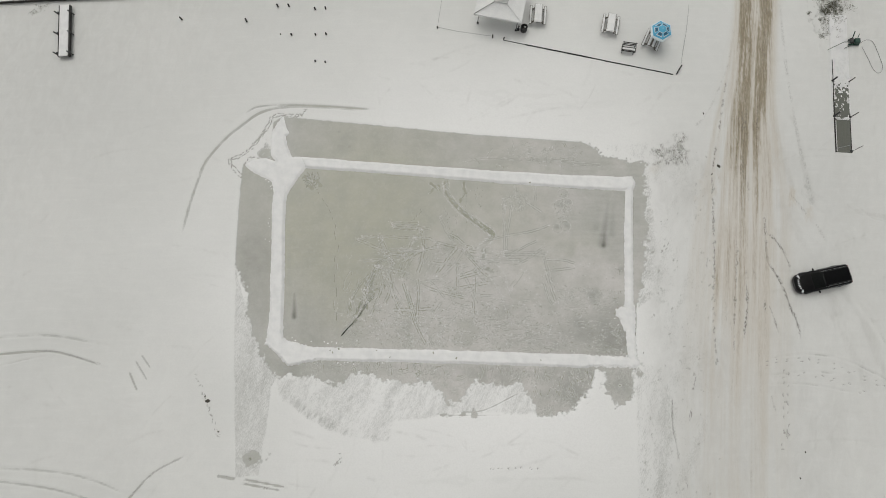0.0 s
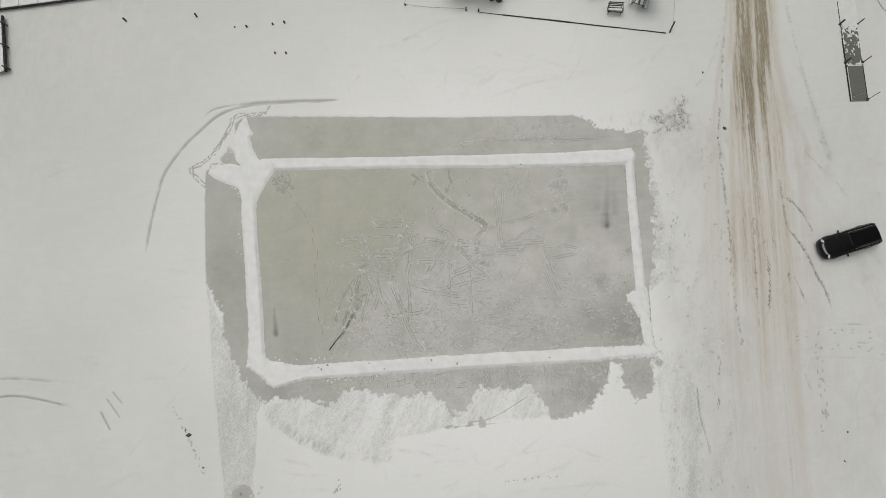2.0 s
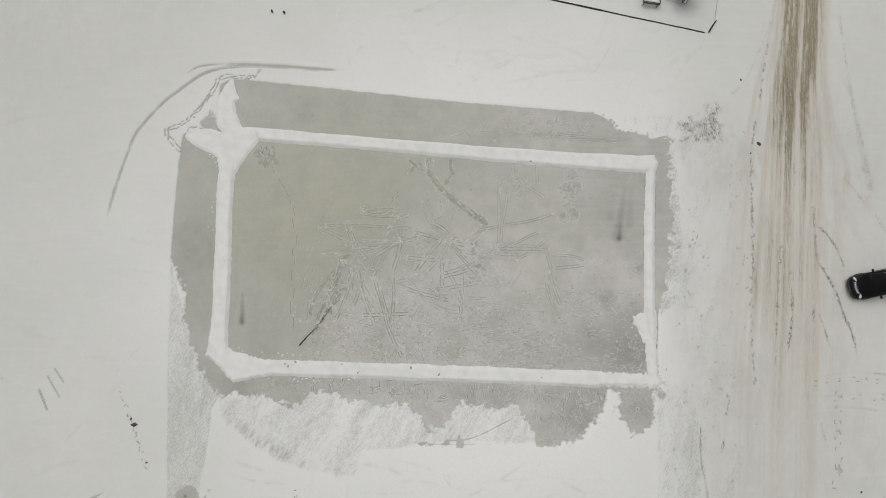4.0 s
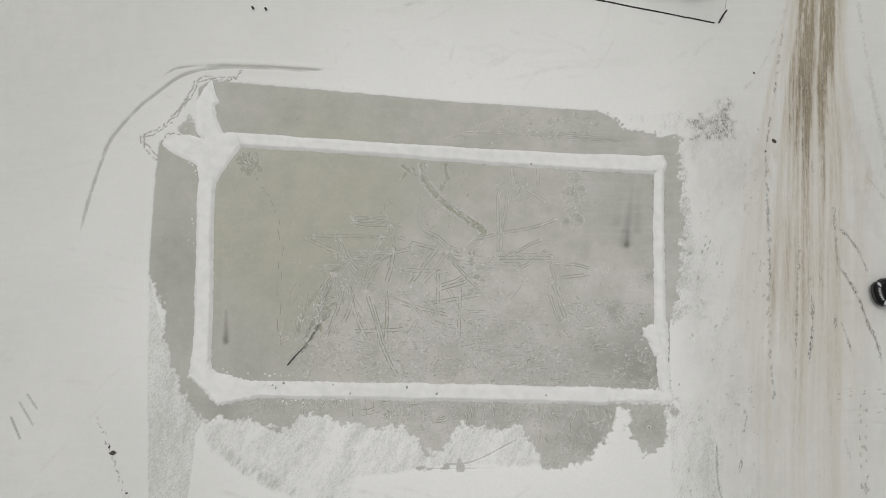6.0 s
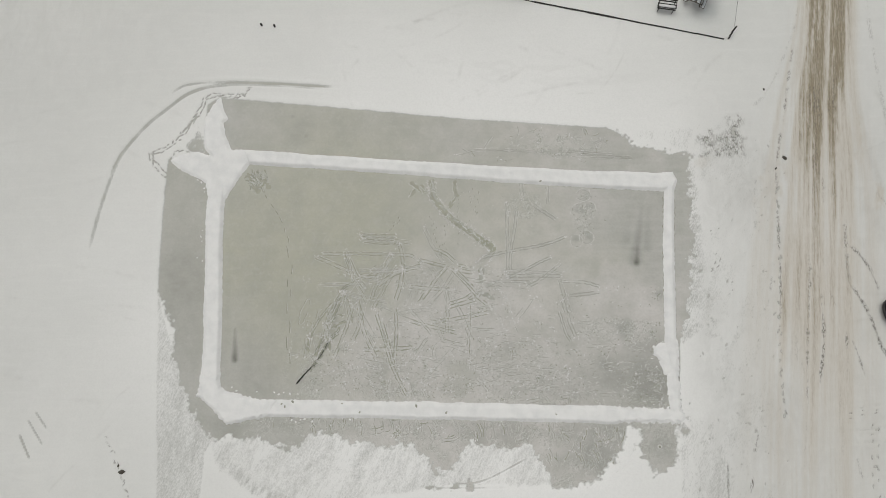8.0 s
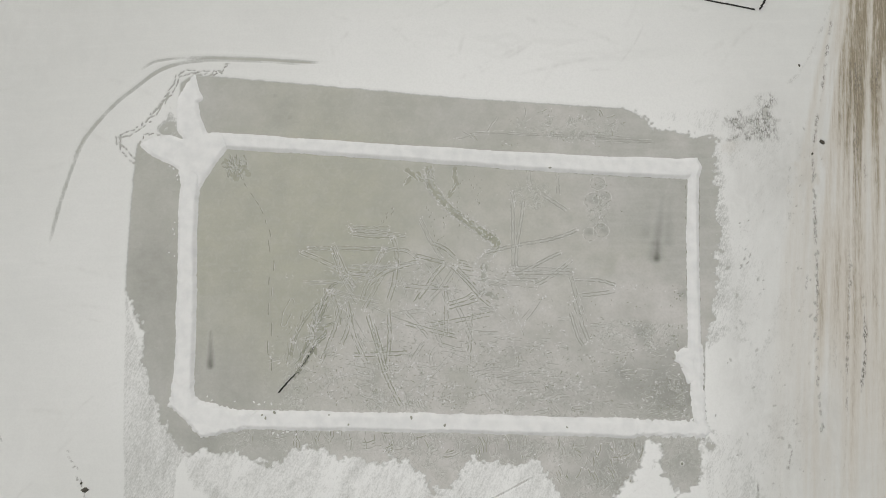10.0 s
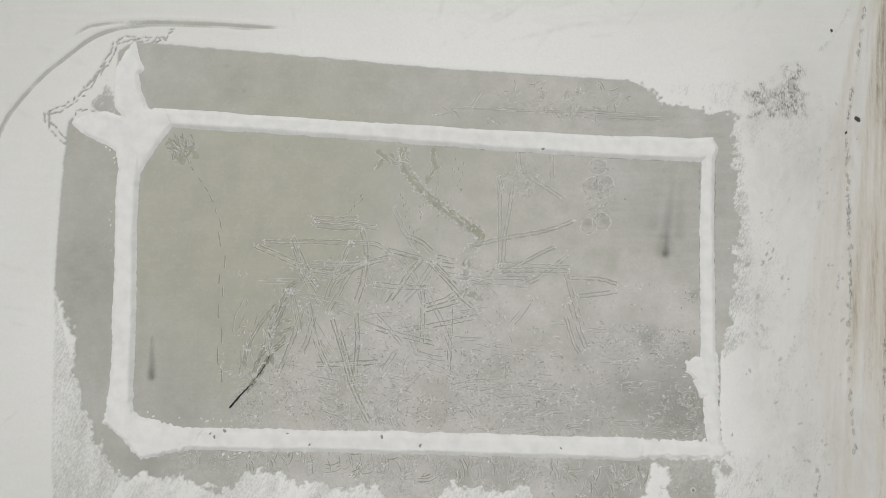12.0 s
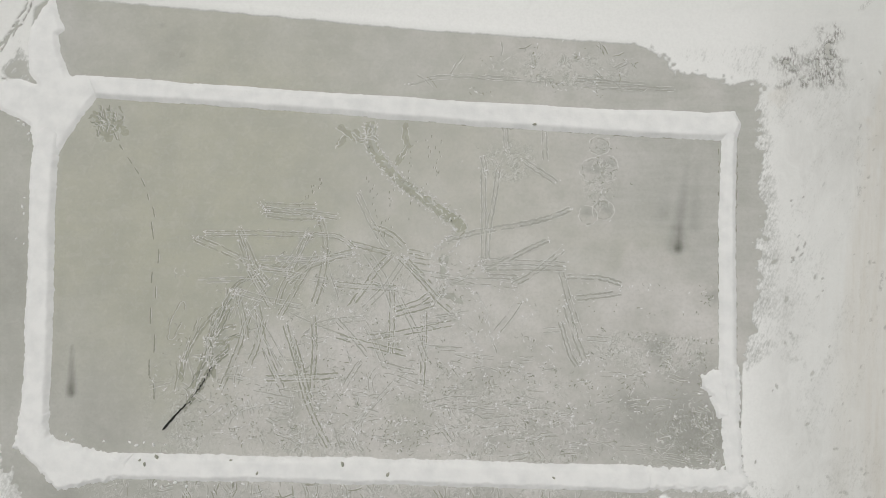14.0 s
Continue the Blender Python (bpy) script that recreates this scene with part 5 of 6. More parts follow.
# knots of glinting frost
for px, py in scatter(210, -8.6, 15.2, 4.9, 13.0, both):
    spread, lean = rng.uniform(0.08, 0.26), rng.uniform(0.6, 2.0)
    for _ in range(rng.randint(6, 13)):
        cx, cy = px + rng.gauss(0, spread) * lean, max(py + rng.gauss(0, spread) / lean, 4.85)
        squiggle(cx, cy, rng.uniform(0.025, 0.055), rng.choice((crumbs, rims, rims, runners, deeps)), rng.uniform(0.022, 0.04))
for px, py in scatter(70, -9.0, 15.0, 5.0, 14, density):
    scuffs(px, py, 0.45, 0.35, rng.randint(4, 9), 0.3)
for _ in range(22):
    squiggle(rng.gauss(10.4, 0.4), min(rng.gauss(17.0, 0.9), 18.7), rng.uniform(0.03, 0.08), rims if rng.random() < 0.5 else deeps, rng.uniform(0.02, 0.04))
    squiggle(rng.gauss(6.2, 0.7), rng.gauss(17.4, 0.6), rng.uniform(0.03, 0.07), rims if rng.random() < 0.5 else grooves, rng.uniform(0.02, 0.035))
# specks and threads of frost towards the near bank
for x0, x1, y0, n in ((9.2, 15.2, 12.25, 26), (11.6, 15.2, 10.15, 60), (11.4, 15.0, 9.55, 40), (9.5, 15.0, 11.2, 14)):
    for _ in range(n):
        squiggle(rng.uniform(x0, x1), y0 + rng.gauss(0, 0.09), rng.uniform(0.025, 0.05), rng.choice((rims, crumbs, runners, deeps)), rng.uniform(0.02, 0.04))
for _ in range(22):
    squiggle(rng.gauss(14.9, 0.16), rng.gauss(11.95, 0.16), 0.035, rng.choice((rims, deeps, deeps)), 0.035)
# a thin, broken dark line along the foot of the banks
for pts in ([(-12.0, 19.52), (-1.5, 19.28), (5.2, 18.98), (11.2, 18.86), (15.3, 18.84)], [(15.38, 18.9), (15.37, 15.0), (15.42, 9.6)], [(16.2, 19.0), (16.13, 14.0), (16.2, 9.0), (16.4, 6.0)]):
    for bit in pieces(wavy(pts, 0.11, 0.02), 0.66, 2):
        deeps.add(bit, rng.uniform(0.02, 0.045), 0.004, rng, 0.7)

# the strips outside the walls carry fewer scrapes, most of them across the strip
for x0, x1, y0, y1, count, turns in ((1.5, 12.0, 20.5, 22.6, 16, (0.05, 0.2, 1.3, 2.2)), (-11.5, 12.5, 2.3, 3.4, 110, (1.4, 1.6, 1.75, 1.2, 0.1)), (8.0, 12.8, 0.8, 3.2, 40, (1.9, 2.0, 1.8, 1.1))):
    for _ in range(count):
        px, py, t, s = rng.uniform(x0, x1), rng.uniform(y0, y1), rng.choice(turns) + rng.gauss(0, 0.15), rng.uniform(0.25, 0.9)
        mark([(px, py), (px + 0.5 * s * math.cos(t), py + 0.5 * s * math.sin(t)), (px + s * math.cos(t + 0.2), py + s * math.sin(t + 0.2))], rng.choice((0, 0, 0.16)), 0.88, 0.02, 0.13, 0.055, rng.choice((grooves, runners)), 0.2)
# the open crack, widest near its lower end and breaking up as it runs on
cracks.add(wavy([(-7.87, 5.32), (-7.62, 5.63), (-7.37, 5.96)], 0.07, 0.006), 0.105, 0.004, rng, 0.18, 0.15)
cracks.add(wavy([(-7.44, 5.88), (-7.2, 6.16), (-6.95, 6.45)], 0.07, 0.010), 0.062, 0.004, rng, 0.4, 0.2)
for bit in pieces(wavy([(-7.0, 6.35), (-6.82, 6.58), (-6.47, 7.14), (-6.16, 7.75), (-5.92, 8.25)], 0.05, 0.018), 0.84):
    cracks.add(bit, 0.042, 0.004, rng, 0.6, 0.3)
for e in (-0.07, 0.06, 0.12):
    for bit in pieces(wavy([(-7.2 + e, 6.1), (-6.82 + e, 6.58), (-6.47 + e, 7.14), (-6.16 + e, 7.75), (-5.92 + e, 8.25)], 0.07, 0.03), 0.86):
        deeps.add(bit, rng.uniform(0.04, 0.08), 0.003, rng, 0.5)
# wet scrapes that fan out along the crack
CRACK_FAN = [
    [(-6.82, 6.58), (-6.47, 7.14), (-6.16, 7.75), (-5.9, 8.26)], [(-6.76, 7.03), (-6.54, 8.03), (-6.38, 8.54)], [(-6.14, 8.05), (-6.13, 8.75), (-6.35, 9.34)],
    [(-6.14, 9.2), (-5.89, 9.97), (-5.7, 10.69)], [(-6.05, 9.1), (-5.75, 9.8), (-5.5, 10.5)], [(-5.74, 10.63), (-6.17, 10.21), (-6.84, 9.17), (-7.21, 8.1)],
    [(-6.08, 9.15), (-5.72, 9.67), (-5.11, 9.8)], [(-5.9, 8.21), (-5.38, 8.64)], [(-5.39, 11.36), (-5.06, 11.69), (-4.27, 12.08)],
    [(-5.47, 9.18), (-4.78, 9.47)], [(-5.9, 7.56), (-5.95, 8.16)], [(-5.9, 8.9), (-5.6, 9.1), (-5.4, 8.8), (-5.7, 8.6)], [(-7.3, 7.4), (-7.25, 8.3)],
]
for pts in CRACK_FAN:
    line = curve_through(pts, 5)
    bands.add(wavy(line, 0.10, 0.015), rng.uniform(0.12, 0.2), 0.001, rng, 0.4, 0.3)
    mark(line, rng.choice((0.12, 0.16)), 0.93, 0.03, 0.09, rng.uniform(0.045, 0.07), rng.choice((runners, deeps)), 0.6, 0.75)
for _ in range(42):
    q = rng.random() ** 0.8
    cx, cy = np.interp(q, (0, 0.3, 0.6, 1), (-7.0, -6.4, -5.9, -5.4)) + rng.gauss(0, 0.28), np.interp(q, (0, 0.3, 0.6, 1), (6.3, 7.4, 9.0, 11.0)) + rng.gauss(0, 0.2)
    t, s = rng.choice((1.0, 1.2, 1.35, 0.6)) + rng.gauss(0, 0.2), rng.uniform(0.25, 0.7)
    mark([(cx, cy), (cx + 0.5 * s * math.cos(t), cy + 0.5 * s * math.sin(t)), (cx + s * math.cos(t + 0.1), cy + s * math.sin(t + 0.1))], 0, 0.9, 0.02, 0.10, 0.06, rng.choice((deeps, runners, grooves)), 0.15, 0.6)
for bit in pieces(wavy([(-2.9, 5.6), (-2.2, 6.4)], 0.10, 0.03), 0.7):
    cracks.add(bit, 0.035, 0.004, rng, 0.7)
bands.made("scraped_trail", SHOVED, "broad grey-green scraped trail between ragged frosted edges", "scrapes")
rims.made("frost_ridges", RIM, "raised pale frost rims along scrapes in the ice", "frost")
runners.made("runner_marks", RUNNER, "long straight double runner marks in the ice", "scrapes")
grooves.made("skate_grooves", GROOVE, "fine grey grooves and runner marks scraped into ice", "scrapes")
deeps.made("wet_scrapes", DEEP, "dark wet scrapes, dashed prints and bank-foot lines in the ice", "scrapes")
crumbs.made("frost_crumbs", DRIFT, "bright crumbs of frost scattered over scraped ice", "frost")
cracks.made("ice_crack", CRACK, "dark open crack with a ragged end in the ice", "crack")


# ---- small things on the ice and the banks ----
def clod(name, x, y, z, size, seed, mat, label, category, group=""):
    bm = bmesh.new()
    bmesh.ops.create_icosphere(bm, subdivisions=2, radius=1)
    for v in bm.verts:
        k = 1 + 0.45 * noise.noise(v.co * 1.4 + Vector((seed, 0, 0)))
        v.co = Vector((v.co.x * k * size, v.co.y * k * size * 0.6, max(v.co.z * k * size * 0.55, -0.1 * size)))
    return whole(name, bm, mat, pose(x, y, z, 0, 0, seed * 47 % 180), label, category, group)


for i, (bx, by) in enumerate(((-8.65, 4.08), (-8.43, 3.93), (-7.96, 4.25), (-4.86, 4.26), (-3.72, 3.79), (-0.2, 4.32), (8.57, 4.2), (7.29, 19.15), (1.7, 4.0))):
    clod("ice_chunk", bx, by, 0.15, 0.07 + 0.02 * (i % 3), i + 1, RUNNER, "small grey chunk of broken ice on a snow bank", "ice chunk", "ice chunks on the banks")
for i, (bx, by, r) in enumerate(((-9.2, 4.75, 0.07), (-8.9, 4.65, 0.09), (-8.6, 4.78, 0.06), (-8.2, 4.7, 0.08), (-7.7, 4.72, 0.05), (-10.3, 4.75, 0.06), (-14.75, 14.2, 0.06), (-14.85, 14.5, 0.08), (-14.8, 14.9, 0.05), (-14.95, 13.1, 0.06), (-14.6, 12.9, 0.05), (-15.2, 18.15, 0.09), (-15.45, 18.3, 0.07), (-14.95, 17.75, 0.08), (-14.9, 17.5, 0.05), (15.3, 8.1, 0.07), (14.6, 7.9, 0.06), (14.9, 7.4, 0.07), (15.1, 6.9, 0.05), (15.2, 5.4, 0.06), (14.7, 5.05, 0.05), (-7.97, 3.1, 0.09), (-7.7, 3.0, 0.07), (-7.4, 3.15, 0.06), (-7.16, 3.2, 0.09), (-6.67, 3.08, 0.08), (-4.8, 3.35, 0.07), (-4.32, 3.3, 0.08), (-11.6, 4.75, 0.08), (-11.9, 4.95, 0.06))):
    clod("snow_lump", bx, by, 0.01, r, i + 30, BANK, "small white lump of snow fallen from a bank", "snow lump", "lumps fallen from the banks")
for bx, by, r, i in ((23.5, 21.45, 0.19, 3), (22.9, 20.7, 0.09, 5), (22.3, 26.2, 0.10, 6), (-18.25, -0.45, 0.21, 8), (-18.5, -0.1, 0.09, 9), (-17.1, -2.8, 0.09, 12), (29.7, -1.9, 0.09, 17), (29.2, -3.9, 0.09, 18)):
    clod("frozen_clod", bx, by, 0.05, r, i, ROCK, "dark frozen clod of dirt and ice on snow", "clod", "clods on the snow")


def fishing_hole(x, y, r, slush):
    """A drilled hole: a collar of slush with dark water standing in it."""
    ob = thing("ice_fishing_hole", pose(x, y, 0), "small round drilled hole with dark water in ice", "ice hole", "drilled holes")
    bm = bmesh.new()
    rings = []
    for rad, z in ((r, 0.004), (r * 1.05, 0.022), (r * 1.6, 0.018), (r * 2.0, 0.001)):
        rings.append([bm.verts.new((rad * math.cos(a), rad * math.sin(a), z)) for a in np.linspace(0, 2 * math.pi, 20, endpoint=False)])
    for lo, hi in zip(rings, rings[1:]):
        for i in range(20):
            bm.faces.new((lo[i], hi[i], hi[(i + 1) % 20], lo[(i + 1) % 20]))
    part("slush_collar", bm, slush, ob, "grey slush collar")
    bm = bmesh.new()
    bmesh.ops.create_circle(bm, cap_ends=True, segments=20, radius=r, matrix=Matrix.Translation((0, 0, 0.006)))
    part("water", bm, DEEP, ob, "still dark water")


fishing_hole(15.05, 2.5, 0.07, RIM)
fishing_hole(-14.32, -4.72, 0.08, GROOVE)


# ---- the black estate car ----
def loft(bm, stations, sides):
    """Rounded cross-sections along x: (x, half width, bottom, top, squareness)."""
    rings = []
    for x0, hw, z0, z1, sq in stations:
        ring = []
        for i in range(sides):
            a = 2 * math.pi * i / sides
            c, s = math.cos(a), math.sin(a)
            e = 2 / sq
            ring.append(bm.verts.new((x0, hw * math.copysign(abs(c) ** e, c), (z0 + z1) / 2 + (z1 - z0) / 2 * math.copysign(abs(s) ** e, s))))
        rings.append(ring)
    for lo, hi in zip(rings, rings[1:]):
        for i in range(sides):
            bm.faces.new((lo[i], hi[i], hi[(i + 1) % sides], lo[(i + 1) % sides]))
    bm.faces.new(rings[0])
    bm.faces.new(rings[-1][::-1])
    bmesh.ops.recalc_face_normals(bm, faces=bm.faces)
    return bm


def car(m):
    ob = thing("car", m, "black estate car with roof rails parked on snow", "car")
    bm = loft(bmesh.new(), [(2.55, 0.30, 0.40, 0.62, 3), (2.51, 0.50, 0.34, 0.68, 3.5), (2.43, 0.66, 0.28, 0.74, 4), (2.28, 0.80, 0.25, 0.81, 5), (2.0, 0.89, 0.22, 0.88, 5.5), (1.6, 0.93, 0.22, 0.93, 6), (1.0, 0.94, 0.22, 1.00, 6), (0, 0.95, 0.22, 1.02, 6), (-1.2, 0.95, 0.22, 1.03, 6), (-2.0, 0.93, 0.26, 1.04, 6), (-2.34, 0.86, 0.34, 1.00, 5), (-2.46, 0.70, 0.42, 0.92, 4)], 28)
    body = part("body", bm, PAINT, ob)
    bm = loft(bmesh.new(), [(1.12, 0.70, 0.90, 1.00, 4), (0.85, 0.72, 0.90, 1.16, 4), (0.35, 0.72, 0.90, 1.42, 4.5), (-0.6, 0.73, 0.90, 1.46, 5), (-1.7, 0.71, 0.90, 1.43, 5), (-2.1, 0.68, 0.90, 1.34, 4.5), (-2.36, 0.64, 0.90, 1.02, 4)], 28)
    part("window", bm, GLASS, ob, "dark tinted side windows")
    bm = bmesh.new()
    grid = [[bm.verts.new((x0, hw * v, z - 0.05 * v * v)) for v in (-1, -0.8, -0.4, 0, 0.4, 0.8, 1)] for x0, hw, z in ((0.30, 0.60, 1.455), (-0.3, 0.63, 1.485), (-1.0, 0.63, 1.485), (-1.7, 0.61, 1.455), (-2.08, 0.58, 1.40))]
    for r0, r1 in zip(grid, grid[1:]):
        for a, b, c, d in zip(r0, r0[1:], r1[1:], r1):
            bm.faces.new((a, b, c, d))
    bmesh.ops.solidify(bm, geom=bm.faces[:], thickness=0.04)
    part("roof", bm, PAINT, ob)
    bm = bmesh.new()
    grid = [[bm.verts.new((x0 - 0.09 * v * v, hw * v, z + 0.012)) for v in (-1, -0.6, -0.2, 0.2, 0.6, 1)] for x0, hw, z in ((1.14, 0.69, 1.005), (0.75, 0.66, 1.23), (0.40, 0.60, 1.43))]
    for r0, r1 in zip(grid, grid[1:]):
        for a, b, c, d in zip(r0, r0[1:], r1[1:], r1):
            bm.faces.new((a, b, c, d))
    part("windscreen", bm, LIGHT_GLASS, ob, "grey reflecting windscreen")
    bm = bmesh.new()
    grid = [[bm.verts.new((x0, hw * v, z - 0.035 * v * v)) for v in (-1, -0.55, 0, 0.55, 1)] for x0, hw, z in ((2.12, 0.60, 0.885), (1.75, 0.74, 0.955), (1.2, 0.80, 1.025))]
    for r0, r1 in zip(grid, grid[1:]):
        for a, b, c, d in zip(r0, r0[1:], r1[1:], r1):
            bm.faces.new((a, b, c, d))
    bmesh.ops.solidify(bm, geom=bm.faces[:], thickness=0.02)
    part("bonnet", bm, PAINT, ob)
    for y in (-0.60, 0.60):
        part("roof_rail", rod(rod(rod(bmesh.new(), (0.1, y, 1.52), (-1.75, y, 1.51), 0.02), (0.1, y, 1.44), (0.1, y, 1.52), 0.02), (-1.75, y, 1.41), (-1.75, y, 1.51), 0.02), BLACK_STEEL, ob, "black roof rail")
    for y in (-1, 1):
        part("window_trim", rod(rod(bmesh.new(), (0.75, y * 0.90, 1.035), (-1.95, y * 0.87, 1.07), 0.013), (0.35, y * 0.70, 1.40), (-1.75, y * 0.69, 1.41), 0.010), STEEL, ob, "thin bright trim round the side windows")
        for x0 in (0.05, -0.85, -1.62):
            part("door_pillar", rod(bmesh.new(), (x0, y * 0.73, 1.38), (x0 - 0.03, y * 0.90, 1.04), 0.018), BLACK_STEEL, ob)
        bm = box(bmesh.new(), (0.82, y * 1.04, 1.02), (0.12, 0.20, 0.14), None, 0.03)
        rod(bm, (0.85, y * 0.90, 0.97), (0.83, y * 0.98, 1.0), 0.03)
        part("mirror", bm, PAINT, ob)
        bm = box(bmesh.new(), (0, 0, 0), (0.17, 0.36, 0.10), pose(2.16, y * 0.64, 0.80, 0, 0, -y * 32), 0.03)
        part("headlight", bm, LAMP, ob, "clear headlight")
        part("tail_light", box(bmesh.new(), (-2.38, y * 0.72, 0.84), (0.08, 0.16, 0.20), None, 0.02), RED, ob, "red tail light")
        for x0 in (1.50, -1.42):
            bm = bmesh.new()
            rod(bm, (x0, y * 0.74, 0.33), (x0, y * 0.96, 0.33), 0.33, sides=24)
            bmesh.ops.bevel(bm, geom=[e for e in bm.edges if len(e.link_faces) == 2 and e.calc_face_angle() > 1], offset=0.04, segments=2, affect="EDGES")
            wheel = part("wheel", bm, TYRE, ob, "black winter tyre")
            bm = rod(bmesh.new(), (x0, y * 0.95, 0.33), (x0, y * 0.972, 0.33), 0.22, 0.20, 18)
            for k in range(5):
                a = 1.2566 * k
                rod(bm, (x0, y * 0.975, 0.33), (x0 + 0.19 * math.cos(a), y * 0.975, 0.33 + 0.19 * math.sin(a)), 0.025)
            part("rim", bm, RIMS, wheel, "alloy rim")
    bm = loft(bmesh.new(), [(2.36, 0.42, 0.66, 0.82, 4), (2.22, 0.62, 0.66, 0.835, 4), (2.1, 0.66, 0.66, 0.84, 4)], 16)
    grille = part("grille", bm, BLACK_STEEL, ob)
    for k in range(6):
        part("grille_bar", box(bmesh.new(), (0, 0, 0), (0.13, 0.085, 0.10), pose(2.32 - 0.42 * (-0.38 + 0.152 * k) ** 2, -0.38 + 0.152 * k, 0.80, 0, 0, -28 * (-0.38 + 0.152 * k)), 0.01), LAMP, grille, "frosted grille bar")
    part("bumper", loft(bmesh.new(), [(2.60, 0.34, 0.32, 0.50, 3.5), (2.54, 0.56, 0.28, 0.54, 4), (2.40, 0.76, 0.26, 0.56, 4), (2.15, 0.90, 0.24, 0.56, 4)], 16), BLACK_STEEL, ob)
    part("rear_bumper", loft(bmesh.new(), [(-2.2, 0.92, 0.28, 0.56, 4), (-2.46, 0.84, 0.30, 0.56, 4), (-2.52, 0.70, 0.34, 0.52, 4)], 16), BLACK_STEEL, ob)
    part("number_plate", box(bmesh.new(), (-2.485, 0, 0.78), (0.02, 0.5, 0.11), None, 0.004), LAMP, ob, "plain pale number plate")
    return ob


LIGHT_GLASS = plain("windscreen_glass", (0.004, 0.005, 0.005), (0.006, 0.007, 0.007), 0.3, scale=2, bump=0.0)
LIGHT_GLASS.node_tree.nodes["Principled BSDF"].inputs["Specular IOR Level"].default_value = 0.05
car(pose(31.5, 11.95, 0.04, 0, 0, 195) @ Matrix.Scale(0.91, 4))


# ---- the fenced picnic place by the shore ----
def border(a, b, n, group):
    """One run of the low timber border: squared beams end to end on short stakes."""
    a, b = Vector((*a, 0)), Vector((*b, 0))
    way = (b - a) / n
    ang = math.degrees(math.atan2(way.y, way.x))
    for i in range(n):
        c = a + way * (i + 0.5)
        bm = box(bmesh.new(), (0, 0, 0.03), (way.length - 0.006, 0.05 + 0.055 * math.sin(math.pi * (i + 0.6) / (n + 0.2)) + 0.012 * (i % 2), 0.13), None, 0.015)
        whole("border_beam", bm, DARK_WOOD, pose(c.x, c.y, 0.02 - 0.05 * random.random(), 0, 0, ang + random.uniform(-0.6, 0.6)), "dark squared timber border beam half buried in snow", "timber beam", group)


border((4.6, 32.3), (19.7, 29.73), 8, "beams round the picnic place")


def stake(x, y, h, r, lean, label="short dark wooden stake standing in snow", group="stakes round the picnic place"):
    bm = rod(bmesh.new(), (0, 0, -0.05), (lean * h, 0, h), r, r * 0.8, 10)
    bmesh.ops.bevel(bm, geom=[e for e in bm.edges if len(e.link_faces) == 2 and e.calc_face_angle() > 1.2], offset=0.012, segments=1, affect="EDGES")
    return whole("stake", bm, DARK_WOOD, pose(x, y, 0.04, 0, 0, random.uniform(0, 360)), label, "stake", group)


for sx, sy, h in ((4.6, 32.35, 0.5), (3.6, 32.5, 0.5), (20.0, 29.8, 0.3), (20.25, 30.25, 0.8), (20.1, 30.0, 0.4), (-1.4, 33.2, 0.3)):
    stake(sx, sy, h, 0.06, 0.05)


def wire(name, pts, r, mat, label, category):
    cu = bpy.data.curves.new(name, "CURVE")
    cu.dimensions, cu.bevel_depth, cu.bevel_resolution = "3D", r, 2
    sp = cu.splines.new("POLY")
    sp.points.add(len(pts) - 1)
    for p, q in zip(sp.points, pts):
        p.co = (*q, 1)
    cu.materials.append(mat)
    return tagged(new(name, cu), label, category)


wire("border_rope", [(-1.0, 37.5, 0.25), (-1.2, 35.5, 0.18), (-1.4, 33.2, 0.2), (0.5, 32.95, 0.06), (3.6, 32.5, 0.3)], 0.010, HOSE, "thin dark rope strung between low stakes", "rope")
wire("border_rope", [(20.25, 30.3, 0.4), (20.6, 32.2, 0.2), (20.85, 33.8, 0.3), (21.2, 36.5, 0.2)], 0.011, HOSE, "thin dark rope strung between low stakes", "rope")


def snow_slab(sx, sy, thick, seed):
    """A pillow of new-fallen snow with a rounded, uneven rim."""
    bm = bmesh.new()
    n, k = max(6, int(sx / 0.05)), max(6, int(sy / 0.07))
    grid = []
    for j in range(k + 1):
        row = []
        for i in range(n + 1):
            u, v = 2 * i / n - 1, 2 * j / k - 1
            edge = (1 - abs(u) ** 6) * (1 - abs(v) ** 12)
            z = thick * max(edge, 0) ** 0.5 * (1 + 0.25 * noise.noise(Vector((u * 3 + seed, v * 5, 0))))
            wob = 0.015 * noise.noise(Vector((u * 4, v * 7 + seed, 3)))
            row.append(bm.verts.new((u * (sx / 2 + wob), v * (sy / 2 + wob), z)))
        grid.append(row)
    for r0, r1 in zip(grid, grid[1:]):
        for a, b, c, d in zip(r0, r0[1:], r1[1:], r1):
            bm.faces.new((a, b, c, d))
    return bm


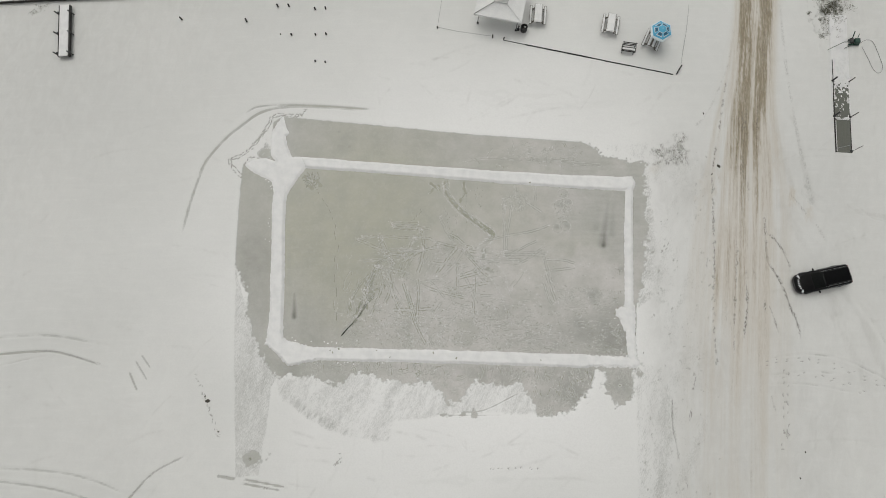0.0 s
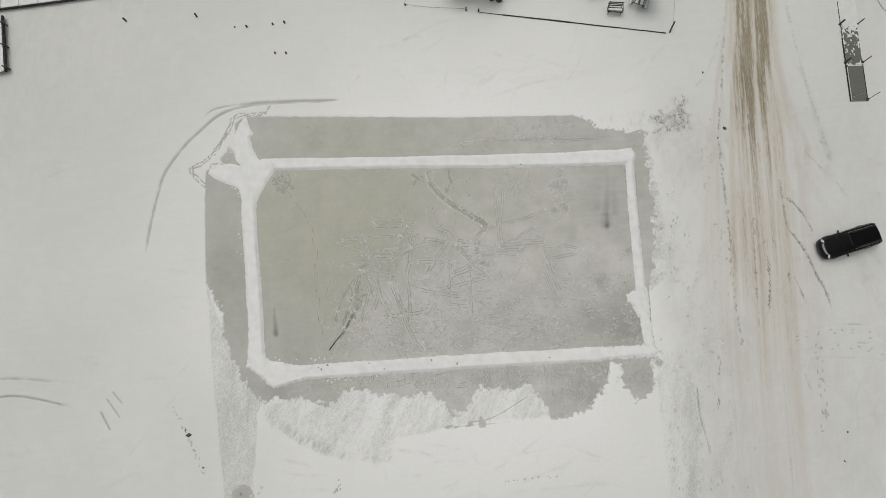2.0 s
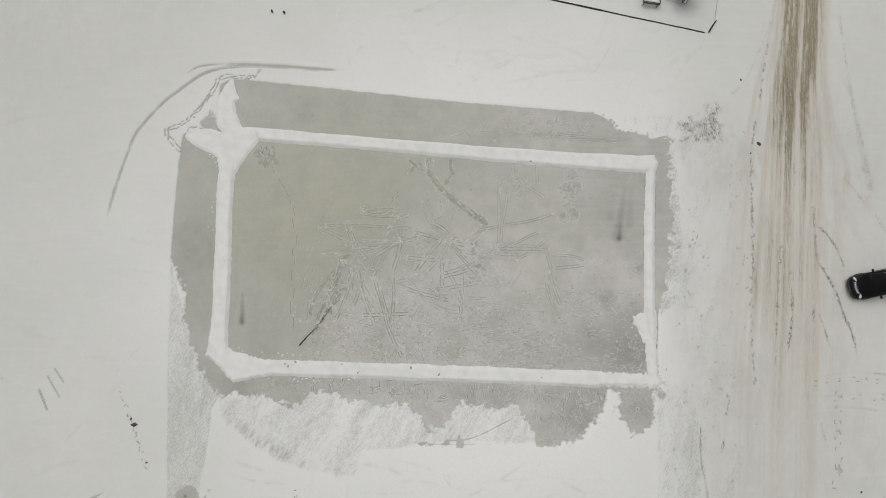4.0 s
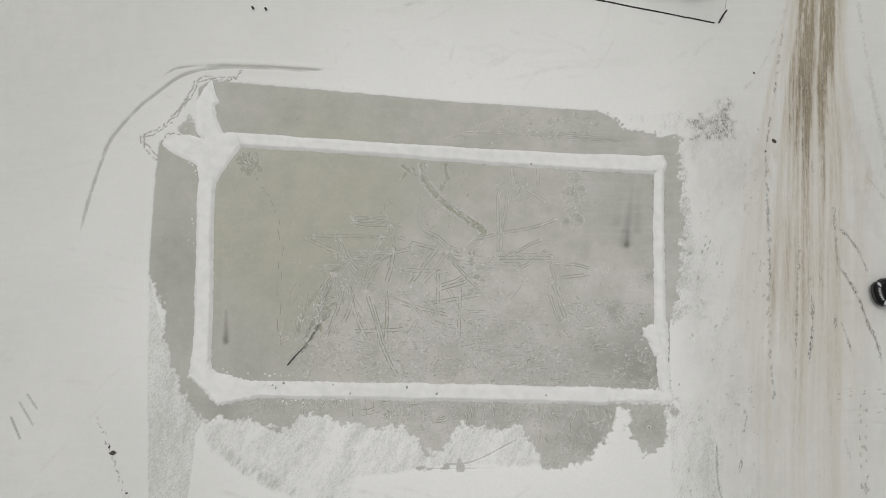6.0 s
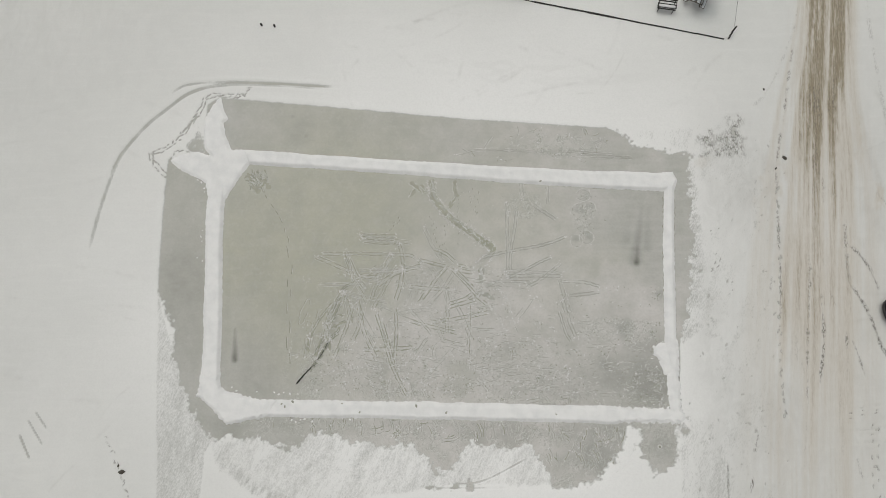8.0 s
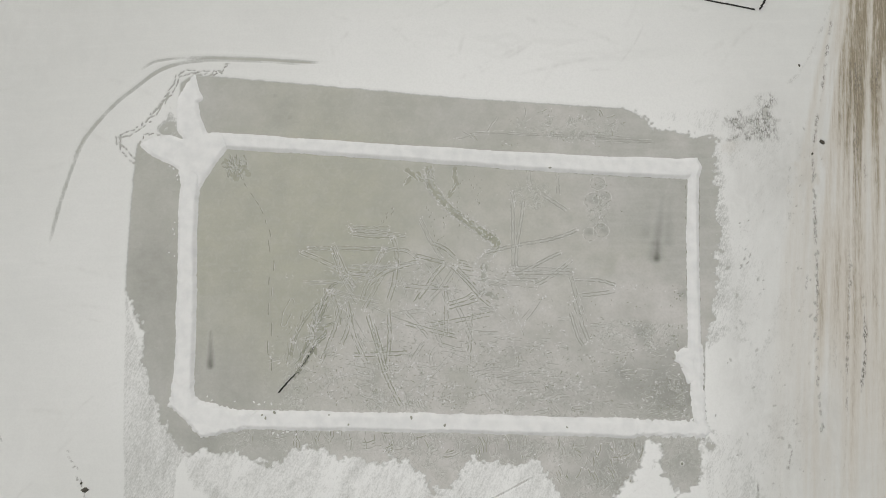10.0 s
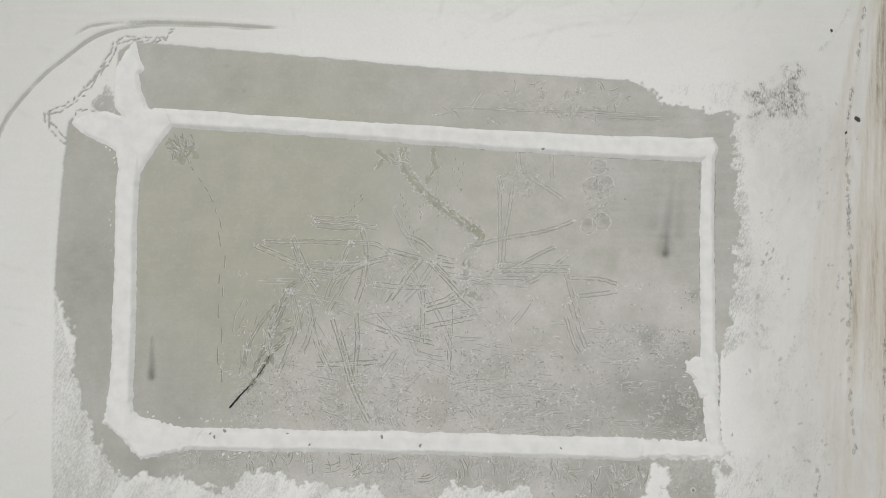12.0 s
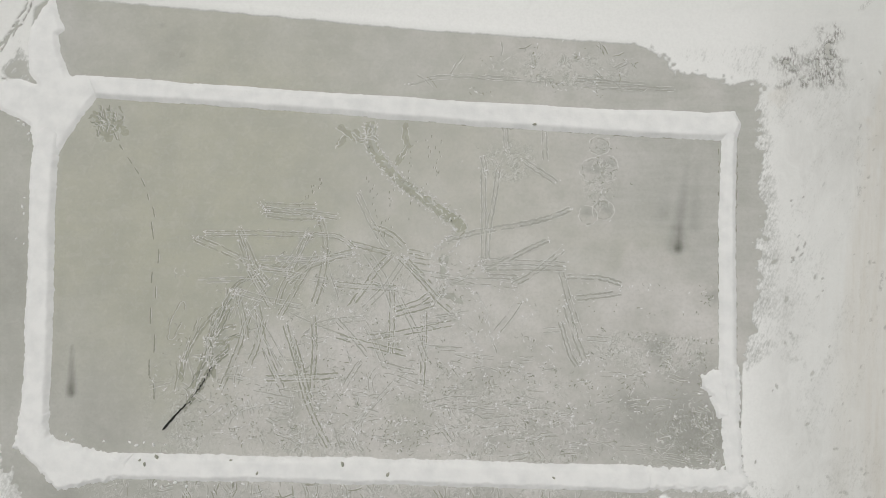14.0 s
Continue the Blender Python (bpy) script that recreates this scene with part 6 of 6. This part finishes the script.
def picnic_table(snowy):
    ob = thing("picnic_table", Matrix(), "wooden picnic table with fixed benches, snow on top", "picnic table", "picnic tables")
    for k in range(5):
        part("tabletop_board", box(bmesh.new(), (-0.30 + 0.15 * k, 0, 0.735), (0.14, 1.80, 0.04), None, 0.006), OLD_WOOD, ob)
    for sx in (-0.64, 0.64):
        for k in (-0.06, 0.06):
            part("seat_board", box(bmesh.new(), (sx + k, 0, 0.44), (0.11, 1.80, 0.04), None, 0.006), OLD_WOOD, ob)
    for y in (-0.62, 0.62):
        part("cross_beam", box(bmesh.new(), (0, y, 0.40), (1.42, 0.045, 0.09), None, 0.006), OLD_WOOD, ob)
        part("top_beam", box(bmesh.new(), (0, y, 0.69), (0.70, 0.045, 0.08), None, 0.006), OLD_WOOD, ob)
        for s in (-1, 1):
            part("leg", box(bmesh.new(), (0, 0, 0), (0.09, 0.045, 0.82), pose(s * 0.36, y + 0.05, 0.36, 0, -s * 24, 0), 0.006), OLD_WOOD, ob)
    for sx in (-0.64, 0.64):
        part("snow_cap", snow_slab(0.17, 1.74, 0.05, 2 + sx), CAP, ob, "white strip of snow").location = (sx, 0, 0.461)
    if snowy:
        part("snow_cap", snow_slab(0.68, 1.76, 0.09, 1), CAP, ob, "thick white cap of snow").location = (0, 0, 0.756)
    else:
        for sx in (-0.2, 0.2):
            part("snow_cap", snow_slab(0.22, 1.7, 0.05, 4 + sx), CAP, ob, "white strip of snow").location = (sx, 0, 0.756)
    return ob


table, bare_table = picnic_table(True), picnic_table(False)
tagged(bare_table, "wooden picnic table with snowy benches under an umbrella")
table.matrix_world = pose(7.55, 34.65, 0.05, 0, 0, -2)
copy_thing(table, pose(14.05, 34.05, 0.05, 0, 0, -8))
bare_table.matrix_world = pose(17.8, 32.75, 0.05, 0, 0, -22)


def beach_umbrella(m):
    ob = thing("umbrella", m, "blue six-sided umbrella with pale rim over a table", "umbrella")
    part("pole", rod(bmesh.new(), (0, 0, 0.0), (0, 0, 2.50), 0.022), STEEL, ob)
    part("finial", rod(bmesh.new(), (0, 0, 2.48), (0, 0, 2.58), 0.03, 0.008), PALE, ob)
    R = 1.03
    for k in range(6):
        a0, a1 = math.pi / 3 * k, math.pi / 3 * (k + 1)
        bm = bmesh.new()

        def on(r, t):
            px = r * ((1 - t) * math.cos(a0) + t * math.cos(a1))
            py = r * ((1 - t) * math.sin(a0) + t * math.sin(a1))
            return (px, py, 2.48 - 0.42 * (r / R) ** 1.4 - 0.03 * math.sin(math.pi * t) * r)
        grid = [[bm.verts.new(on(max(r, 0.02), t)) for t in np.linspace(0, 1, 7)] for r in np.linspace(0, R * 0.86, 7)]
        for r0, r1 in zip(grid, grid[1:]):
            for a, b, c, d in zip(r0, r0[1:], r1[1:], r1):
                bm.faces.new((a, d, c, b))
        panel = part("canopy_panel", bm, BLUE, ob)
        bm = bmesh.new()
        grid = [[bm.verts.new(Vector(on(r, t)) + Vector((0, 0, 0.012))) for t in np.linspace(0.2, 0.8, 5)] for r in (0.42, 0.54, 0.68)]
        for r0, r1 in zip(grid, grid[1:]):
            for a, b, c, d in zip(r0, r0[1:], r1[1:], r1):
                bm.faces.new((a, d, c, b))
        part("printed_patch", bm, DEEP_BLUE, panel, "dark blue printed patch")
        bm = bmesh.new()
        grid = [[bm.verts.new(Vector(on(r, t)) + Vector((0, 0, 0.006))) for t in np.linspace(0.14, 0.86, 5)] for r in (0.37, 0.54, 0.74)]
        for r0, r1 in zip(grid, grid[1:]):
            for a, b, c, d in zip(r0, r0[1:], r1[1:], r1):
                bm.faces.new((a, d, c, b))
        part("patch_border", bm, PALE, panel, "pale border of the printed patch")
        bm = bmesh.new()
        grid = [[bm.verts.new(on(r, t)) for t in np.linspace(0, 1, 7)] for r in (R * 0.86, R)] + [[bm.verts.new(Vector(on(R, t)) + Vector((0, 0, -0.10))) for t in np.linspace(0, 1, 7)]]
        for r0, r1 in zip(grid, grid[1:]):
            for a, b, c, d in zip(r0, r0[1:], r1[1:], r1):
                bm.faces.new((a, d, c, b))
        part("valance", bm, PALE, panel, "pale rim of the canopy")
        part("rib", rod(bmesh.new(), (0, 0, 2.45), (R * math.cos(a0), R * math.sin(a0), 2.05), 0.008), STEEL, ob)
    return ob


beach_umbrella(pose(18.0, 32.68, 0.05, 0, 0, 35))


def bench(m):
    ob = thing("bench", m, "dark slatted park bench with a backrest on snow", "bench")
    for k in range(4):
        part("seat_slat", box(bmesh.new(), (0, -0.22 + 0.12 * k, 0.44), (1.25, 0.09, 0.035), None, 0.006), DARK_WOOD, ob)
    for k in range(3):
        part("back_slat", box(bmesh.new(), (0, 0, 0), (1.25, 0.03, 0.09), pose(0, 0.27 + 0.05 * k, 0.58 + 0.14 * k, -18), 0.006), DARK_WOOD, ob)
    for x0 in (-0.5, 0.5):
        for y0, h in ((-0.22, 0.43), (0.22, 0.43)):
            part("leg", box(bmesh.new(), (x0, y0, h / 2), (0.05, 0.05, h), None, 0.006), BLACK_STEEL, ob)
        part("back_post", rod(bmesh.new(), (x0, 0.24, 0.40), (x0, 0.40, 0.95), 0.022), BLACK_STEEL, ob)
        part("armrest", box(bmesh.new(), (x0 * 1.2, 0.02, 0.62), (0.05, 0.52, 0.03), None, 0.006), BLACK_STEEL, ob)
    return ob


park_bench = bench(pose(15.65, 31.75, 0.05, 0, 0, -6))
part("snow_cap", snow_slab(1.15, 0.20, 0.05, 5), CAP, park_bench, "thin strip of snow").location = (0, 0.0, 0.459)


def tent(m):
    ob = thing("canopy_tent", m, "white square canopy tent with a vent at its top", "tent")
    W, EAVE, TOP, VENT, BACK = 2.1, 2.0, 2.4, 0.5, -0.3
    corners = [(-W, -W), (W, -W), (W, W), (-W, W)]
    for k in range(4):
        (ax, ay), (bx, by) = corners[k], corners[(k + 1) % 4]
        bm = bmesh.new()
        grid = []
        for s in np.linspace(0, 1, 7):
            q = 1 - s + s * VENT / W
            zz = EAVE + (TOP - EAVE) * s - 0.10 * math.sin(math.pi * s)
            grid.append([bm.verts.new((q * ((1 - t) * ax + t * bx), q * ((1 - t) * ay + t * by) + BACK * s, zz - 0.05 * math.sin(math.pi * t) * (1 - s))) for t in np.linspace(0, 1, 9)])
        for r0, r1 in zip(grid, grid[1:]):
            for a, b, c, d in zip(r0, r0[1:], r1[1:], r1):
                bm.faces.new((a, b, c, d))
        panel = part("roof_panel", bm, CANVAS, ob)
        bm = bmesh.new()
        box(bm, (0, 0, 0), (2 * W, 0.02, 0.22), Matrix.Translation(((ax + bx) / 2, (ay + by) / 2, EAVE - 0.11)) @ pose(0, 0, 0, 0, 0, 90 * k), 0.004)
        part("valance", bm, CANVAS, panel)
        part("roof_edge", rod(bmesh.new(), (ax, ay, EAVE + 0.012), (ax * VENT / W, ay * VENT / W + BACK, TOP + 0.012), 0.022), BLACK_STEEL if k in (0, 3) else CANVAS, ob, "seam over the roof frame")
        q = 1.75 / W
        leg = part("leg", rod(bmesh.new(), (ax * q, ay * q, 0.0), (ax * q, ay * q, EAVE), 0.035), BLACK_STEEL, ob, "dark metal leg")
        part("foot_plate", box(bmesh.new(), (ax * q, ay * q, 0.03), (0.18, 0.18, 0.05), None, 0.01), BLACK_STEEL, leg)
    bm = bmesh.new()
    cap = [bm.verts.new((sx * (VENT + 0.06), sy * (VENT + 0.06) + BACK, TOP + 0.04)) for sx, sy in ((-1, -1), (1, -1), (1, 1), (-1, 1))]
    tip = bm.verts.new((0, BACK, TOP + 0.22))
    for k in range(4):
        bm.faces.new((cap[k], cap[(k + 1) % 4], tip))
    bmesh.ops.solidify(bm, geom=bm.faces[:], thickness=0.02)
    part("vent_cap", bm, CANVAS, ob)
    for k in range(4):
        (ax, ay), (bx, by) = corners[k], corners[(k + 1) % 4]
        q = (VENT + 0.07) / W
        part("vent_edge", rod(bmesh.new(), (ax * q, ay * q + BACK, TOP + 0.04), (bx * q, by * q + BACK, TOP + 0.04), 0.018), STEEL, ob)
    return ob


tent(pose(4.2, 35.3, 0.05, 0, 0, -9))


def fire_drum(m):
    ob = thing("fire_drum", m, "black steel fire drum with charred wood inside", "drum")
    bm = bmesh.new()
    rings = []
    for r, z in ((0.27, 0.0), (0.29, 0.02), (0.29, 0.28), (0.305, 0.30), (0.305, 0.33), (0.29, 0.35), (0.29, 0.60), (0.30, 0.62), (0.27, 0.62), (0.26, 0.30), (0.24, 0.28)):
        rings.append([bm.verts.new((r * math.cos(a), r * math.sin(a), z)) for a in np.linspace(0, 2 * math.pi, 24, endpoint=False)])
    for lo, hi in zip(rings, rings[1:]):
        for i in range(24):
            bm.faces.new((lo[i], lo[(i + 1) % 24], hi[(i + 1) % 24], hi[i]))
    bm.faces.new(rings[-1])
    part("shell", bm, BLACK_STEEL, ob)
    for k in range(4):
        part("log", rod(bmesh.new(), (-0.15 + 0.08 * k, -0.14, 0.36 + 0.03 * k), (0.12 - 0.05 * k, 0.15, 0.42 + 0.02 * k), 0.035), OLD_WOOD, ob, "charred log")
    part("ash_snow", box(bmesh.new(), (0.08, 0.05, 0.50), (0.16, 0.12, 0.06), None, 0.02), CAP, ob, "patch of snow on the logs")
    return ob


fire_drum(pose(6.35, 33.35, 0.05))
bm = rod(rod(bmesh.new(), (0, 0, 0), (0, 0.03, 0.85), 0.03), (-0.10, 0.02, 0.6), (0.12, 0.02, 0.62), 0.025)
whole("tent_ballast", box(bm, (0, 0, 0.12), (0.22, 0.2, 0.24), None, 0.03), BLACK_STEEL, pose(5.85, 33.35, 0.05), "dark ballast weight strapped upright at a tent leg", "ballast")


# ---- mooring posts frozen into the ice ----
def post(x, y, h, r):
    bm = rod(bmesh.new(), (0, 0, -0.1), (0.02, 0.01, h), r, r * 0.92, 14)
    bmesh.ops.bevel(bm, geom=[e for e in bm.edges if len(e.link_faces) == 2 and e.calc_face_angle() > 1.2], offset=0.015, segments=1, affect="EDGES")
    return whole("mooring_post", bm, DARK_WOOD, pose(x, y, 0.03, 0, 0, 37 * x), "short dark wooden post standing in snow", "post", "posts in the snow")


for px, py, h in ((-24.6, 32.9, 0.50), (-18.7, 33.0, 0.50), (-16.0, 34.6, 0.45), (-15.0, 34.7, 0.40), (-12.6, 34.5, 0.42), (-11.65, 34.6, 0.42), (-15.5, 31.9, 0.15), (-14.5, 31.9, 0.26), (-12.35, 32.0, 0.28), (-11.4, 32.1, 0.32), (-12.15, 29.45, 0.25), (-11.25, 29.4, 0.25)):
    post(px, py, h, 0.075 if h > 0.2 else 0.05)


# ---- the two jetties ----
def jetty(name, m, length, width, bare, posts, label, high):
    """Deck boards on two side beams, held between steel piles; the boards run across."""
    ob = thing(name, m, label, "jetty", "jetties frozen into the ice")
    run = (0, length, length) if not bare else (0, 8.6, 3.6)
    for s in (-1, 1):
        part("side_beam", box(bmesh.new(), (s * width / 2, run[1 + (s > 0)] / 2, high - 0.11 + (0.04 if s < 0 else 0)), (0.06 if bare or s < 0 else 0.17, run[1 + (s > 0)], 0.26), None, 0.012), DARK_WOOD, ob, "dark side beam")
    shared = None
    n = int(length / 0.15)
    for i in range(n):
        if shared is None:
            first = part("deck_board", box(bmesh.new(), (0, 0, 0), (width, 0.144, 0.035), None, 0.004), DECK, ob)
            shared = first.data
        else:
            first = new("deck_board", shared)
            first.parent = ob
        first.location = (0.004 * ((i * 7) % 5 - 2), 0.08 + i * 0.15, high - 0.02 + 0.002 * (i % 3))
    for x0, y0, h, r in posts:
        pile = part("pile", rod(bmesh.new(), (x0, y0, -0.1), (x0 * 1.01, y0 - 0.16 * h * (not bare), h), r, r, 12), BLACK_STEEL, ob, "dark steel pile")
        part("pile_ring", box(bmesh.new(), (x0 - 0.06 * math.copysign(1, x0), y0, high), (0.22, 0.2, 0.07), None, 0.015), BLACK_STEEL, pile, "steel ring that holds the deck")
    # snow lying on the boards, ragged towards its bare end
    edge = 0.26 if bare else 0.02
    xs, ys = np.arange(-width / 2 - edge, width / 2 + edge + 0.001, 0.03), np.arange(bare, length + 0.01, 0.035)
    gx, gy = np.meshgrid(xs, ys)
    z = high + 0.005 + 0.06 * smooth(1.6 if bare else 0, 4.2 if bare else 0.1, gy - bare) + (0.045 * np.exp(-((gy - bare - 0.15) / 0.07) ** 2) if bare else 0) + 0.055 * fbm(gx * 7.0, gy * 5.0, 4, int(500 + length * 3)) * smooth(7.0, 2.0, gy - bare) * (1 if bare else 0.2) - (0.03 if bare else 0)
    z = z - (0.14 * smooth(width / 2 + 0.05, width / 2 + 0.24, np.abs(gx)) if bare else 0.10 * smooth(width / 2 - 0.10, width / 2 + 0.03, np.abs(gx)))
    cap = sheet("snow_cap", xs, ys, z, THIN_SNOW if bare else CAP)
    cap.parent = ob
    tagged(cap, "ragged layer of snow")
    if bare:
        part("snow_edge", box(bmesh.new(), (-width / 2 + 0.09, 0.5 * bare, high + 0.012), (0.05, bare - 0.2, 0.03), None, 0.01), CAP, ob, "thin line of snow along the deck edge")
        part("snow_edge", box(bmesh.new(), (0.02, bare + 0.02, high + 0.012), (width - 0.3, 0.06, 0.03), None, 0.01), CAP, ob, "thin line of snow across the deck")
    return ob


jetty("jetty", pose(-34.52, 28.62, 0.0, 0, 0, 8), 5.0, 0.92, 0.0, [(s * 0.60, y0, 0.98, 0.06) for s in (-1, 1) for y0 in (0.35, 2.3, 4.3)], "narrow snow-covered wooden jetty between dark steel piles", 0.5)
jetty("jetty", pose(34.3, 23.2, 0.0, 0, 0, -1), 13.0, 1.35, 3.0, [(-0.72, 3.3, 0.9, 0.07), (0.74, 3.3, 1.1, 0.035), (-0.72, 6.6, 0.8, 0.07), (0.74, 6.6, 0.9, 0.04), (0.70, 0.15, 1.5, 0.022)], "narrow grey wooden jetty half swept of snow", 0.09)
whole("boat_hook", rod(bmesh.new(), (0, 0, 0), (1.05, 0.30, 0.02), 0.02), STEEL, pose(33.75, 23.55, 0.14), "pale pole lying across jetty boards", "pole")


def winch(m):
    ob = thing("boat_winch", m, "green steel boat winch with long arms in snow", "winch")
    part("base_frame", box(box(bmesh.new(), (0, 0, 0.10), (0.95, 0.10, 0.10)), (0, 0.45, 0.10), (0.95, 0.10, 0.10)), GREEN, ob)
    part("motor_box", box(bmesh.new(), (0.12, 0.20, 0.36), (0.46, 0.40, 0.40), None, 0.03), GREEN, ob)
    part("drum", rod(bmesh.new(), (-0.30, 0.05, 0.34), (-0.30, 0.45, 0.34), 0.16, sides=18), BLACK_STEEL, ob)
    part("strut", rod(bmesh.new(), (-0.25, 0.25, 0.2), (-0.20, 0.95, 0.75), 0.045), GREEN, ob)
    part("strut", rod(bmesh.new(), (0.30, 0.45, 0.15), (0.30, 0.80, 0.55), 0.03), GREEN, ob)
    arm = part("arm", rod(bmesh.new(), (-0.25, 0.1, 0.4), (-1.15, 0.0, 0.55), 0.03), GREEN, ob, "long jib arm")
    part("arm_tip", rod(bmesh.new(), (-1.15, 0.0, 0.55), (-2.5, -0.65, 0.35), 0.026), GREEN, arm)
    part("handle", rod(bmesh.new(), (-0.2, -0.05, 0.25), (-0.95, -0.42, 0.2), 0.022), GREEN, ob)
    return ob


winch(pose(35.75, 33.3, 0.07, 0, 0, 2))
wire("hose", [(p[0], p[1], 0.10) for p in curve_through([(36.2, 33.4), (36.9, 33.85), (37.5, 33.7), (37.9, 32.6), (38.2, 31.4), (37.9, 30.75), (37.4, 31.0), (37.0, 32.0), (36.5, 33.2)], 6)], 0.014, HOSE, "loop of thin dark hose lying on snow", "hose")


# ---- shore: a low retaining wall, and dry reeds by the jetty ----
def shore_wall():
    line = curve_through([(-75, 30.2), (-55, 32.2), (-41.6, 33.65), (-36.4, 34.2), (-28.7, 34.95), (-21.0, 36.0), (-10.0, 37.6), (2.0, 39.2)], 5)
    for k, ((ax, ay), (bx, by)) in enumerate(zip(line, line[1:])):
        step = math.hypot(bx - ax, by - ay)
        bm = box(bmesh.new(), (0, 0.9, 0.10), (step - 0.02, 1.7, 0.50), None, 0.05)
        ob = whole("retaining_wall", bm, DRIFT, pose((ax + bx) / 2, (ay + by) / 2, 0.0, 0, 0, math.degrees(math.atan2(by - ay, bx - ax))), "low shore wall buried under snow", "retaining wall", "lengths of the shore wall")
        tagged(ob, kind="structure")
        bm = box(bmesh.new(), (0, -0.02, 0.27), (step - 0.03, 0.12, 0.20), None, 0.02)
        part("fender_beam", bm, DARK_WOOD, ob, "dark timber fender beam")


shore_wall()


def reeds(name, cx, cy, rx, ry, count, label):
    """Dry stalks bent over in the snow."""
    strips_v, strips_f = [], []
    r = random.Random(int(cx * 10))
    tufts = [(cx + rx * r.gauss(0, 0.5), cy + ry * r.gauss(0, 0.5), r.uniform(0.06, 0.3)) for _ in range(max(4, count // 22))]
    for _ in range(count):
        tx, ty, tr = r.choice(tufts)
        x0, y0, t, h = r.gauss(tx, tr), r.gauss(ty, tr), r.uniform(0, 6.283), r.uniform(0.06, 0.24)
        base = len(strips_v)
        wd = r.uniform(0.007, 0.016)
        for k in range(4):
            u = k / 3
            x1, y1, z1 = x0 + h * 0.9 * u * u * math.cos(t), y0 + h * 0.9 * u * u * math.sin(t), 0.03 + h * (u - 0.45 * u * u)
            sx, sy = -math.sin(t) * wd * (1 - 0.7 * u), math.cos(t) * wd * (1 - 0.7 * u)
            strips_v += [(x1 - sx, y1 - sy, z1), (x1 + sx, y1 + sy, z1), (x1, y1, z1 + wd)]
        for k in range(3):
            o = base + 3 * k
            strips_f += [(o, o + 2, o + 5, o + 3), (o + 2, o + 1, o + 4, o + 5), (o + 1, o, o + 3, o + 4)]
    me = bpy.data.meshes.new(name)
    me.from_pydata(strips_v, [], strips_f)
    me.materials.append(TWIG)
    return tagged(new(name, me), label, "reeds", kind="stuff")


reeds("dry_reeds", 34.2, 36.7, 1.3, 2.2, 1700, "clump of dry brown reeds half buried in snow")
reeds("dry_reeds", 33.2, 34.6, 0.7, 1.2, 90, "thin dry brown reeds in snow")
reeds("dry_reeds", -37.6, 33.4, 1.5, 0.6, 70, "thin dry twigs at the foot of the shore wall")
